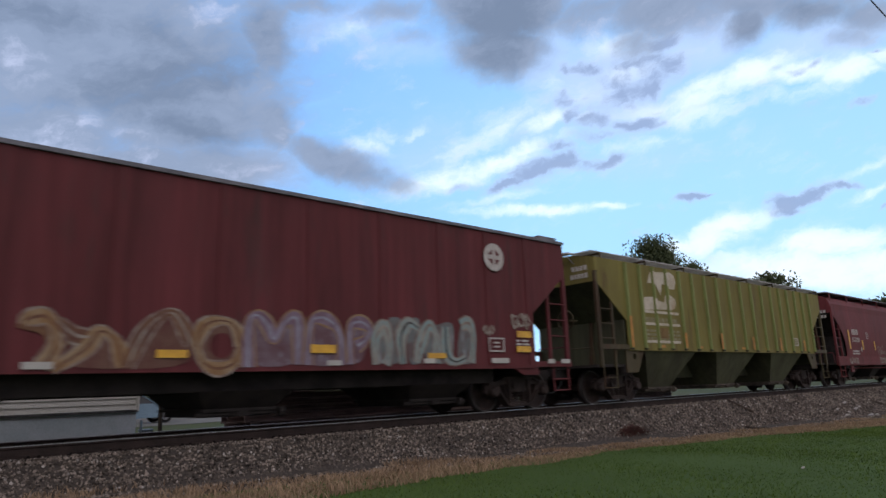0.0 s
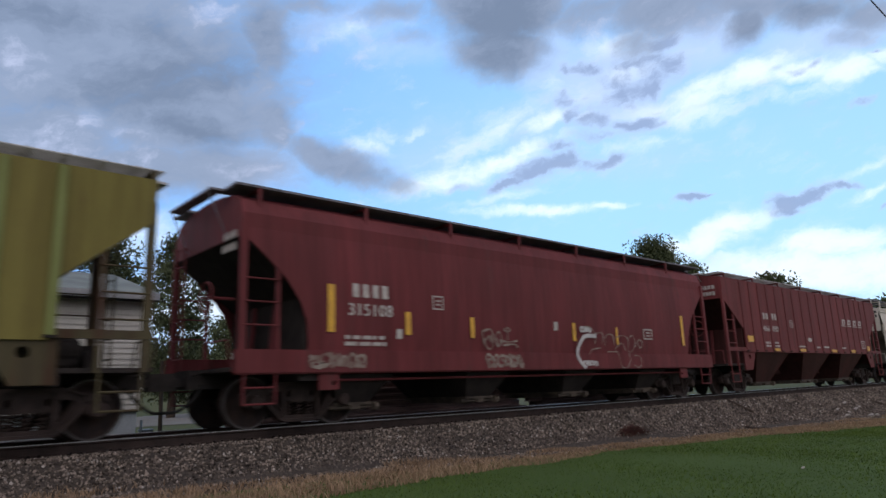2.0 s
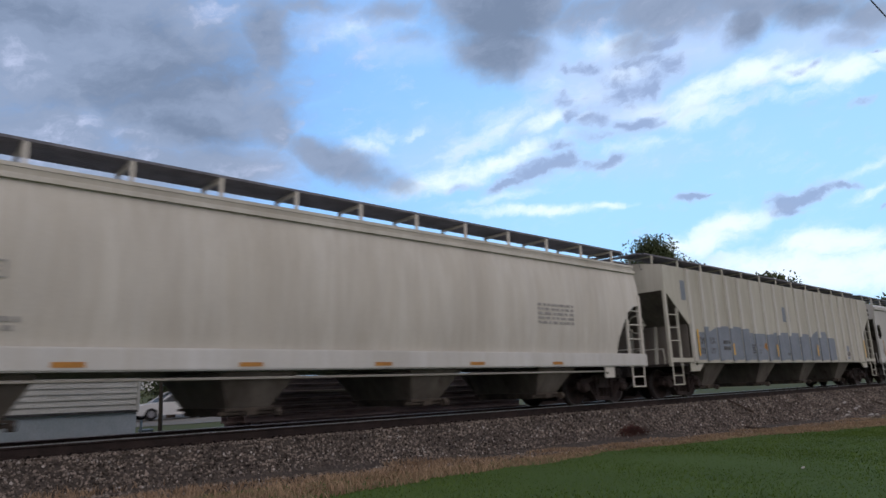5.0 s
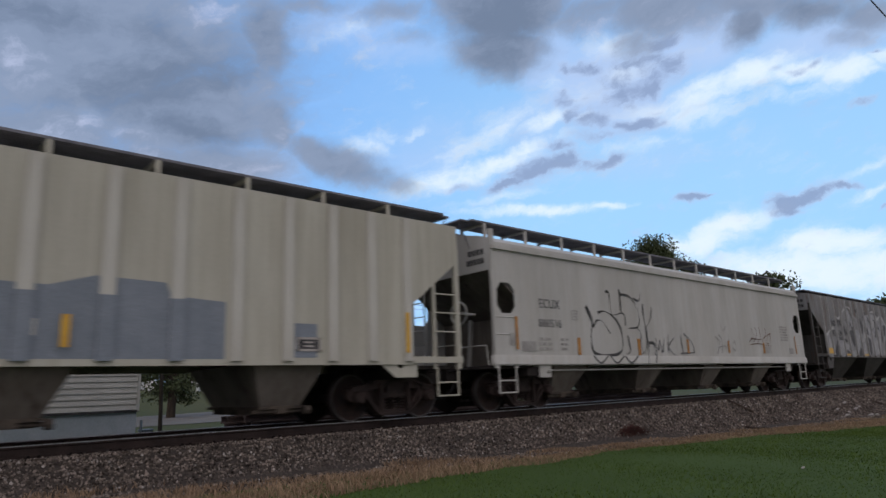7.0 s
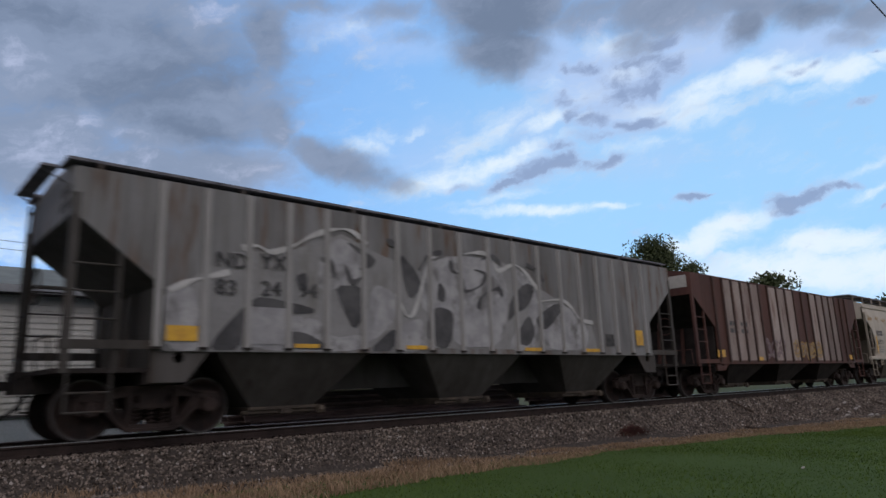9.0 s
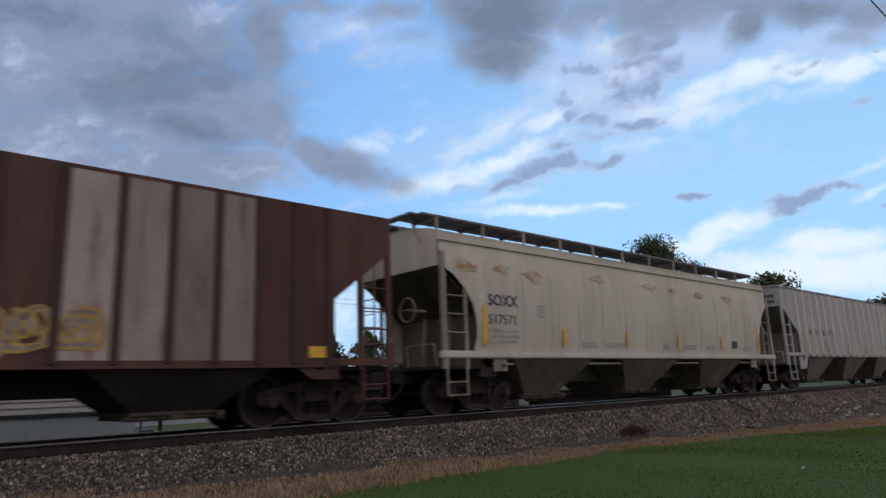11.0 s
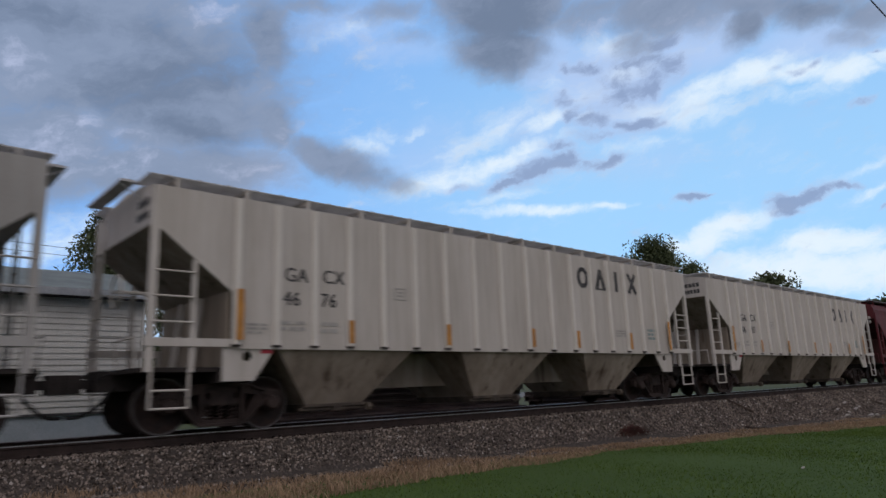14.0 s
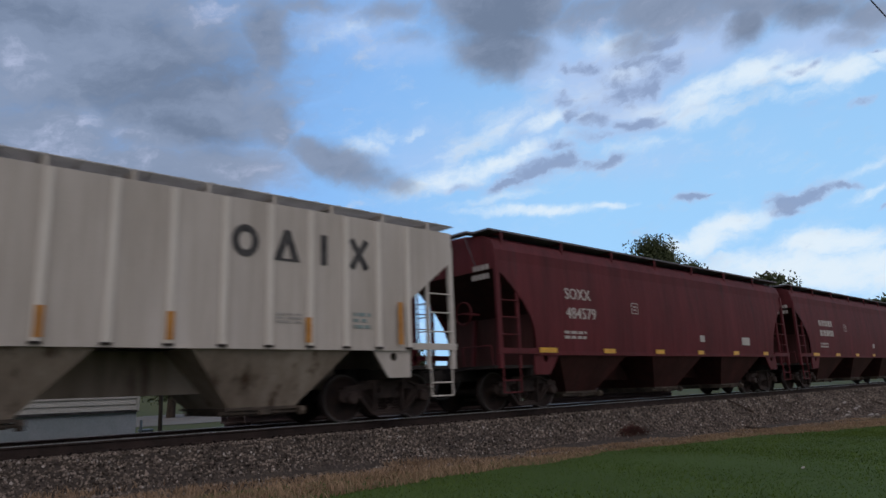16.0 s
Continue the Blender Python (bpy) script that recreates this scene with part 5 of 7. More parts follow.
TEAL_PATHS = [[(10.48, 1.07), (10.48, 1.57), (10.71, 1.8), (10.82, 1.39), (10.71, 1.07)], [(11.15, 1.08), (11.1, 1.6), (11.3, 1.9), (11.55, 1.8)],
              [(11.5, 1.1), (11.62, 1.5), (11.85, 1.88), (12.05, 1.6), (12.0, 1.1)], [(12.3, 1.85), (12.32, 1.3), (12.55, 1.12), (12.85, 1.2)],
              [(12.75, 1.9), (13.0, 1.95), (13.12, 1.6), (13.02, 1.1)]]


def bubble(root, path, w, edge, fill, core, y):
    """A fat spray stroke: pale edge, coloured body and a thin streak inside."""
    pts = smooth_path(path, 6)
    for mat, wide, dy in ((edge, w + 0.07, 0.0), (fill, w, 0.002), (core, w * 0.22, 0.004)):
        bm = bmesh.new()
        ribbon(bm, pts, [wide * (0.8 + 0.25 * math.sin(0.35 * j + path[0][0])) for j in range(len(pts))], y - dy)
        part("graffiti", bm, mat, root, "spray-painted graffiti")


TAN_FILL = [(4.54, 1.6), (4.69, 1.77), (5.03, 1.8), (5.22, 1.65), (5.4, 1.52), (5.15, 1.33), (5.1, 1.04), (4.82, 1.02), (4.92, 1.14), (4.94, 1.37), (4.89, 1.52), (4.68, 1.56)]
BROWN_FILL = [(5.14, 1.03), (5.21, 1.29), (5.41, 1.45), (5.56, 1.62), (5.81, 1.54), (5.98, 1.38), (6.28, 1.68), (6.57, 1.9), (6.89, 1.62), (6.99, 1.03)]
LILAC_FILL = [[(7.81, 1.04), (7.87, 1.88), (8.18, 1.96), (8.37, 1.61), (8.55, 1.93), (8.81, 1.9), (8.86, 1.05)],
              [(8.95, 1.05), (8.92, 1.63), (9.18, 1.96), (9.53, 1.96), (9.75, 1.55), (9.73, 1.05)],
              [(9.8, 1.08), (9.81, 1.76), (10.1, 1.91), (10.36, 1.83), (10.31, 1.45), (10.15, 1.11)]]
TEAL_FILL = [[(10.44, 1.08), (10.48, 1.56), (10.77, 1.88), (10.84, 2.01), (11.15, 2.0), (11.18, 1.07)],
             [(11.27, 1.07), (11.23, 1.69), (11.42, 2.04), (11.64, 1.99), (11.61, 1.07)],
             [(11.68, 1.11), (11.71, 1.82), (12.1, 1.89), (12.34, 1.96), (12.56, 1.94), (12.51, 1.07)],
             [(12.59, 1.07), (12.7, 1.85), (12.93, 1.96), (13.14, 1.8), (13.14, 1.07)]]
for k, (fill, mat) in enumerate([(TAN_FILL, TAN_WASH), (BROWN_FILL, BROWN_WASH)] + [(f, LILAC_WASH) for f in LILAC_FILL] + [(f, TEAL_WASH) for f in TEAL_FILL]):
    for _ in range(2):
        fill = [(p[0] * (1 - u) + q[0] * u, p[1] * (1 - u) + q[1] * u) for p, q in zip(fill, fill[1:] + fill[:1]) for u in (0.22, 0.78)]
    part("graffiti_fill", plate(bmesh.new(), fill, Y + 0.001, Y + 0.0035), mat, r, "faded spray-paint fill")
part("graffiti_fill", plate(bmesh.new(), [(7.42 + 0.46 * math.cos(a), 1.39 + 0.42 * math.sin(a)) for a in (2 * math.pi * n / 24 for n in range(24))], Y + 0.0012, Y + 0.0035,
                            [[(7.42 + 0.21 * math.cos(a), 1.39 + 0.20 * math.sin(a)) for a in (2 * math.pi * n / 20 for n in range(20))]]), BROWN_WASH, r)
for k, p in enumerate(TAN_PATHS):
    bubble(r, p, 0.2, CREAM_SPRAY, TAN_SPRAY if k % 2 == 0 else BROWN_SPRAY, CREAM_SPRAY if k % 2 else BROWN_SPRAY, Y - 0.0003 * k)
for k, p in enumerate(LILAC_PATHS):
    bubble(r, p, 0.22, TAN_SPRAY, LILAC_SPRAY, PALE_BLUE_SPRAY, Y - 0.002 - 0.0003 * k)
for k, p in enumerate(TEAL_PATHS):
    bubble(r, p, 0.24, CREAM_SPRAY, TEAL_SPRAY, BLACK_SPRAY if k % 2 else CREAM_SPRAY, Y - 0.004 - 0.0003 * k)
scribble(r, 14.4, 15.05, 1.9, 2.25, 3, (0.05,), (CREAM_SPRAY,), 3, Y)
scribble(r, 13.45, 13.8, 1.7, 1.95, 2, (0.04,), (CREAM_SPRAY,), 4, Y)
Y -= 0.024
panel_board(r, [(6.4, 6.87, 1.19, 1.31), (9.05, 9.57, 1.28, 1.43), (11.78, 12.28, 1.19, 1.3), (14.53, 15.03, 1.68, 1.83), (14.5, 14.99, 1.34, 1.48)], YELLOW, Y)
panel_board(r, [(4.66, 5.03, 1.03, 1.13), (9.39, 9.69, 1.06, 1.15), (11.67, 11.98, 1.09, 1.19), (13.65, 14.2, 1.09, 1.2), (15.6, 15.85, 1.08, 1.18), (16.1, 16.45, 1.08, 1.18)], PLACARD, Y, "placard")
frame_mark(r, 13.58, 14.08, 1.34, 1.66, LETTER_WHITE, Y, 0.035)
lines_of_bars(r, 14.5, 15.0, 1.5, 1.66, 2, LETTER_WHITE, Y)
cx, cz = 13.88, 3.52
polygon(r, circle(cx, cz, 0.33, 28), LETTER_WHITE, Y, "emblem", "round pale emblem with a dark cross")
for k in (-1, 1):
    for m in (-1, 1):
        polygon(r, [(cx + k * 0.05, cz + m * 0.05), (cx + k * 0.19, cz + m * 0.05), (cx + k * 0.05, cz + m * 0.19)], OXIDE, Y - 0.006, "emblem_cut")
part("roof_edge", boxes((0, L, -SIDE - 0.05, -SIDE + 0.02, 4.12, 4.19)), GRATE_DARK, r)
part("roof_box", boxes((L - 0.95, L - 0.25, -1.62, -1.2, 4.19, 4.27)), GRATE_DARK, r)

# olive-green car with a broad pale emblem
r, L = car_b
Y = skin(r)
polygon(r, [(2.61, 3.44), (2.8, 3.78), (3.93, 3.88), (4.22, 3.79), (4.27, 3.57), (4.15, 3.35), (3.74, 3.34), (3.74, 3.46), (3.44, 3.47), (3.31, 3.11), (3.06, 3.46)], GREEN_PALE, Y, "emblem", "large pale stepped emblem")
polygon(r, [(2.37, 3.0), (2.89, 3.04), (3.08, 2.95), (3.46, 2.89), (3.6, 3.15), (3.9, 3.14), (4.16, 3.02), (4.13, 2.82), (4.01, 2.71), (2.23, 2.62)], GREEN_PALE, Y, "emblem")
panel_board(r, [(2.25, 4.27, 2.54, 2.62), (2.24, 4.26, 2.18, 2.26), (2.24, 4.24, 1.66, 1.74)], GREEN_PALE, Y, "stripe")
lines_of_bars(r, 2.3, 4.2, 2.28, 2.5, 1, DIM_PALE, Y, 6)
lines_of_bars(r, 2.3, 4.2, 1.76, 2.1, 3, DIM_PALE, Y, 7)
polygon(r, [(2.95, 1.8), (3.5, 1.8), (3.5, 2.12), (2.95, 2.12)], OCHRE, Y - 0.006, "placard")
for x in r["rib_places"]:
    if 2.7 < x < 4.0:
        strips([(x - 0.045, x + 0.045, 2.66, 2.98), (x - 0.045, x + 0.045, 3.42, 3.82), (x - 0.045, x + 0.045, 2.54, 2.61), (x - 0.045, x + 0.045, 1.66, 1.73)], FACE - 0.069, GREEN_PALE, r, "emblem")
frame_mark(r, 13.07, 13.56, 1.73, 2.03, LETTER_WHITE, Y, 0.04)
for x, top in ((1.45, 2.4), (4.46, 2.0), (6.86, 2.05), (9.27, 2.0), (11.67, 2.0), (14.0, 1.95)):
    strips([(x - 0.06, x + 0.06, 1.52, top)], FACE - 0.072, ORANGE, r, "reflector")
for x in (3.0, 5.3, 8.4, 10.4):
    strips([(x, x + 0.3, 1.53, 1.6)], Y, ORANGE, r, "reflector")

# red smooth-sided car
r, L = car_c
Y = FACE - 0.006
panel_board(r, [(1.68, 1.83, 1.67, 2.56), (3.5, 3.64, 1.66, 2.12), (5.32, 5.44, 1.64, 2.09), (8.96, 9.08, 1.64, 2.1), (10.89, 10.98, 1.58, 2.05), (14.46, 14.6, 1.6, 2.53)], YELLOW, Y)
initials(r, [(2.22 + 0.23 * k, 2.4 + 0.23 * k, 2.35, 2.61) for k in range(4)], LETTER_WHITE, Y, 0.045)
write("315108", 2.12, Y - 0.006, 2.0, 0.24, LETTER_WHITE, r, 1.02)
lines_of_bars(r, 2.07, 3.03, 1.43, 1.67, 2, LETTER_WHITE, Y, 3)
frame_mark(r, 4.24, 4.54, 2.21, 2.5, LETTER_WHITE, Y)
panel_board(r, [(3.29, 3.42, 1.58, 1.77), (8.22, 8.38, 1.89, 2.1)], PLACARD, Y, "placard")
scribble(r, 1.33, 2.5, 1.0, 1.29, 6, (0.05,), (CREAM_SPRAY,), 31, FACE - 0.036)
LOOPS = [[(5.65, 1.79), (5.94, 1.83), (5.98, 1.5), (5.84, 1.4), (5.71, 1.55), (5.65, 1.79)], [(5.76, 1.6), (5.87, 1.7), (5.93, 1.53)],
         [(6.35, 1.85), (6.46, 1.89), (6.57, 1.85), (6.46, 1.81), (6.35, 1.85)], [(6.47, 1.8), (6.47, 1.62)],
         [(6.07, 1.71), (6.2, 1.79), (6.26, 1.61), (6.14, 1.46), (6.07, 1.71)], [(6.18, 1.61), (6.47, 1.57), (6.79, 1.6)],
         [(6.31, 1.49), (6.68, 1.52), (6.8, 1.44)]]
LOOPS_MORE = [[(9.27, 1.91), (9.49, 2.02), (9.76, 1.97), (9.91, 1.78), (9.83, 1.59)], [(9.83, 1.84), (10.21, 1.87), (10.14, 1.57)],
              [(10.26, 1.54), (10.35, 1.8), (10.64, 1.84), (10.72, 1.55)], [(10.77, 1.74), (11.03, 1.82), (11.38, 1.76), (11.37, 1.36), (11.45, 1.16), (11.26, 0.96), (11.0, 0.99), (10.88, 1.32), (10.76, 1.45), (11.07, 1.62), (11.23, 1.42)],
              [(11.43, 1.76), (11.66, 1.84), (11.74, 1.57), (11.46, 1.36)], [(11.84, 1.64), (11.99, 1.74), (12.13, 1.61), (11.98, 1.5), (11.84, 1.64)],
              [(11.64, 1.29), (11.91, 1.26), (12.0, 1.09), (11.85, 0.95), (11.62, 1.02)], [(9.56, 1.31), (9.71, 1.43), (10.1, 1.48)],
              [(10.38, 1.38), (10.84, 1.38)]]
for k, p in enumerate(LOOPS + LOOPS_MORE):
    bm = bmesh.new()
    wide = 0.05 if k < len(LOOPS) else 0.035
    pts = smooth_path(p, 5)
    ribbon(bm, pts, [wide * (0.8 + 0.3 * math.sin(j + k)) for j in range(len(pts))], FACE - 0.038 - 0.0004 * k)
    part("graffiti", bm, CREAM_SPRAY, r, "pale outline graffiti")
bm = bmesh.new()
ribbon(bm, smooth_path([(9.91, 1.78), (9.42, 1.77), (9.16, 1.55), (9.05, 1.32), (9.15, 1.13), (9.37, 0.96)], 6), 0.1, FACE - 0.046)
part("graffiti", bm, WHITE_SPRAY, r, "broad white spray stroke")
scribble(r, 5.75, 6.95, 0.98, 1.3, 6, (0.05,), (CREAM_SPRAY,), 33, FACE - 0.036)
scribble(r, 9.3, 9.9, 1.0, 1.15, 4, (0.03,), (WHITE_SPRAY,), 35, FACE - 0.036)
scribble(r, 9.25, 9.7, 1.88, 2.02, 4, (0.04,), (WHITE_SPRAY,), 36, FACE - 0.036)
frame_mark(r, 12.3, 12.75, 1.75, 2.05, LETTER_WHITE, Y, 0.035)

# oxide-red ribbed car
r, L = car_d
Y = FACE - 0.024
initials(r, [(3.02, 3.22, 2.68, 2.91), (3.27, 3.49, 2.68, 2.91), (3.81, 4.0, 2.68, 2.92), (4.05, 4.24, 2.68, 2.92)], LETTER_WHITE, Y, 0.06)
write("466", 2.94, Y - 0.006, 2.23, 0.23, LETTER_WHITE, r, 1.12)
write("090", 3.75, Y - 0.006, 2.23, 0.23, LETTER_WHITE, r, 1.08)
lines_of_bars(r, 3.0, 3.42, 1.65, 1.89, 2, LETTER_WHITE, Y, 2)
lines_of_bars(r, 3.82, 4.19, 1.65, 1.9, 2, LETTER_WHITE, Y, 4)
panel_board(r, [(1.54, 1.99, 1.81, 2.03), (3.75, 4.23, 1.5, 1.6), (6.22, 6.76, 1.5, 1.61), (9.77, 10.34, 1.5, 1.62), (12.28, 12.8, 1.5, 1.63), (14.59, 14.98, 1.6, 1.82)], YELLOW, Y)
frame_mark(r, 5.49, 5.82, 2.45, 2.73, LETTER_WHITE, Y)
for k in range(4):
    x = 11.55 + 0.74 * k
    polygon(r, [(x, 2.78), (x + 0.42, 2.78), (x + 0.5, 3.02), (x + 0.12, 3.02)], LETTER_WHITE, Y, "emblem_block")
    strips([(x - 0.05, x + 0.5, 2.7, 2.74)], Y, LETTER_WHITE, r, "stripe")
    polygon(r, [(x + 0.14, 2.83), (x + 0.3, 2.83), (x + 0.36, 2.93), (x + 0.2, 2.93)], OXIDE_B, Y - 0.006, "emblem_cut")
panel_board(r, [(6.15, 6.77, 1.68, 1.73), (8.88, 9.47, 1.68, 1.74), (8.02, 8.42, 1.66, 1.72), (11.1, 11.6, 1.67, 1.73)], PLACARD, Y, "placard")
polygon(r, [(7.14, 1.99), (7.25, 1.91), (7.48, 1.91), (7.59, 1.99), (7.48, 2.07), (7.25, 2.07)], PLACARD, Y, "placard")
frame_mark(r, 13.84, 14.37, 1.7, 2.07, LETTER_WHITE, Y, 0.05)

# pale round-sided car
r, L = car_e
Y = FACE - 0.004
write("INEX", 1.73, Y, 2.45, 0.25, LETTER_BLACK, r, 0.95)
write("0101", 1.75, Y, 2.01, 0.24, LETTER_BLACK, r, 0.95)
lines_of_bars(r, 1.69, 3.41, 1.55, 1.79, 2, GREY_SPRAY, Y, 5)
frame_mark(r, 2.9, 3.2, 2.25, 2.5, GREY_SPRAY, Y, 0.02)
lines_of_bars(r, 14.2, 15.6, 2.05, 2.6, 5, GREY_SPRAY, Y, 8)
panel_board(r, [(0.39, 1.26, 1.04, 1.12), (3.81, 4.24, 1.05, 1.13), (6.53, 6.95, 1.05, 1.12), (9.27, 9.67, 1.05, 1.12), (11.8, 12.24, 1.05, 1.12), (14.6, 15.0, 1.05, 1.12)], ORANGE, FACE - 0.022)
part("eave_bead", boxes((0, L, -1.53, -1.44, 3.68, 3.76)), EGGSHELL, r)
part("eave_bead", boxes((0, L, -1.5, -1.42, 3.86, 3.92)), EGGSHELL, r)

# cream car, painted over in blue grey
r, L = car_f
Y = skin(r)
polygon(r, [(1.73, 1.15), (5.62, 1.15), (5.62, 2.27), (4.4, 2.32), (3.2, 2.28), (2.6, 2.08), (1.73, 2.05)], BLUE_PATCH, Y, "overpaint", "blue-grey paint covering old lettering")
polygon(r, [(5.64, 1.15), (14.18, 1.15), (14.18, 2.1), (13.3, 2.15), (13.2, 2.35), (12.2, 2.38), (11.6, 2.2), (9.8, 2.24), (7.8, 2.2), (7.6, 2.12), (5.64, 2.13)], BLUE_PATCH, Y, "overpaint")
polygon(r, [(1.0, 3.05), (1.28, 3.05), (1.28, 3.68), (1.0, 3.68)], BLUE_PATCH, Y, "overpaint")
polygon(r, [(8.78, 2.66), (9.3, 2.62), (9.48, 2.7), (9.46, 3.24), (8.8, 3.22)], BLUE_PATCH, Y, "overpaint")
polygon(r, [(15.4, 1.2), (15.9, 1.2), (15.9, 1.8), (15.4, 1.8)], BLUE_PATCH, Y, "overpaint")
for x in r["rib_places"]:
    if 1.7 < x < 14.3:
        part("rib_overpaint", boxes((x - 0.114, x + 0.114, FACE - 0.074, FACE - 0.03, 1.14, 2.1 if x > 5.6 else 2.24)), BLUE_PATCH, r)
write("CM", 1.76, Y - 0.006, 1.68, 0.22, SHADOW_SPRAY, r)
write("RX", 2.52, Y - 0.006, 1.69, 0.22, SHADOW_SPRAY, r)
write("470", 1.78, Y - 0.006, 1.36, 0.19, SHADOW_SPRAY, r)
write("077", 2.48, Y - 0.006, 1.37, 0.19, SHADOW_SPRAY, r)
panel_board(r, [(1.62, 1.72, 1.29, 2.13), (4.06, 4.16, 1.33, 1.72), (7.69, 7.79, 1.3, 1.74), (11.79, 11.9, 1.33, 1.79), (17.9, 18.0, 1.3, 2.1)], YELLOW, FACE - 0.074)
panel_board(r, [(11.22, 11.5, 1.49, 1.72), (5.0, 5.25, 1.2, 1.4)], PLACARD, Y - 0.006, "placard")
lines_of_bars(r, 5.7, 6.4, 1.4, 1.75, 4, SHADOW_SPRAY, Y - 0.006, 4)
lines_of_bars(r, 3.5, 4.0, 1.5, 1.9, 2, SHADOW_SPRAY, Y - 0.006, 9)
lines_of_bars(r, 8.8, 9.5, 1.35, 1.45, 2, SHADOW_SPRAY, Y - 0.006, 9)
polygon(r, [(15.48, 1.31), (15.97, 1.31), (15.97, 1.56), (15.48, 1.56)], LETTER_BLACK, Y - 0.008, "stencil_panel")
frame_mark(r, 15.48, 15.97, 1.31, 1.56, LETTER_WHITE, Y - 0.012, 0.04)
polygon(r, [(6.7, 1.62), (7.0, 1.5), (7.3, 1.6), (7.25, 1.75), (6.8, 1.78)], ORANGE, Y - 0.006, "stain")

# white smooth-sided car with black tags
r, L = car_g
Y = skin(r)
write("ECUX", 1.59, Y, 2.43, 0.24, DARK_STENCIL, r, 0.9)
write("860516", 1.54, Y, 1.96, 0.21, DARK_STENCIL, r, 0.98)
frame_mark(r, 2.87, 3.12, 2.18, 2.43, GREY_SPRAY, Y, 0.015)
panel_board(r, [(0.68, 0.76, 1.41, 2.18), (3.02, 3.14, 1.29, 1.73), (5.83, 5.95, 1.29, 1.76), (8.62, 8.73, 1.37, 1.81), (11.4, 11.5, 1.4, 1.81), (14.2, 14.3, 1.4, 1.8), (17.2, 17.28, 1.4, 2.1)], ORANGE, Y - 0.012)
panel_board(r, [(0.47, 0.66, 1.5, 1.78), (0.89, 1.39, 1.37, 1.6), (14.36, 14.88, 1.42, 1.66), (16.6, 17.0, 1.4, 1.62)], GREY_SPRAY, Y - 0.006, "stencil_panel")
lines_of_bars(r, 1.5, 2.0, 1.4, 1.75, 3, GREY_SPRAY, Y, 12)
lines_of_bars(r, 2.35, 2.65, 1.4, 1.75, 3, GREY_SPRAY, Y, 13)
lines_of_bars(r, 15.9, 16.6, 1.9, 2.5, 6, GREY_SPRAY, Y, 14)
TAGS = [
    [(3.5, 2.57), (3.72, 2.17), (3.64, 1.76), (3.68, 1.4), (3.94, 1.31), (4.34, 1.3), (4.75, 1.31), (5.05, 1.48), (5.06, 1.96), (4.81, 2.29), (4.36, 2.47), (4.01, 2.42)],
    [(3.76, 2.02), (3.97, 2.22), (4.26, 2.15), (4.52, 1.87)], [(4.45, 3.01), (4.61, 2.99), (4.67, 2.41), (5.23, 2.46), (5.31, 2.11)], [(5.13, 3.13), (5.13, 2.49)]]
TAGS_MORE = [
    [(5.13, 2.99), (5.66, 2.94), (6.01, 2.53), (5.95, 2.12), (5.46, 2.05)], [(5.81, 2.92), (6.08, 2.87), (6.26, 3.13)], [(6.27, 2.78), (6.27, 2.4), (6.37, 2.14), (6.64, 2.39), (6.74, 2.71)],
    [(6.33, 2.14), (6.34, 1.73), (6.17, 1.4), (5.81, 1.31)], [(5.36, 1.84), (5.42, 1.42), (5.2, 1.31)], [(6.39, 1.66), (6.66, 1.63), (6.75, 1.4), (6.68, 1.31)]]
for i, stroke in enumerate(TAGS + TAGS_MORE):
    bm = bmesh.new()
    pts = smooth_path(stroke, 6)
    wide = 0.09 if i == 0 else 0.05
    ribbon(bm, pts, [wide * (1.5 if j < 6 else 0.65 + 0.35 * math.sin(j * 0.4)) for j in range(len(pts))], Y - 0.002 - 0.0005 * i)
    part("graffiti", bm, BLACK_SPRAY, r, "black spray-painted tag")
for x in (3.95, 4.7, 5.4):
    bm = bmesh.new()
    ribbon(bm, smooth_path([(x - 0.3, 1.27), (x, 1.08), (x + 0.35, 1.27)], 5), 0.05, FACE - 0.036)
    part("graffiti", bm, BLACK_SPRAY, r)
THIN_TAGS = [[(6.32, 2.08), (6.34, 1.53), (6.29, 1.06)], [(6.34, 1.53), (6.49, 1.69), (6.67, 1.64), (6.76, 1.39), (6.68, 1.08)],
             [(5.87, 2.06), (6.04, 1.92), (5.99, 1.6), (6.16, 1.33)], [(6.79, 1.8), (6.9, 1.44), (7.03, 1.75), (7.12, 1.38), (7.29, 1.82)], [(7.53, 1.93), (7.45, 1.38)],
             [(7.89, 1.85), (7.49, 1.55), (7.85, 1.3)], [(8.27, 1.93), (8.33, 1.35)], [(8.18, 1.36), (8.98, 1.39)], [(8.47, 1.98), (8.96, 1.68), (9.01, 1.36)]]
GREY_TAGS = [[(10.57, 1.93), (10.82, 1.78), (10.68, 1.5), (10.55, 1.35)], [(10.8, 2.0), (11.01, 1.82), (10.9, 1.4)], [(11.04, 2.33), (11.18, 2.14), (11.37, 2.31)],
             [(11.45, 2.09), (11.52, 1.77), (11.32, 1.64)], [(10.68, 1.56), (11.14, 1.63), (11.46, 1.51)], [(11.8, 1.71), (11.95, 1.81), (11.92, 1.49), (11.73, 1.58)]]
BROWN_TAGS = [[(13.1, 1.81), (13.5, 2.03), (13.37, 2.3)], [(13.47, 1.82), (13.8, 2.12), (13.69, 2.36)], [(13.81, 1.8), (14.07, 2.05), (14.02, 2.39)],
              [(14.23, 1.84), (14.5, 2.07), (14.59, 2.35)], [(14.52, 1.85), (14.93, 2.16), (14.83, 1.77), (14.52, 1.82)], [(13.09, 1.7), (13.8, 1.75), (14.89, 1.68)],
              [(13.2, 1.95), (14.06, 1.91), (14.8, 2.12)]]
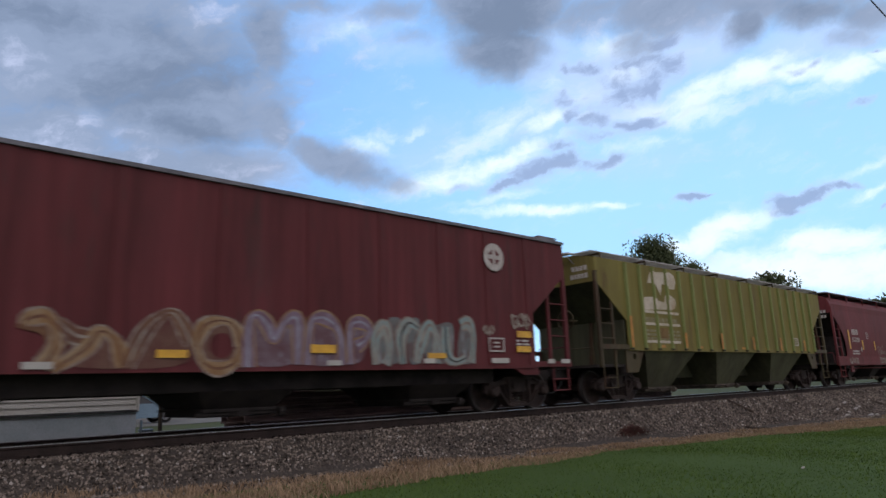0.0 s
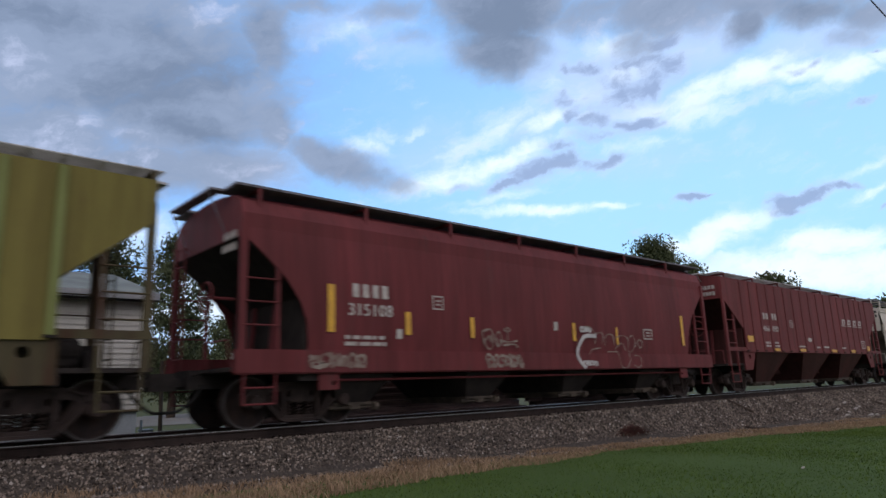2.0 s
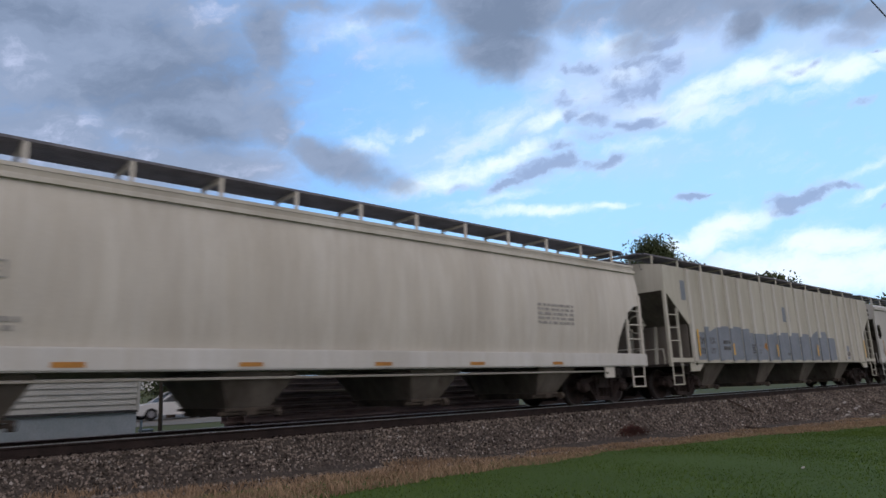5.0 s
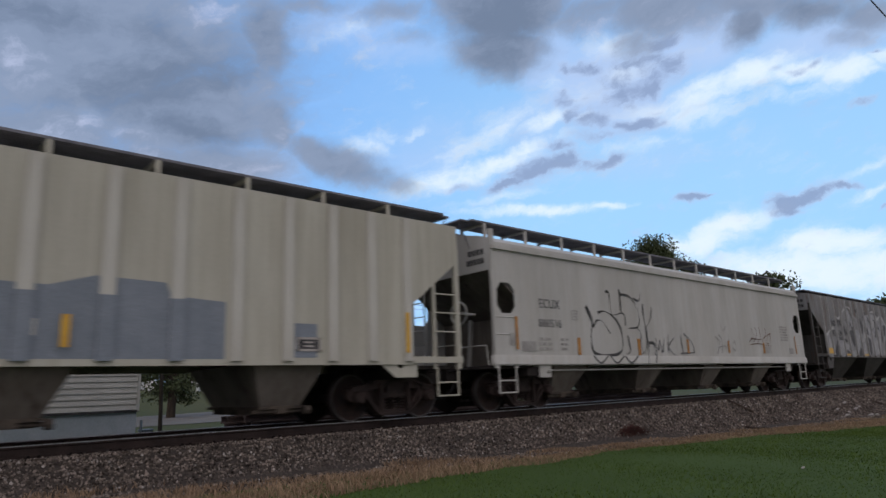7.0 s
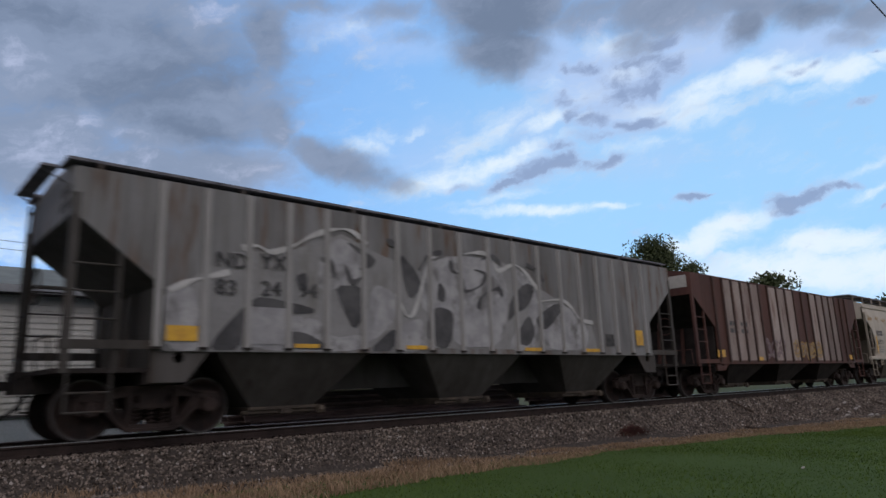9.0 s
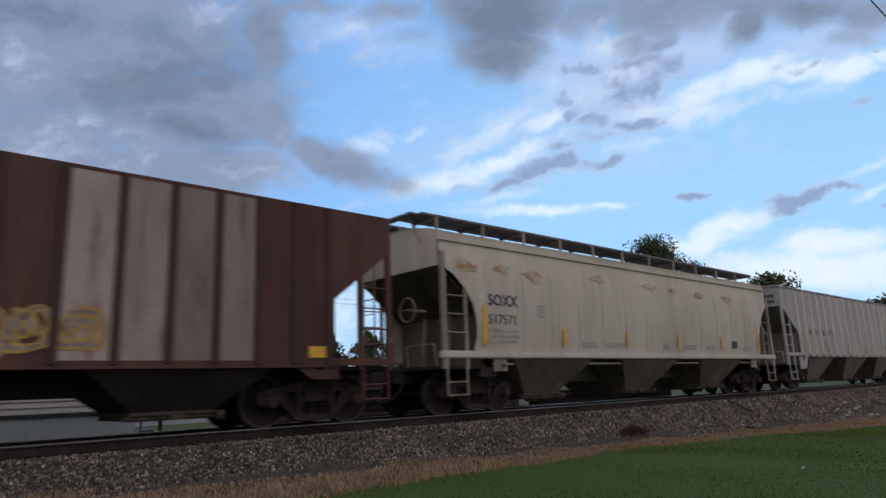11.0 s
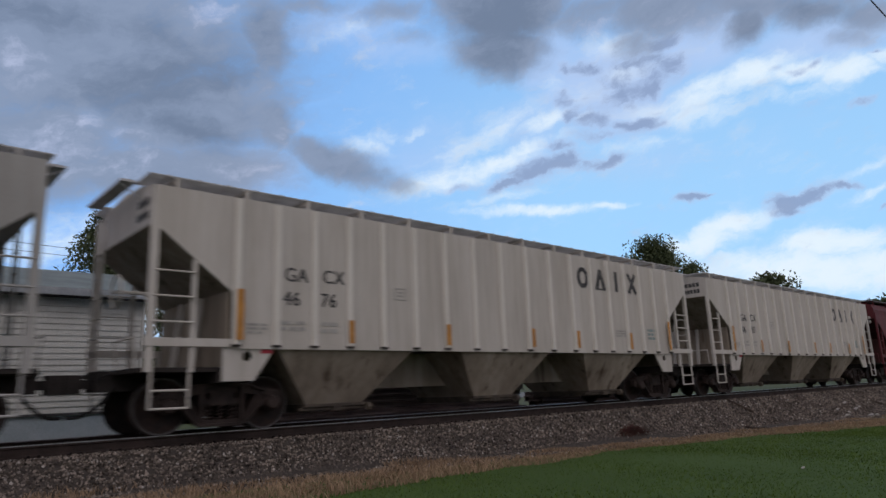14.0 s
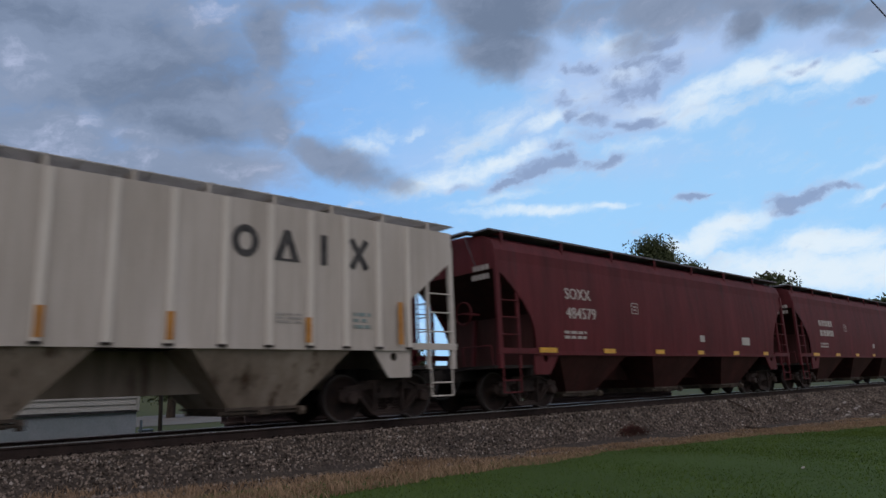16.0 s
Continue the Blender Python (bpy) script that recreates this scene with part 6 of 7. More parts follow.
for mat, group, wide, label in ((DARK_STENCIL, THIN_TAGS, 0.045, "thin dark spray-painted tag"), (GREY_SPRAY, GREY_TAGS, 0.05, "faint grey spray-painted tag"), (BROWN_SPRAY, BROWN_TAGS, 0.028, "thin brown spray-painted strokes")):
    for k, d in enumerate(group):
        bm = bmesh.new()
        pts = smooth_path(d, 6)
        ribbon(bm, pts, [wide * (0.8 + 0.35 * math.sin(0.6 * j + k)) for j in range(len(pts))], FACE - (0.036 if min(z for _, z in d) < 1.3 else 0.012) - 0.0005 * k)
        part("graffiti", bm, mat, r, label)
part("eave_bead", boxes((0, L, -1.66, -1.56, 3.74, 3.84)), PALE, r)

# weathered grey car with silver lettering shapes
r, L = car_h
Y = skin(r)
LIGHTS = [[(1.33, 2.31), (1.77, 2.39), (2.09, 1.31), (1.38, 1.29)], [(2.65, 1.9), (4.05, 1.94), (4.41, 1.54), (5.04, 1.66), (5.17, 1.32), (2.66, 1.3)],
          [(4.11, 3.0), (4.54, 3.54), (5.19, 3.11), (5.05, 2.65), (4.05, 2.36)], [(5.32, 2.67), (5.88, 2.48), (5.86, 1.91), (5.04, 1.34), (5.18, 1.99)],
          [(6.57, 3.13), (7.47, 3.44), (8.91, 3.49), (9.24, 2.71), (8.94, 1.45), (7.36, 1.43), (7.41, 2.28), (6.53, 2.05)], [(5.86, 1.8), (6.6, 2.06), (6.65, 1.34), (5.84, 1.33)],
          [(9.29, 3.39), (10.29, 3.06), (10.31, 2.22), (10.12, 1.4), (8.94, 1.38), (10.12, 2.42)], [(10.45, 2.51), (11.35, 2.56), (12.25, 2.08), (12.16, 1.42), (10.33, 1.4)]]
DARKS = [[(4.61, 3.46), (5.4, 3.15), (5.33, 2.98), (4.95, 2.84), (5.13, 3.1)], [(4.44, 2.54), (5.05, 2.57), (5.18, 2.21), (5.11, 1.97), (4.85, 1.71), (4.6, 2.13)],
         [(4.11, 3.0), (4.29, 3.12), (4.44, 2.92), (4.44, 2.62), (4.33, 2.85)], [(2.07, 1.31), (2.22, 1.59), (2.74, 2.13), (2.96, 2.24), (3.99, 2.09), (3.99, 1.98), (2.74, 1.94), (2.65, 1.79), (2.61, 1.32)],
         [(5.17, 1.32), (5.86, 1.85), (5.8, 1.33)], [(5.97, 3.36), (6.41, 2.99), (6.58, 2.67), (6.24, 2.36), (6.09, 2.73)],
         [(3.38, 1.67), (3.88, 1.63), (4.41, 1.34), (3.44, 1.35)]]
DARKS_MORE = [[(7.04, 2.83), (7.23, 2.63), (7.18, 2.36), (6.96, 2.43)], [(6.68, 2.0), (6.96, 2.29), (7.44, 2.19), (7.37, 1.61), (7.17, 1.37), (6.69, 1.53)],
              [(9.12, 2.01), (9.26, 2.57), (9.83, 3.02), (10.19, 2.91), (9.85, 2.4), (9.43, 2.25)], [(9.33, 1.57), (9.68, 2.06), (9.92, 2.23), (10.1, 1.8), (9.82, 1.47)],
              [(10.1, 2.18), (11.01, 2.61), (11.25, 2.46), (10.6, 1.93), (10.28, 1.86)], [(5.62, 3.59), (5.86, 3.59), (5.92, 3.42), (5.73, 3.44)],
              [(3.59, 2.63), (3.81, 2.74), (3.87, 2.55), (3.76, 2.34)]]
STROKES = [[(7.38, 3.31), (7.45, 3.09), (7.7, 2.98), (7.8, 2.66), (8.31, 2.84), (8.43, 3.1), (8.11, 3.17)], [(8.18, 2.28), (8.33, 2.58), (8.86, 2.79), (8.98, 2.61)],
           [(10.51, 3.08), (10.32, 3.35), (9.91, 3.45)], [(6.49, 3.0), (6.73, 3.33), (7.14, 3.46)],
           [(8.35, 3.43), (8.73, 3.54), (9.0, 3.36)], [(4.67, 2.94), (4.82, 2.63), (5.06, 2.76)]]
WAVES = [[(1.42, 2.23), (1.72, 2.4), (2.04, 2.5), (2.38, 2.61)], [(2.59, 3.04), (2.87, 3.11), (3.14, 3.03), (3.58, 3.2), (3.93, 3.42), (4.42, 3.61), (4.8, 3.63), (5.17, 3.42)],
         [(5.88, 2.48), (6.15, 2.04), (6.38, 2.22), (6.72, 3.14), (6.97, 3.39)], [(10.2, 2.56), (11.13, 2.67), (11.58, 2.49), (11.9, 2.22), (12.45, 2.13)],
         [(7.82, 3.5), (8.27, 3.58), (8.63, 3.53), (8.89, 3.22), (9.39, 3.4), (9.79, 3.3), (10.37, 2.78)]]
polygon(r, [(1.37, 1.4), (12.6, 1.4), (12.4, 2.1), (11.2, 2.6), (10.4, 2.9), (9.6, 3.35), (8.79, 3.48), (7.3, 3.4), (6.4, 3.0), (5.3, 3.3), (4.6, 3.55), (3.5, 3.1), (2.4, 2.95), (1.7, 2.4), (1.37, 2.28)],
        THIN_SILVER, Y, "graffiti", "wide silver and grey spray-painted graffiti")


def rounded(pts, passes=2):
    """Corner-cut outline, as a spray can rounds its corners."""
    for _ in range(passes):
        pts = [(p[0] * (1 - k) + q[0] * k, p[1] * (1 - k) + q[1] * k) for p, q in zip(pts, pts[1:] + pts[:1]) for k in (0.2, 0.8)]
    return pts


for k, d in enumerate(LIGHTS):
    polygon(r, rounded(d), SILVER_SPRAY, Y - 0.006 - 0.0005 * k, "graffiti_fill")
for k, d in enumerate(DARKS + DARKS_MORE):
    polygon(r, rounded(d, 1), SHADOW_SPRAY, Y - 0.012 - 0.0005 * k, "graffiti_shadow")
for mat, group, wide in ((SHADOW_SPRAY, STROKES, 0.11), (WHITE_SPRAY, WAVES, 0.1)):
    for k, d in enumerate(group):
        bm = bmesh.new()
        pts = smooth_path(d, 6)
        ribbon(bm, pts, [wide * (0.7 + 0.4 * math.sin(0.5 * j + k)) for j in range(len(pts))], Y - 0.024 - 0.0004 * k)
        part("graffiti_line", bm, mat, r)
for txt, x, z in (("ND", 2.13, 2.68), ("YX", 2.93, 2.72), ("83", 2.14, 2.22), ("24", 2.95, 2.25), ("94", 3.68, 2.27)):
    write(txt, x, Y - 0.03, z, 0.27, LETTER_BLACK, r, 0.97)
panel_board(r, [(1.39, 1.88, 1.45, 1.69), (3.6, 4.09, 1.37, 1.44), (6.1, 6.64, 1.37, 1.45), (9.67, 10.27, 1.37, 1.45), (12.03, 12.65, 1.37, 1.45), (14.45, 14.8, 1.57, 2.0)], YELLOW, Y - 0.03)
panel_board(r, [(13.0, 13.38, 1.53, 1.85)], LETTER_BLACK, Y - 0.004, "stencil_panel")
polygon(r, [(2.75, 1.42), (3.49, 1.42), (3.49, 2.05), (2.75, 2.05)], SILVER_SPRAY, Y - 0.022, "placard")

# rust-brown car: bleached panels between the ribs
r, L = car_i
Y = skin(r)
BLEACHED = material("bleached_panel_paint", (0.33, 0.28, 0.26), (0.25, 0.2, 0.185), 0.75, 0, 1.6, (1, 1, 0.3), stain=(0.13, 0.07, 0.055), stain_cut=(0.52, 0.74), per_object=0.3)
places = list(r["rib_places"])
for k in (1, 2, 3, 4, 6, 7, 8, 11, 12, 13, 14):
    part("bleached_panel", boxes((places[k] + 0.07, places[k + 1] - 0.07, FACE - 0.008, FACE - 0.001, 1.15, 3.95)), BLEACHED, r)
panel_board(r, [(1.26, 1.8, 1.26, 1.5), (4.3, 4.75, 1.15, 1.28), (14.05, 14.5, 1.2, 1.4)], YELLOW, Y - 0.012)
scribble(r, 5.1, 6.9, 1.2, 2.0, 4, (0.09, 0.04), (LILAC_SPRAY, CREAM_SPRAY), 61, Y - 0.008)
scribble(r, 7.8, 10.6, 1.2, 1.9, 5, (0.13, 0.05), (GOLD_SPRAY, CREAM_SPRAY), 62, Y - 0.008)
lines_of_bars(r, 2.4, 2.95, 2.1, 2.6, 2, SHADOW_SPRAY, Y - 0.012, 17)
lines_of_bars(r, 3.25, 3.75, 2.1, 2.6, 2, SHADOW_SPRAY, Y - 0.012, 18)
part("placard", boxes((-0.012, -0.002, -1.45, -0.3, 3.55, 3.95)), PLACARD, r)

# cream smooth-sided car
r, L = car_j
Y = FACE - 0.004
write("SOXX", 1.37, Y - 0.008, 2.4, 0.27, NAVY, r, 0.95)
write("517571", 1.37, Y, 1.98, 0.23, LETTER_BLACK, r, 0.98)
lines_of_bars(r, 1.37, 2.39, 1.55, 1.92, 3, GREY_SPRAY, Y, 21)
frame_mark(r, 3.1, 3.36, 2.21, 2.48, GREY_SPRAY, Y, 0.018)
panel_board(r, [(1.17, 1.31, 1.51, 2.39), (4.03, 4.16, 1.51, 1.96), (6.87, 6.98, 1.53, 1.96), (9.68, 9.78, 1.52, 1.95), (12.54, 12.64, 1.53, 1.95), (15.4, 15.5, 1.5, 2.4)], YELLOW, Y)
panel_board(r, [(13.4, 13.8, 1.56, 1.8)], LETTER_BLACK, Y, "stencil_panel")
for x, xx in ((4.9, 5.6), (6.0, 6.8), (8.9, 9.3), (10.2, 10.9), (11.6, 12.2), (14.3, 14.9)):
    lines_of_bars(r, x, xx, 1.5, 1.65, 2, GREY_SPRAY, Y, int(x * 10))
for k, (a, b, z0, z1) in enumerate([(0.44, 0.95, 3.1, 3.4), (1.62, 2.14, 3.27, 3.34), (2.76, 3.3, 3.08, 3.34), (5.51, 6.08, 3.3, 3.45), (8.17, 8.64, 3.3, 3.36), (9.37, 10.01, 3.28, 3.35), (11.2, 11.7, 3.25, 3.33), (13.1, 13.6, 3.2, 3.3)]):
    rnd = random.Random(70 + k)
    for q in range(5):
        cx, cz = rnd.uniform(a + 0.1, b - 0.1), rnd.uniform(z0, z1)
        rx, rz = rnd.uniform(0.14, 0.36), rnd.uniform(0.04, 0.1)
        blot = [(cx + rx * math.cos(v) * rnd.uniform(0.7, 1.15), cz + rz * math.sin(v) * rnd.uniform(0.5, 1.3)) for v in (2 * math.pi * n / 14 for n in range(14))]
        on_curve(r, blot, RUST_STAIN if q % 2 else PALE_RUST, "rust_stain", 0.008 + 0.0012 * q)
    for q in range(3):
        cx = rnd.uniform(a + 0.1, b - 0.1)
        on_curve(r, [(cx - 0.02, z1), (cx + 0.025, z1), (cx + 0.01, z0 - rnd.uniform(0.05, 0.3))], PALE_RUST, "rust_run", 0.015 + 0.0012 * q)
for k in range(12):
    x = 2.6 + k * 1.08
    bm = bmesh.new()
    rows = [(z, side_y(z, 1.25, 3.85, 0.12)) for z in np.linspace(1.4, 3.75, 10)]
    for (z, y), (z2, y2) in zip(rows, rows[1:]):
        v = [bm.verts.new(p) for p in ((x - 0.015, -y - 0.004, z), (x + 0.015, -y - 0.004, z), (x + 0.015, -y2 - 0.004, z2), (x - 0.015, -y2 - 0.004, z2))]
        bm.faces.new(v)
    part("weld_seam", bm, GREY_SPRAY, r)
part("eave_bead", boxes((0, L, -1.55, -1.46, 3.78, 3.87)), WARM, r)

# cool grey car
r, L = car_k
Y = skin(r)
for txt, x, z in (("NA", 2.31, 2.23), ("HX", 3.06, 2.24), ("480", 3.85, 2.22), ("477", 4.66, 2.26)):
    write(txt, x, Y, z, 0.21, LETTER_BLACK, r, 1.05)
lines_of_bars(r, 2.33, 3.39, 1.7, 1.95, 2, GREY_SPRAY, Y, 23)
lines_of_bars(r, 3.83, 4.89, 1.75, 1.94, 2, GREY_SPRAY, Y, 24)
panel_board(r, [(1.6, 1.69, 1.52, 2.38), (4.29, 4.36, 1.5, 1.94), (6.8, 6.89, 1.47, 1.92), (9.3, 9.39, 1.47, 1.92), (15.2, 15.3, 1.47, 2.3)], ORANGE, FACE - 0.064)
panel_board(r, [(12.42, 12.75, 1.75, 1.94)], LETTER_BLACK, Y, "stencil_panel")
lines_of_bars(r, 11.4, 12.2, 1.7, 1.9, 2, GREY_SPRAY, Y, 25)

# the two off-white cars with large dark initials
for (r, L), number, shift, dz in ((car_l, ("46", "76"), -0.76, 0.15), (car_m, ("46", "89"), 0.0, 0.0)):
    Y = skin(r)
    for txt, x, z in (("GA", 2.27, 2.54), ("CX", 3.05, 2.56), (number[0], 2.25, 2.11), (number[1], 3.01, 2.12)):
        write(txt, x, Y, z, 0.26, LETTER_BLACK, r, 0.92)
    plain_shapes(r, 11.56 + shift, 2.9 + dz, 3.47 + dz, 0.78, LETTER_BLACK, Y)
    panel_board(r, [(1.37, 1.5, 1.48, 2.33), (3.58, 3.7, 1.46, 1.89), (6.03, 6.15, 1.46, 1.9), (8.77, 8.89, 1.46, 1.9), (10.53, 10.65, 1.46, 1.9), (12.95, 13.07, 1.46, 1.91), (15.03, 15.15, 1.46, 2.3)], ORANGE, FACE - 0.075)
    panel_board(r, [(1.86, 2.08, 1.27, 1.38)], RED_TAG, -1.572, "placard")
    frame_mark(r, 4.71, 5.0, 2.35, 2.59, GREY_SPRAY, Y, 0.018)
    lines_of_bars(r, 2.21, 2.67, 1.67, 1.88, 2, GREY_SPRAY, Y, 27)
    lines_of_bars(r, 3.03, 3.44, 1.65, 1.89, 2, GREY_SPRAY, Y, 28)
    lines_of_bars(r, 1.6, 1.95, 1.6, 1.8, 3, GREY_SPRAY, Y, 29)
    lines_of_bars(r, 12.4, 12.9, 1.8, 2.0, 3, GREY_SPRAY, Y, 30)
    lines_of_bars(r, 14.0, 14.4, 1.75, 2.1, 3, TEAL_SPRAY, Y, 31)

# maroon cars
for (r, L), number in ((car_n, "484579"), (car_o, "")):
    Y = FACE - 0.006
    if number:
        write("SOXX", 2.5, Y, 2.72, 0.3, LETTER_WHITE, r, 0.95)
        write(number, 2.51, Y, 2.22, 0.3, LETTER_WHITE, r, 0.98)
    else:
        lines_of_bars(r, 2.5, 4.1, 2.2, 3.05, 2, LETTER_WHITE, Y, 32)
    lines_of_bars(r, 2.4, 3.3, 1.7, 1.95, 2, LETTER_WHITE, Y, 33)
    frame_mark(r, 5.53, 5.86, 2.47, 2.78, LETTER_WHITE, Y, 0.02)
    panel_board(r, [(1.35, 2.01, 1.34, 1.46), (4.0, 4.52, 1.34, 1.46), (6.6, 7.07, 1.34, 1.46), (9.13, 9.5, 1.34, 1.46), (11.6, 12.0, 1.34, 1.46), (14.0, 14.4, 1.34, 1.46)], YELLOW, FACE - 0.014)
    panel_board(r, [(12.4, 13.0, 1.68, 1.95), (9.4, 9.7, 1.75, 1.95)], PLACARD, Y, "placard")


# markings on the barrel-curved sides lie on the curve
CURVED = ((car_c, 1.3, 3.45, 0.05), (car_e, 1.2, 3.75, 0.14), (car_j, 1.25, 3.9, 0.12), (car_n, 1.33, 3.5, 0.05), (car_o, 1.33, 3.5, 0.05))
FLAT_MARKS = ("lettering", "stencilling", "stencil_frame", "placard", "emblem_block", "stencil_panel")
for (r, L), low, high, bulge in CURVED:
    for mark in r.children:
        if mark.name.split(".")[0] in FLAT_MARKS:
            for v in mark.data.vertices:
                if low + 0.08 < v.co.z < high and v.co.y < -1.5:
                    v.co.y += SIDE - side_y(v.co.z, low, high, bulge)


# ---- the white house beside the track ----
def house():
    root = new("house")
    tagged(root, "white clapboard house on a pale blue block foundation", "house")
    x0, x1, y0, y1 = -14.0, 5.36, 17.3, 24.7
    zf, ze, zr = 0.32, 3.02, 4.05
    part("foundation", boxes((x0, x1, y0, y1, -0.9, zf)), BLOCK, root, "pale blue painted block foundation")
    part("water_table", boxes((x0 - 0.02, x1 + 0.03, y0 - 0.04, y0, zf - 0.03, zf + 0.03)), LETTER_BLACK, root)
    part("wall", boxes((x0, x1, y0 + 0.03, y1 - 0.03, zf, ze)), SIDING, root)
    pitch = 0.135
    n = int((ze - zf) / pitch)
    for k in range(n):
        z = zf + 0.03 + k * pitch
        bm = bmesh.new()
        prof = [(y0 - 0.03, z), (y0 - 0.005, z + pitch + 0.015), (y0 + 0.03, z + pitch + 0.015), (y0 + 0.03, z)]
        part("siding_board", loft(bm, prof, x0, x1), SIDING, root)
    part("corner_trim", boxes((x1 - 0.01, x1 + 0.05, y0 - 0.05, y0 + 0.1, zf, ze)), SIDING, root)
    bm = plate(bmesh.new(), [(y0, ze), (y1, ze), ((y0 + y1) / 2, zr + 0.02)], 0, 0.1)
    for v in bm.verts:
        v.co = Vector((x1 - 0.1 + v.co.y, v.co.x, v.co.z))
    part("gable", bm, SIDING, root)
    ym = (y0 + y1) / 2
    for s, ye in ((-1, y0 - 0.35), (1, y1 + 0.35)):
        bm = bmesh.new()
        prof = [(ye, ze + 0.03), (ym, zr + 0.12), (ym, zr + 0.22), (ye, ze + 0.16)]
        part("roof", loft(bm, prof, x0 - 0.3, x1 + 0.28), ROOF, root, "low-pitched grey roof")
    part("fascia", boxes((x0 - 0.3, x1 + 0.28, y0 - 0.4, y0 - 0.352, ze - 0.02, ze + 0.15)), GALV, root)
    # Dark strip built in place of the soffit shadow beneath the eave.
    part("gutter", boxes((x0 - 0.3, x1 + 0.28, y0 - 0.33, y0 - 0.06, ze - 0.04, ze + 0.02)), WIRE, root)
    for wx in (1.55, -2.6):
        w = part("window", boxes((wx, wx + 0.62, y0 - 0.05, y0 - 0.031, 1.55, 2.6)), LETTER_BLACK, root, "dark window with white frame")
        part("window_frame", boxes((wx - 0.07, wx, y0 - 0.06, y0 - 0.02, 1.5, 2.65), (wx + 0.62, wx + 0.69, y0 - 0.06, y0 - 0.02, 1.5, 2.65), (wx, wx + 0.62, y0 - 0.06, y0 - 0.02, 2.6, 2.66),
                                   (wx, wx + 0.62, y0 - 0.06, y0 - 0.02, 2.05, 2.1), (wx - 0.07, wx + 0.69, y0 - 0.09, y0 - 0.02, 1.46, 1.52)), SIDING, w)


house()
METER = material("blue_grey_metal", (0.2, 0.25, 0.3), (0.14, 0.17, 0.2), 0.5, 0.3, 3)
bm = boxes((5.42, 5.66, 16.95, 17.25, -0.75, -0.16), (5.4, 5.68, 16.93, 17.27, -0.16, -0.12))
bmesh.ops.bevel(bm, geom=bm.edges[:], offset=0.015, segments=1, affect="EDGES")
cabinet = tagged(new("utility_box"), "small blue-grey metal utility box beside the house", "utility box")
part("cabinet", bm, METER, cabinet)
part("pipe", bar(bmesh.new(), (5.39, 17.0, -0.75), (5.39, 17.0, 0.1), 0.03), METER, cabinet)
fence_post = tagged(new("post"), "dark weathered wooden post in the grass", "post")
bm = bmesh.new()
tube(bm, [(5.5, 16.0, -0.8), (5.49, 16.0, 0.3), (5.46, 16.0, 1.45)], [0.05, 0.047, 0.043], 8)
part("shaft", bm, POLE_WOOD, fence_post)

# ---- stacked rails beyond the track ----
rnd = random.Random(9)
bm_profile = [(0.07, 0), (0.07, 0.015), (0.01, 0.03), (0.01, 0.11), (0.035, 0.125), (0.035, 0.16), (-0.035, 0.16), (-0.035, 0.125), (-0.01, 0.11), (-0.01, 0.03), (-0.07, 0.015), (-0.07, 0)]
rail_piece = shared("stacked_rail", loft(bmesh.new(), bm_profile, 0, 9.4), STACK_RUST)
STACK = (14.75, -0.72)
OFFSET = (0.0, 0.15, 0.0, 0.7, 0.5, 0.75, 0.6, 0.85, 0.35, 1.15)
for layer in range(10):
    z = STACK[1] + layer * 0.168
    for k in range(3):
        bearer = part("bearer", shared("bearer", boxes((-0.06, 0.06, -0.55, 0.55, 0, 0.008)), TIE), TIE)
        bearer.matrix_basis = pose(8.6 + 3.0 * k, STACK[0] + 0.5, z)
        tagged(bearer, "dark timber bearer between stacked rails", "timber", "bearers of the rail stack")
    for k in range(7):
        ob = part("stacked_rail", rail_piece, STACK_RUST)
        ob.matrix_basis = pose(6.3 + OFFSET[layer] + rnd.uniform(-0.15, 0.45), STACK[0] + 0.1 + 0.145 * k + rnd.uniform(-0.012, 0.012), z + 0.008, 0, 0, rnd.uniform(-0.08, 0.08))
        tagged(ob, "rusty dark steel rail stacked in a pile", "rail", "rails of the stack")
low_piece = shared("low_rail", loft(bmesh.new(), bm_profile, 0, 8.4), STACK_RUST)
for k in range(4):
    for layer in range(6):
        ob = part("stacked_rail", low_piece, STACK_RUST)
        ob.matrix_basis = pose(17.2 + rnd.uniform(0, 0.5), STACK[0] + 0.1 + 0.15 * k, ground_height(20, STACK[0]) + 0.01 + layer * 0.163)
        tagged(ob, "rusty dark steel rail in a low pile", "rail", "rails of the low pile")
for k in range(3):
    ob = part("old_tie", tie_mesh, TIE)
    ob.matrix_basis = pose(6.9 + 0.25 * k, 14.55, -0.42 + 0.17 * k, 0, 0, 84 + 5 * k)
    tagged(ob, "old dark railway tie lying beside the stack", "railway tie", "old ties")

# ---- road, burial ground, far buildings ----
road = tagged(new("road"), "pale grey asphalt road behind the track", "road", kind="structure")
bm = bmesh.new()
xs = [-300, -60, 0, 12, 20, 30, 40, 60, 120, 300]
rows = [[bm.verts.new((x, y, ground_height(x, y) + 0.012)) for y in (30, 37, 46)] for x in xs]
for a, b in zip(rows, rows[1:]):
    for k in range(2):
        bm.faces.new((a[k], b[k], b[k + 1], a[k + 1]))
part("carriageway", bm, ASPHALT, road)

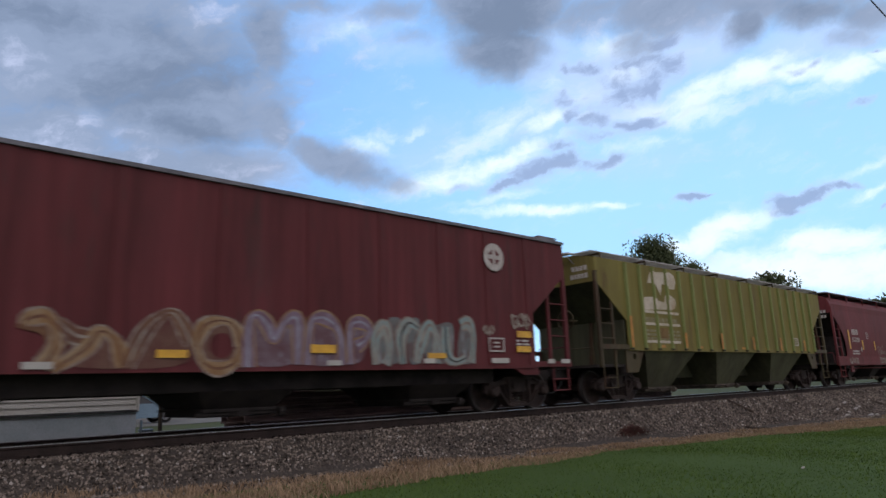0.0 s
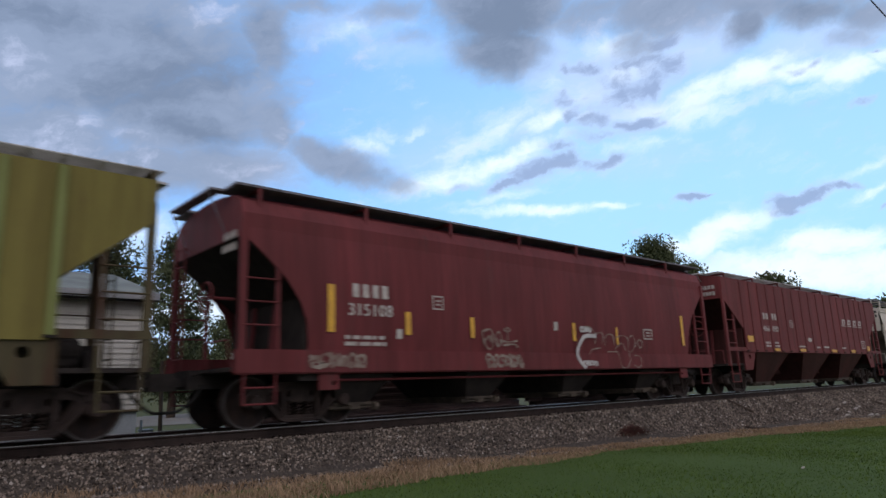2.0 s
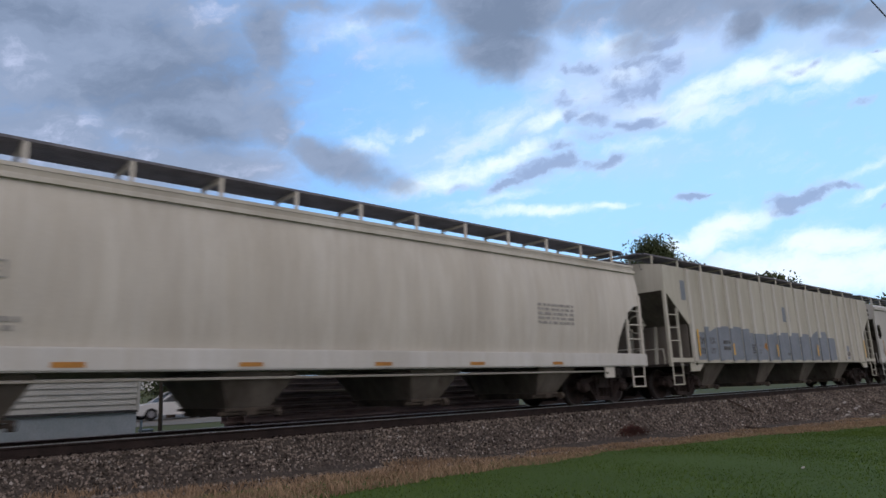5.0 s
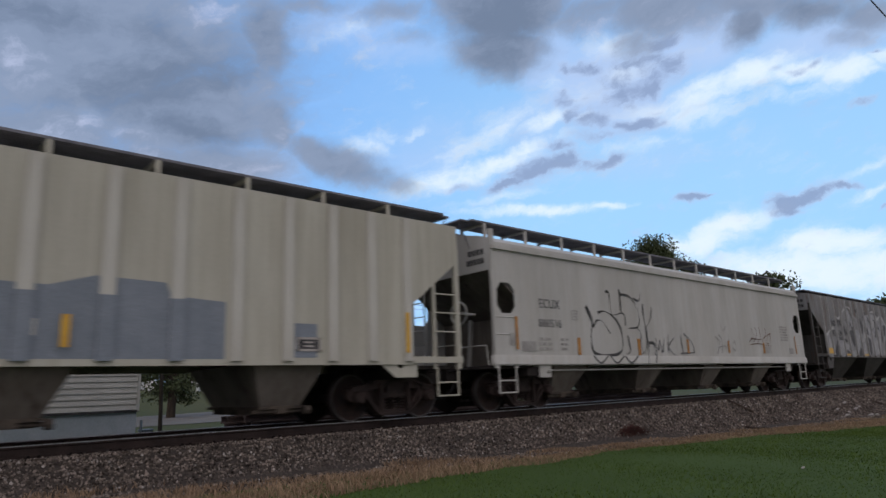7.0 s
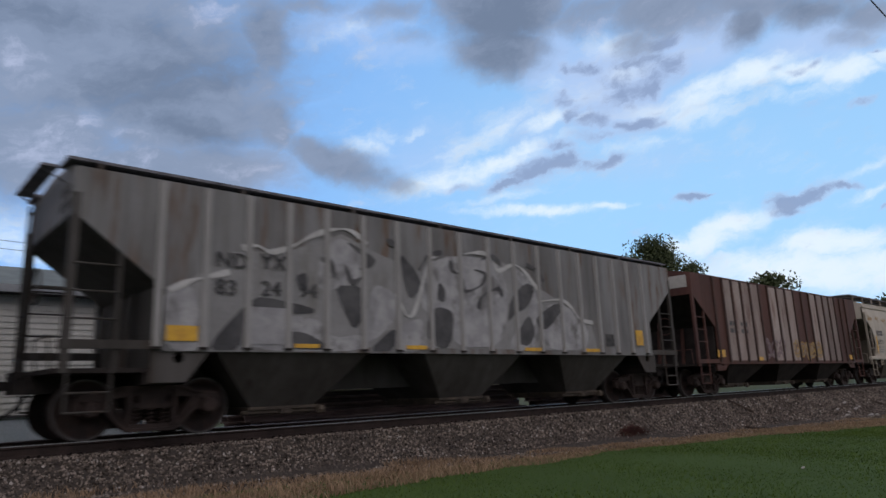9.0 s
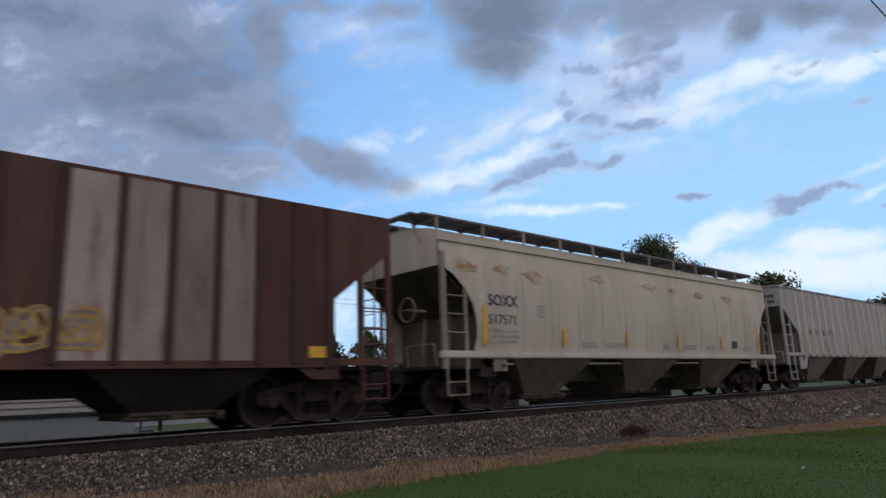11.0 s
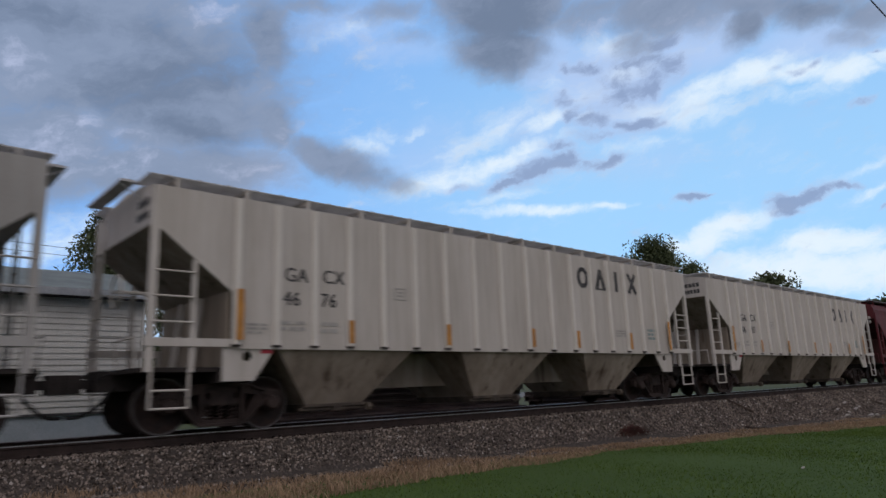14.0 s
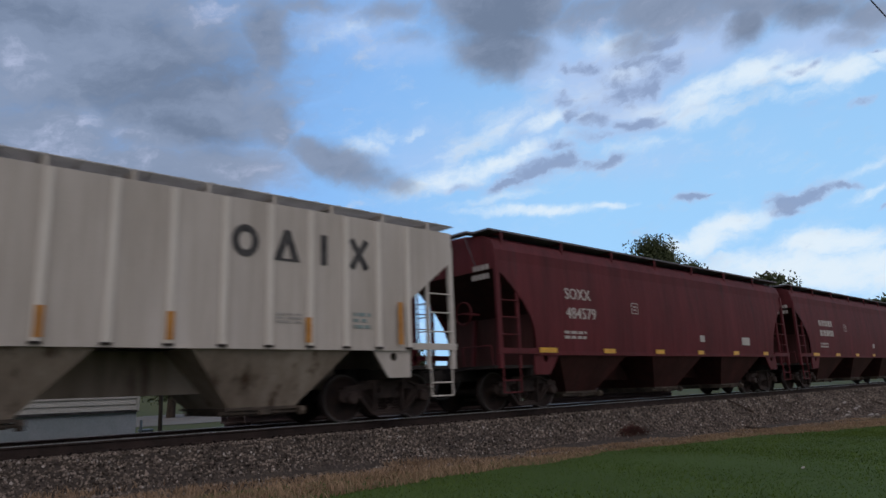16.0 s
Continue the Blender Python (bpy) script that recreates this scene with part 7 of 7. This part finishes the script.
stone_shapes = []
for k in range(3):
    bm = bmesh.new()
    w, hgt = (0.3, 0.75) if k == 0 else ((0.42, 0.6) if k == 1 else (0.2, 1.0))
    arch = [(-w, 0), (w, 0), (w, hgt * 0.8)] + [(w * math.cos(a), hgt * 0.8 + w * 0.5 * math.sin(a)) for a in (0.6, 1.2, 1.57, 1.94, 2.54)] + [(-w, hgt * 0.8)]
    plate(bm, arch, -0.08, 0.08)
    box(bm, -w - 0.1, w + 0.1, -0.16, 0.16, -0.1, 0.1)
    stone_shapes.append(shared("gravestone", bm, GRAVE))
rnd = random.Random(12)
for k in range(46):
    x, y = rnd.uniform(19, 33), rnd.uniform(58, 78)
    ob = part("gravestone", stone_shapes[k % 3], GRAVE)
    ob.matrix_basis = pose(x, y, ground_height(x, y), rnd.uniform(-3, 3), 0, rnd.uniform(-15, 15) + 25)
    tagged(ob, "small upright white gravestone on the grass slope", "gravestone", "gravestones")

DARK_GLASS = material("dark_window", (0.02, 0.022, 0.025), None, 0.1)


def cottage(x, y, turn, w, d, h, roof_h, wall_mat, label):
    root = new("far_house")
    z = ground_height(x, y)
    root.matrix_basis = pose(x, y, z, 0, 0, turn)
    tagged(root, label, "house")
    part("wall", boxes((-w / 2, w / 2, -d / 2, d / 2, -0.5, h)), wall_mat, root)
    bm = plate(bmesh.new(), [(-d / 2 - 0.3, h), (d / 2 + 0.3, h), (0, h + roof_h)], -w / 2 - 0.3, w / 2 + 0.3)
    for v in bm.verts:
        v.co = Vector((v.co.y, v.co.x, v.co.z))
    part("roof", bm, ROOF, root)
    for k in range(4):
        cx = -w / 2 + w * (k + 0.5) / 4
        win = part("window", boxes((cx - 0.4, cx + 0.4, -d / 2 - 0.03, -d / 2 - 0.004, 0.9, 2.1)), DARK_GLASS, root)
        part("frame", boxes((cx - 0.5, cx + 0.5, -d / 2 - 0.05, -d / 2 - 0.004, 0.8, 0.9), (cx - 0.5, cx - 0.4, -d / 2 - 0.05, -d / 2 - 0.004, 0.9, 2.2), (cx + 0.4, cx + 0.5, -d / 2 - 0.05, -d / 2 - 0.004, 0.9, 2.2)), wall_mat, win)


cottage(36.5, 72, -25, 7.5, 6, 2.7, 1.6, SIDING, "small white far house with a grey roof")


# ---- trees ----
def tree(x, y, height, spread, low, seed, leaves=5200, size=0.2, label="broad leafy green tree", trunk_r=0.22):
    rnd = random.Random(seed)
    rng = np.random.default_rng(seed)
    root = new("tree")
    base = ground_height(x, y)
    root.matrix_basis = pose(x, y, base - 0.05)
    tagged(root, label, "tree")
    bm = bmesh.new()
    top = height * 0.82
    tube(bm, smooth_path([(0, 0, 0), (0.1, 0.05, height * 0.3), (-0.1, 0.1, height * 0.55), (0.05, 0, top)], 4), [trunk_r * (1.25 - 1.05 * i / 12) for i in range(13)], 8)
    clumps = []
    for k in range(26):
        zc = low + (height - low) * ((k + 0.5) / 26) ** 0.9
        shape = math.sin(math.pi * min(max((zc - low) / (height - low), 0.04), 0.97) ** 0.8) ** 0.7
        a = k * 2.4 + rnd.uniform(-0.4, 0.4)
        rr = spread * shape * rnd.uniform(0.35, 0.95)
        c = (rr * math.cos(a), rr * math.sin(a), zc)
        start = (0, 0, max(zc - rr * 0.8, height * 0.15))
        tube(bm, smooth_path([start, ((c[0]) * 0.5, c[1] * 0.5, (start[2] + zc) / 2 + 0.1), c], 3), [trunk_r * 0.35 * (1 - 0.12 * i) for i in range(7)], 5)
        clumps.append((c, spread * rnd.uniform(0.2, 0.4)))
        clumps.append(((c[0] * 0.5 + rnd.uniform(-0.5, 0.5), c[1] * 0.5 + rnd.uniform(-0.5, 0.5), zc + rnd.uniform(-0.5, 0.7)), spread * rnd.uniform(0.18, 0.32)))
    part("trunk", bm, BARK, root)
    verts, faces = [], []
    per = leaves // len(clumps)
    for c, r in clumps:
        d = rng.normal(0, 1, (per, 3))
        d /= np.linalg.norm(d, axis=1)[:, None]
        p = np.array(c) + d * (r * rng.uniform(0.35, 1.15, (per, 1))) * (1, 1, 0.8)
        for q in p:
            u = rng.normal(0, 1, 3)
            u /= np.linalg.norm(u)
            w = np.cross(u, rng.normal(0, 1, 3))
            w /= np.linalg.norm(w)
            s = size * rng.uniform(0.6, 1.3)
            k = len(verts)
            verts += [tuple(q - u * s), tuple(q + w * s * 0.45), tuple(q + u * s), tuple(q - w * s * 0.45)]
            faces.append((k, k + 1, k + 2, k + 3))
    ob = scatter_mesh("crown", verts, faces, LEAF)
    ob.parent = root


tree(8.4, 32.9, 9.0, 2.7, 2.2, 1, 16000, 0.1, "tall dark green tree behind the white house")
tree(14.3, 40, 10.4, 3.1, 1.0, 2, 18000, 0.11, "tall dark green tree beside the road")
tree(65.3, 37.5, 15.4, 6.0, 6, 3, 20000, 0.17, "tall spreading green tree beyond the train")
tree(70.8, 36.0, 13.3, 3.0, 5, 14, 6000, 0.2, "slender green tree beyond the train")
tree(93, 36.8, 13.5, 6.0, 5, 4, 8000, 0.27, "spreading green tree beyond the train")
tree(145, 37, 12.6, 8, 5, 5, 6000, 0.5, "distant broad green tree")
tree(160, 42, 13.6, 9, 5, 15, 6000, 0.5, "distant broad green tree")
tree(32, 73.3, 7.2, 2.4, 1.5, 6, 3000, 0.25, "small green tree on the slope")
tree(39.5, 69.8, 8.6, 2.6, 1.5, 7, 3000, 0.25, "small green tree on the slope")
tree(24, 80, 6.2, 3.4, 0.6, 8, 3200, 0.3, "low bushy green tree on the slope")
for k in range(7):
    tree(26 + 5.2 * k, 82 - 1.8 * k, 4.8 + 0.5 * (k % 3), 3.3, 0.3, 20 + k, 2400, 0.32, "low bushy green tree of a hedge row")

# ---- poles and wires ----
def utility_pole(x, y, top, turn, transformer):
    z = ground_height(x, y)
    root = new("utility_pole")
    root.matrix_basis = pose(x, y, z, 0, 0, turn)
    tagged(root, "wooden utility pole with crossarm" + (" and transformer" if transformer else " and insulators"), "utility pole", "utility poles")
    h = top - z
    part("shaft", tube(bmesh.new(), [(0, 0, -0.3), (0, 0, h * 0.5), (0, 0, h)], [0.16, 0.14, 0.11], 10), POLE_WOOD, root)
    arm = part("crossarm", boxes((-1.2, 1.2, -0.06, 0.06, h - 0.6, h - 0.48)), POLE_WOOD, root)
    for ax in (-1.1, -0.4, 0.4, 1.1):
        part("insulator", tube(bmesh.new(), [(ax, 0, h - 0.48), (ax, 0, h - 0.4), (ax, 0, h - 0.32)], [0.04, 0.06, 0.03], 8), GALV, arm)
    if transformer:
        part("transformer", tube(bmesh.new(), [(0.45, -0.1, h - 2.0), (0.45, -0.1, h - 1.95), (0.45, -0.1, h - 1.1), (0.45, -0.1, h - 1.05)], [0.2, 0.27, 0.27, 0.2], 12), GALV, root, "grey transformer can")


utility_pole(26.1, 54.0, 11.9, 20, True)
utility_pole(29.2, 56.3, 11.5, 20, False)
utility_pole(-30, 44, 12.2, 10, False)
utility_pole(80, 46, 12.0, 10, False)


def wire(a, b, sag, r, label):
    a, b = Vector(a), Vector(b)
    pts = [a.lerp(b, k / 14) - Vector((0, 0, sag * 4 * (k / 14) * (1 - k / 14))) for k in range(15)]
    ob = part("wire", tube(bmesh.new(), pts, r, 5), WIRE)
    tagged(ob, label, "wire", "overhead wires")


for k, dz in enumerate((0.0, -0.5, -1.9, -2.3)):
    wire((-30, 44 + 0.3 * k, 12.0 + dz), (26.1, 54 + 0.2 * k, 11.7 + dz), 0.7, 0.018, "thin dark overhead wire between poles")
    wire((26.1, 54 + 0.2 * k, 11.7 + dz), (80, 46 + 0.2 * k, 11.8 + dz), 0.9, 0.018, "thin dark overhead wire between poles")
wire((10.46, 3.92, 10.04), (16.5, -0.75, -0.9), 0.0, 0.011, "thin dark guy wire running down to the lawn")


# ---- road vehicles ----
GLASS = material("car_glass", (0.03, 0.035, 0.04), (0.02, 0.022, 0.025), 0.08)
TYRE = material("tyre", (0.02, 0.02, 0.02), None, 0.85)
RIM = material("alloy_rim", (0.4, 0.4, 0.42), None, 0.35, 0.8)
BLUE_CAR = material("blue_car_paint", (0.12, 0.2, 0.33), (0.1, 0.17, 0.29), 0.25, 0.2, 2, grain_amount=0.05)
PALE_BLUE_CAR = material("pale_blue_car_paint", (0.25, 0.36, 0.46), (0.22, 0.32, 0.41), 0.25, 0.2, 2, grain_amount=0.05)
WHITE_CAR = material("white_car_paint", (0.72, 0.72, 0.71), (0.66, 0.66, 0.65), 0.3, 0, 2, grain_amount=0.05)
SILVER_TRUCK = material("silver_truck_paint", (0.36, 0.37, 0.41), (0.31, 0.32, 0.35), 0.3, 0.2, 2, grain_amount=0.05)
RED_LIGHT = material("tail_light_red", (0.5, 0.02, 0.02), None, 0.3)
CAR_WHEELS = []


def sedan(x, y, turn, mat, label, roof_drop=0.0):
    root = new("car")
    root.matrix_basis = pose(x, y, ground_height(x, y) + 0.012, 0, 0, turn)
    tagged(root, label, "car")
    low = [(-2.2, 0.35), (-2.25, 0.6), (-2.2, 0.88), (-1.5, 0.95), (0.95, 0.92), (1.9, 0.8), (2.2, 0.66), (2.25, 0.4), (2.1, 0.28), (1.75, 0.28), (1.68, 0.5), (1.4, 0.62), (1.1, 0.5), (1.03, 0.26), (-1.03, 0.26),
           (-1.1, 0.5), (-1.4, 0.62), (-1.68, 0.5), (-1.75, 0.28)]
    bm = plate(bmesh.new(), low[::-1], -0.86, 0.86)
    bmesh.ops.bevel(bm, geom=[e for e in bm.edges if abs(e.verts[0].co.y) > 0.8 and abs(e.verts[1].co.y) > 0.8 and e.verts[0].co.y * e.verts[1].co.y > 0 and len(e.link_faces) == 2 and abs(e.calc_face_angle(0)) > 1], offset=0.05, segments=2, affect="EDGES")
    part("body", bm, mat, root)
    bm = bmesh.new()
    a = [(-1.75, 0.93), (-1.15, 1.42 - roof_drop), (0.15, 1.45 - roof_drop), (1.0, 0.92)]
    vs = [[bm.verts.new((px_, s * (0.8 if pz < 1 else 0.62), pz)) for px_, pz in a] for s in (-1, 1)]
    bm.faces.new(vs[0])
    bm.faces.new(vs[1][::-1])
    for i in range(4):
        j = (i + 1) % 4
        bm.faces.new((vs[0][i], vs[1][i], vs[1][j], vs[0][j]))
    part("cabin_glass", bm, GLASS, root, "dark tinted windows")
    bm = boxes((-1.14, 0.16, -0.64, 0.64, 1.41 - roof_drop, 1.47 - roof_drop))
    bmesh.ops.bevel(bm, geom=bm.edges[:], offset=0.02, segments=2, affect="EDGES")
    part("roof", bm, mat, root)
    for s in (-1, 1):
        bm = bmesh.new()
        for p, q in (((-1.72, s * 0.8, 0.93), (-1.14, s * 0.63, 1.44 - roof_drop)), ((-0.45, s * 0.81, 0.93), (-0.45, s * 0.635, 1.44 - roof_drop)), ((0.98, s * 0.8, 0.92), (0.14, s * 0.63, 1.45 - roof_drop))):
            bar(bm, p, q, 0.04)
        part("pillars", bm, mat, root)
        part("tail_light", boxes((-2.27, -2.2, s * 0.6 - 0.17, s * 0.6 + 0.17, 0.68, 0.82)), RED_LIGHT, root)
        part("headlight", boxes((2.12, 2.24, s * 0.6 - 0.17, s * 0.6 + 0.17, 0.58, 0.7)), RIM, root)
        for wx in (-1.4, 1.4):
            w = part("wheel", lathe(bmesh.new(), [(-0.1, 0.2), (-0.1, 0.3), (-0.07, 0.32), (0.07, 0.32), (0.1, 0.3), (0.1, 0.2)], sides=20), TYRE, root)
            w.matrix_basis = pose(wx, s * 0.78, 0.32)
            rim = bmesh.new()
            lathe(rim, [(-0.105, 0.06), (-0.105, 0.19), (0.105, 0.19), (0.105, 0.06)], sides=10)
            part("rim", rim, RIM, w)
            CAR_WHEELS.append((root, w, (wx, s * 0.78, 0.32)))
    return root


def pickup(x, y, turn, mat, label):
    """A crew-cab pickup truck: open bed, cab, dark glass, four wheels."""
    root = new("pickup_truck")
    root.matrix_basis = pose(x, y, ground_height(x, y) + 0.012, 0, 0, turn)
    tagged(root, label, "pickup truck")
    low = [(-2.85, 0.55), (-2.85, 1.08), (-0.75, 1.1), (1.35, 1.12), (2.55, 1.02), (2.75, 0.9), (2.78, 0.5), (2.3, 0.42), (2.22, 0.62), (1.85, 0.82), (1.48, 0.62), (1.4, 0.42), (-1.4, 0.42), (-1.48, 0.62), (-1.85, 0.82),
           (-2.22, 0.62), (-2.3, 0.5)]
    bm = plate(bmesh.new(), low[::-1], -0.98, 0.98)
    part("body", bm, mat, root)
    part("bed", boxes((-2.75, -0.85, -0.85, 0.85, 1.085, 1.112)), TYRE, root, "dark open load bed")
    bm = bmesh.new()
    a = [(-0.75, 1.1), (-0.62, 1.78), (0.75, 1.8), (1.45, 1.11)]
    vs = [[bm.verts.new((px_, s * (0.92 if pz < 1.2 else 0.74), pz)) for px_, pz in a] for s in (-1, 1)]
    bm.faces.new(vs[0])
    bm.faces.new(vs[1][::-1])
    for i in range(4):
        j = (i + 1) % 4
        bm.faces.new((vs[0][i], vs[1][i], vs[1][j], vs[0][j]))
    part("cab_glass", bm, GLASS, root, "dark tinted windows")
    part("cab_roof", boxes((-0.66, 0.78, -0.77, 0.77, 1.775, 1.85)), mat, root)
    for s in (-1, 1):
        bm = bmesh.new()
        for p, q in (((-0.73, s * 0.92, 1.1), (-0.6, s * 0.76, 1.8)), ((0.3, s * 0.93, 1.1), (0.25, s * 0.76, 1.8)), ((1.42, s * 0.92, 1.11), (0.74, s * 0.76, 1.8))):
            bar(bm, p, q, 0.05)
        part("pillars", bm, mat, root)
        part("tail_light", boxes((-2.88, -2.8, s * 0.88 - 0.09, s * 0.88 + 0.09, 0.72, 1.05)), RED_LIGHT, root)
        part("headlight", boxes((2.68, 2.79, s * 0.72 - 0.2, s * 0.72 + 0.2, 0.7, 0.86)), RIM, root)
        for wx in (-1.85, 1.85):
            w = part("wheel", lathe(bmesh.new(), [(-0.12, 0.24), (-0.12, 0.36), (-0.08, 0.39), (0.08, 0.39), (0.12, 0.36), (0.12, 0.24)], sides=20), TYRE, root)
            w.matrix_basis = pose(wx, s * 0.87, 0.39)
            part("rim", lathe(bmesh.new(), [(-0.125, 0.06), (-0.125, 0.22), (0.125, 0.22), (0.125, 0.06)], sides=10), RIM, w)
            CAR_WHEELS.append((root, w, (wx, s * 0.87, 0.39)))
    part("bumper", boxes((-2.98, -2.85, -0.9, 0.9, 0.45, 0.62)), RIM, root)
    return root


# road traffic: the vehicle, where it is at which second, its lane and its speed along the road
TRAFFIC = []
for build, mat, label, x, t, y, speed in (
        (sedan, PALE_BLUE_CAR, "pale blue sedan driving along the road", 13.1, 0.2, 34.0, 14.5),
        (sedan, WHITE_CAR, "white hatchback driving along the road", 59.3, 0.0, 34.0, 11.2),
        (sedan, BLUE_CAR, "blue sedan driving along the far lane", 47.9, 2.0, 37.5, -24.0),
        (sedan, WHITE_CAR, "white sedan driving along the far lane", 67.0, 2.5, 37.5, -24.0),
        (pickup, BLUE_CAR, "blue pickup truck driving along the far lane", 49.7, 2.9, 37.5, -24.0),
        (sedan, WHITE_CAR, "white sedan following along the far lane", 61.5, 3.0, 37.5, -24.0),
        (sedan, PALE_BLUE_CAR, "pale blue sedan driving behind the train", 49.6, 3.1, 34.0, 17.0),
        (pickup, SILVER_TRUCK, "silver pickup truck driving along the road", 15.1, 14.3, 34.0, 19.0),
        (sedan, WHITE_CAR, "white sedan coming along the far lane", 53.1, 16.0, 37.5, -24.0)):
    auto = build(x - speed * t, y, 0 if speed > 0 else 180, mat, label)
    TRAFFIC.append((auto, x, t, y, speed))
sedan(104, 44, 170, WHITE_CAR, "white sedan parked by the road")

# ---- small things on the bank ----
rng = np.random.default_rng(77)
verts, faces = [], []
for k in range(900):
    a, rr = rng.uniform(0, 6.28), rng.uniform(0, 1) ** 0.6
    x, y = 15.45 + 0.75 * rr * math.cos(a), 10.0 + 0.13 * rr * math.sin(a)
    z = ground_height(x, y)
    h = 0.24 * (1.1 - rr) * rng.uniform(0.4, 1.2)
    lx, ly = rng.normal(0, 0.12, 2)
    i = len(verts)
    verts += [(x - 0.012, y, z), (x + 0.012, y, z), (x + lx, y + ly, z + h + 0.03)]
    faces.append((i, i + 1, i + 2))
BURNT = material("dead_weed", (0.1, 0.04, 0.032), (0.06, 0.03, 0.025), 0.9, 0, 3)
ob = scatter_mesh("dead_weed", verts, faces, BURNT)
tagged(ob, "dark red-brown dead weed clump on the ballast bank", "weed")
LITTER = material("white_litter", (0.42, 0.4, 0.38), None, 0.6)


def scrap(x, y, s, seed, label, mat):
    rnd = random.Random(seed)
    z = ground_height(x, y)
    bm = bmesh.new()
    n = 6
    rim = [bm.verts.new((s * math.cos(6.28 * k / n) * rnd.uniform(0.6, 1.2), s * math.sin(6.28 * k / n) * rnd.uniform(0.5, 1), rnd.uniform(0.0, s * 0.7))) for k in range(n)]
    mid = bm.verts.new((0, 0, s * 0.8))
    low = bm.verts.new((0, 0, -s * 0.1))
    for k in range(n):
        bm.faces.new((rim[k], rim[(k + 1) % n], mid))
        bm.faces.new((rim[(k + 1) % n], rim[k], low))
    ob = part("litter", bm, mat)
    ob.matrix_basis = pose(x, y, z + 0.02)
    tagged(ob, label, "litter", "scraps of litter")


for k, (x, y, s) in enumerate(((31.4, 10.0, 0.1), (31.6, 9.66, 0.16), (30.0, 9.5, 0.12), (31.8, 9.2, 0.16), (29.9, 9.8, 0.09), (30.6, 9.6, 0.1), (32.3, 9.1, 0.12), (11.1, 4.25, 0.04), (32.4, 9.75, 0.09))):
    scrap(x, y, s, k, "crumpled white scrap of litter", LITTER)
for k, (x, y, s) in enumerate(((18.4, 13.7, 0.12), (18.7, 13.75, 0.15), (19.6, 13.8, 0.1))):
    scrap(x, y, s, 30 + k, "pale scrap lying beyond the far rail", LITTER)
for a, b in (((22.25, 10.62), (22.95, 10.12)), ((21.4, 9.7), (21.4, 9.0)), ((34.8, 9.95), (35.7, 9.6))):
    bm = bmesh.new()
    pts = [(a[0] + (b[0] - a[0]) * k / 4, a[1] + (b[1] - a[1]) * k / 4, 0) for k in range(5)]
    tube(bm, [(x, y, ground_height(x, y) + 0.04) for x, y, _ in pts], 0.045, 6)
    tagged(part("stick", bm, TIE), "dark broken timber stick on the ballast", "stick", "sticks on the bank")


# ---- what moves ----
SPEED, GAIN = 14.0857, 0.00233


def travelled(t):
    return SPEED * t + GAIN * (t - 8) ** 2


def motions():
    for car_root, front in CARS:
        walk(car_root, [(t, pose(front - travelled(t), RAIL_Y, 0)) for t in (0, 2, 4, 6, 8, 10, 12, 14, 16)])
    turns = [(k / FPS, -math.degrees(travelled(k / FPS) / 0.457)) for k in range(16 * FPS + 1)]
    for s in (-0.889, 0.889):
        rows = [(t, pose(s, 0, 0.457, 0, a, 0)) for t, a in turns]
        for w, x in WHEELSETS:
            if x == s:
                walk(w, rows)
    for auto, x, t0, y, speed in TRAFFIC:
        turn = 0 if speed > 0 else 180
        walk(auto, [(t, pose(x + speed * (t - t0), y, ground_height(x + speed * (t - t0), y) + 0.012, 0, 0, turn)) for t in range(0, 17)])
        for owner, w, c in CAR_WHEELS:
            if owner == auto:
                walk(w, [(k / 10, pose(*c, 0, 80 * k, 0)) for k in range(161)])


motions()
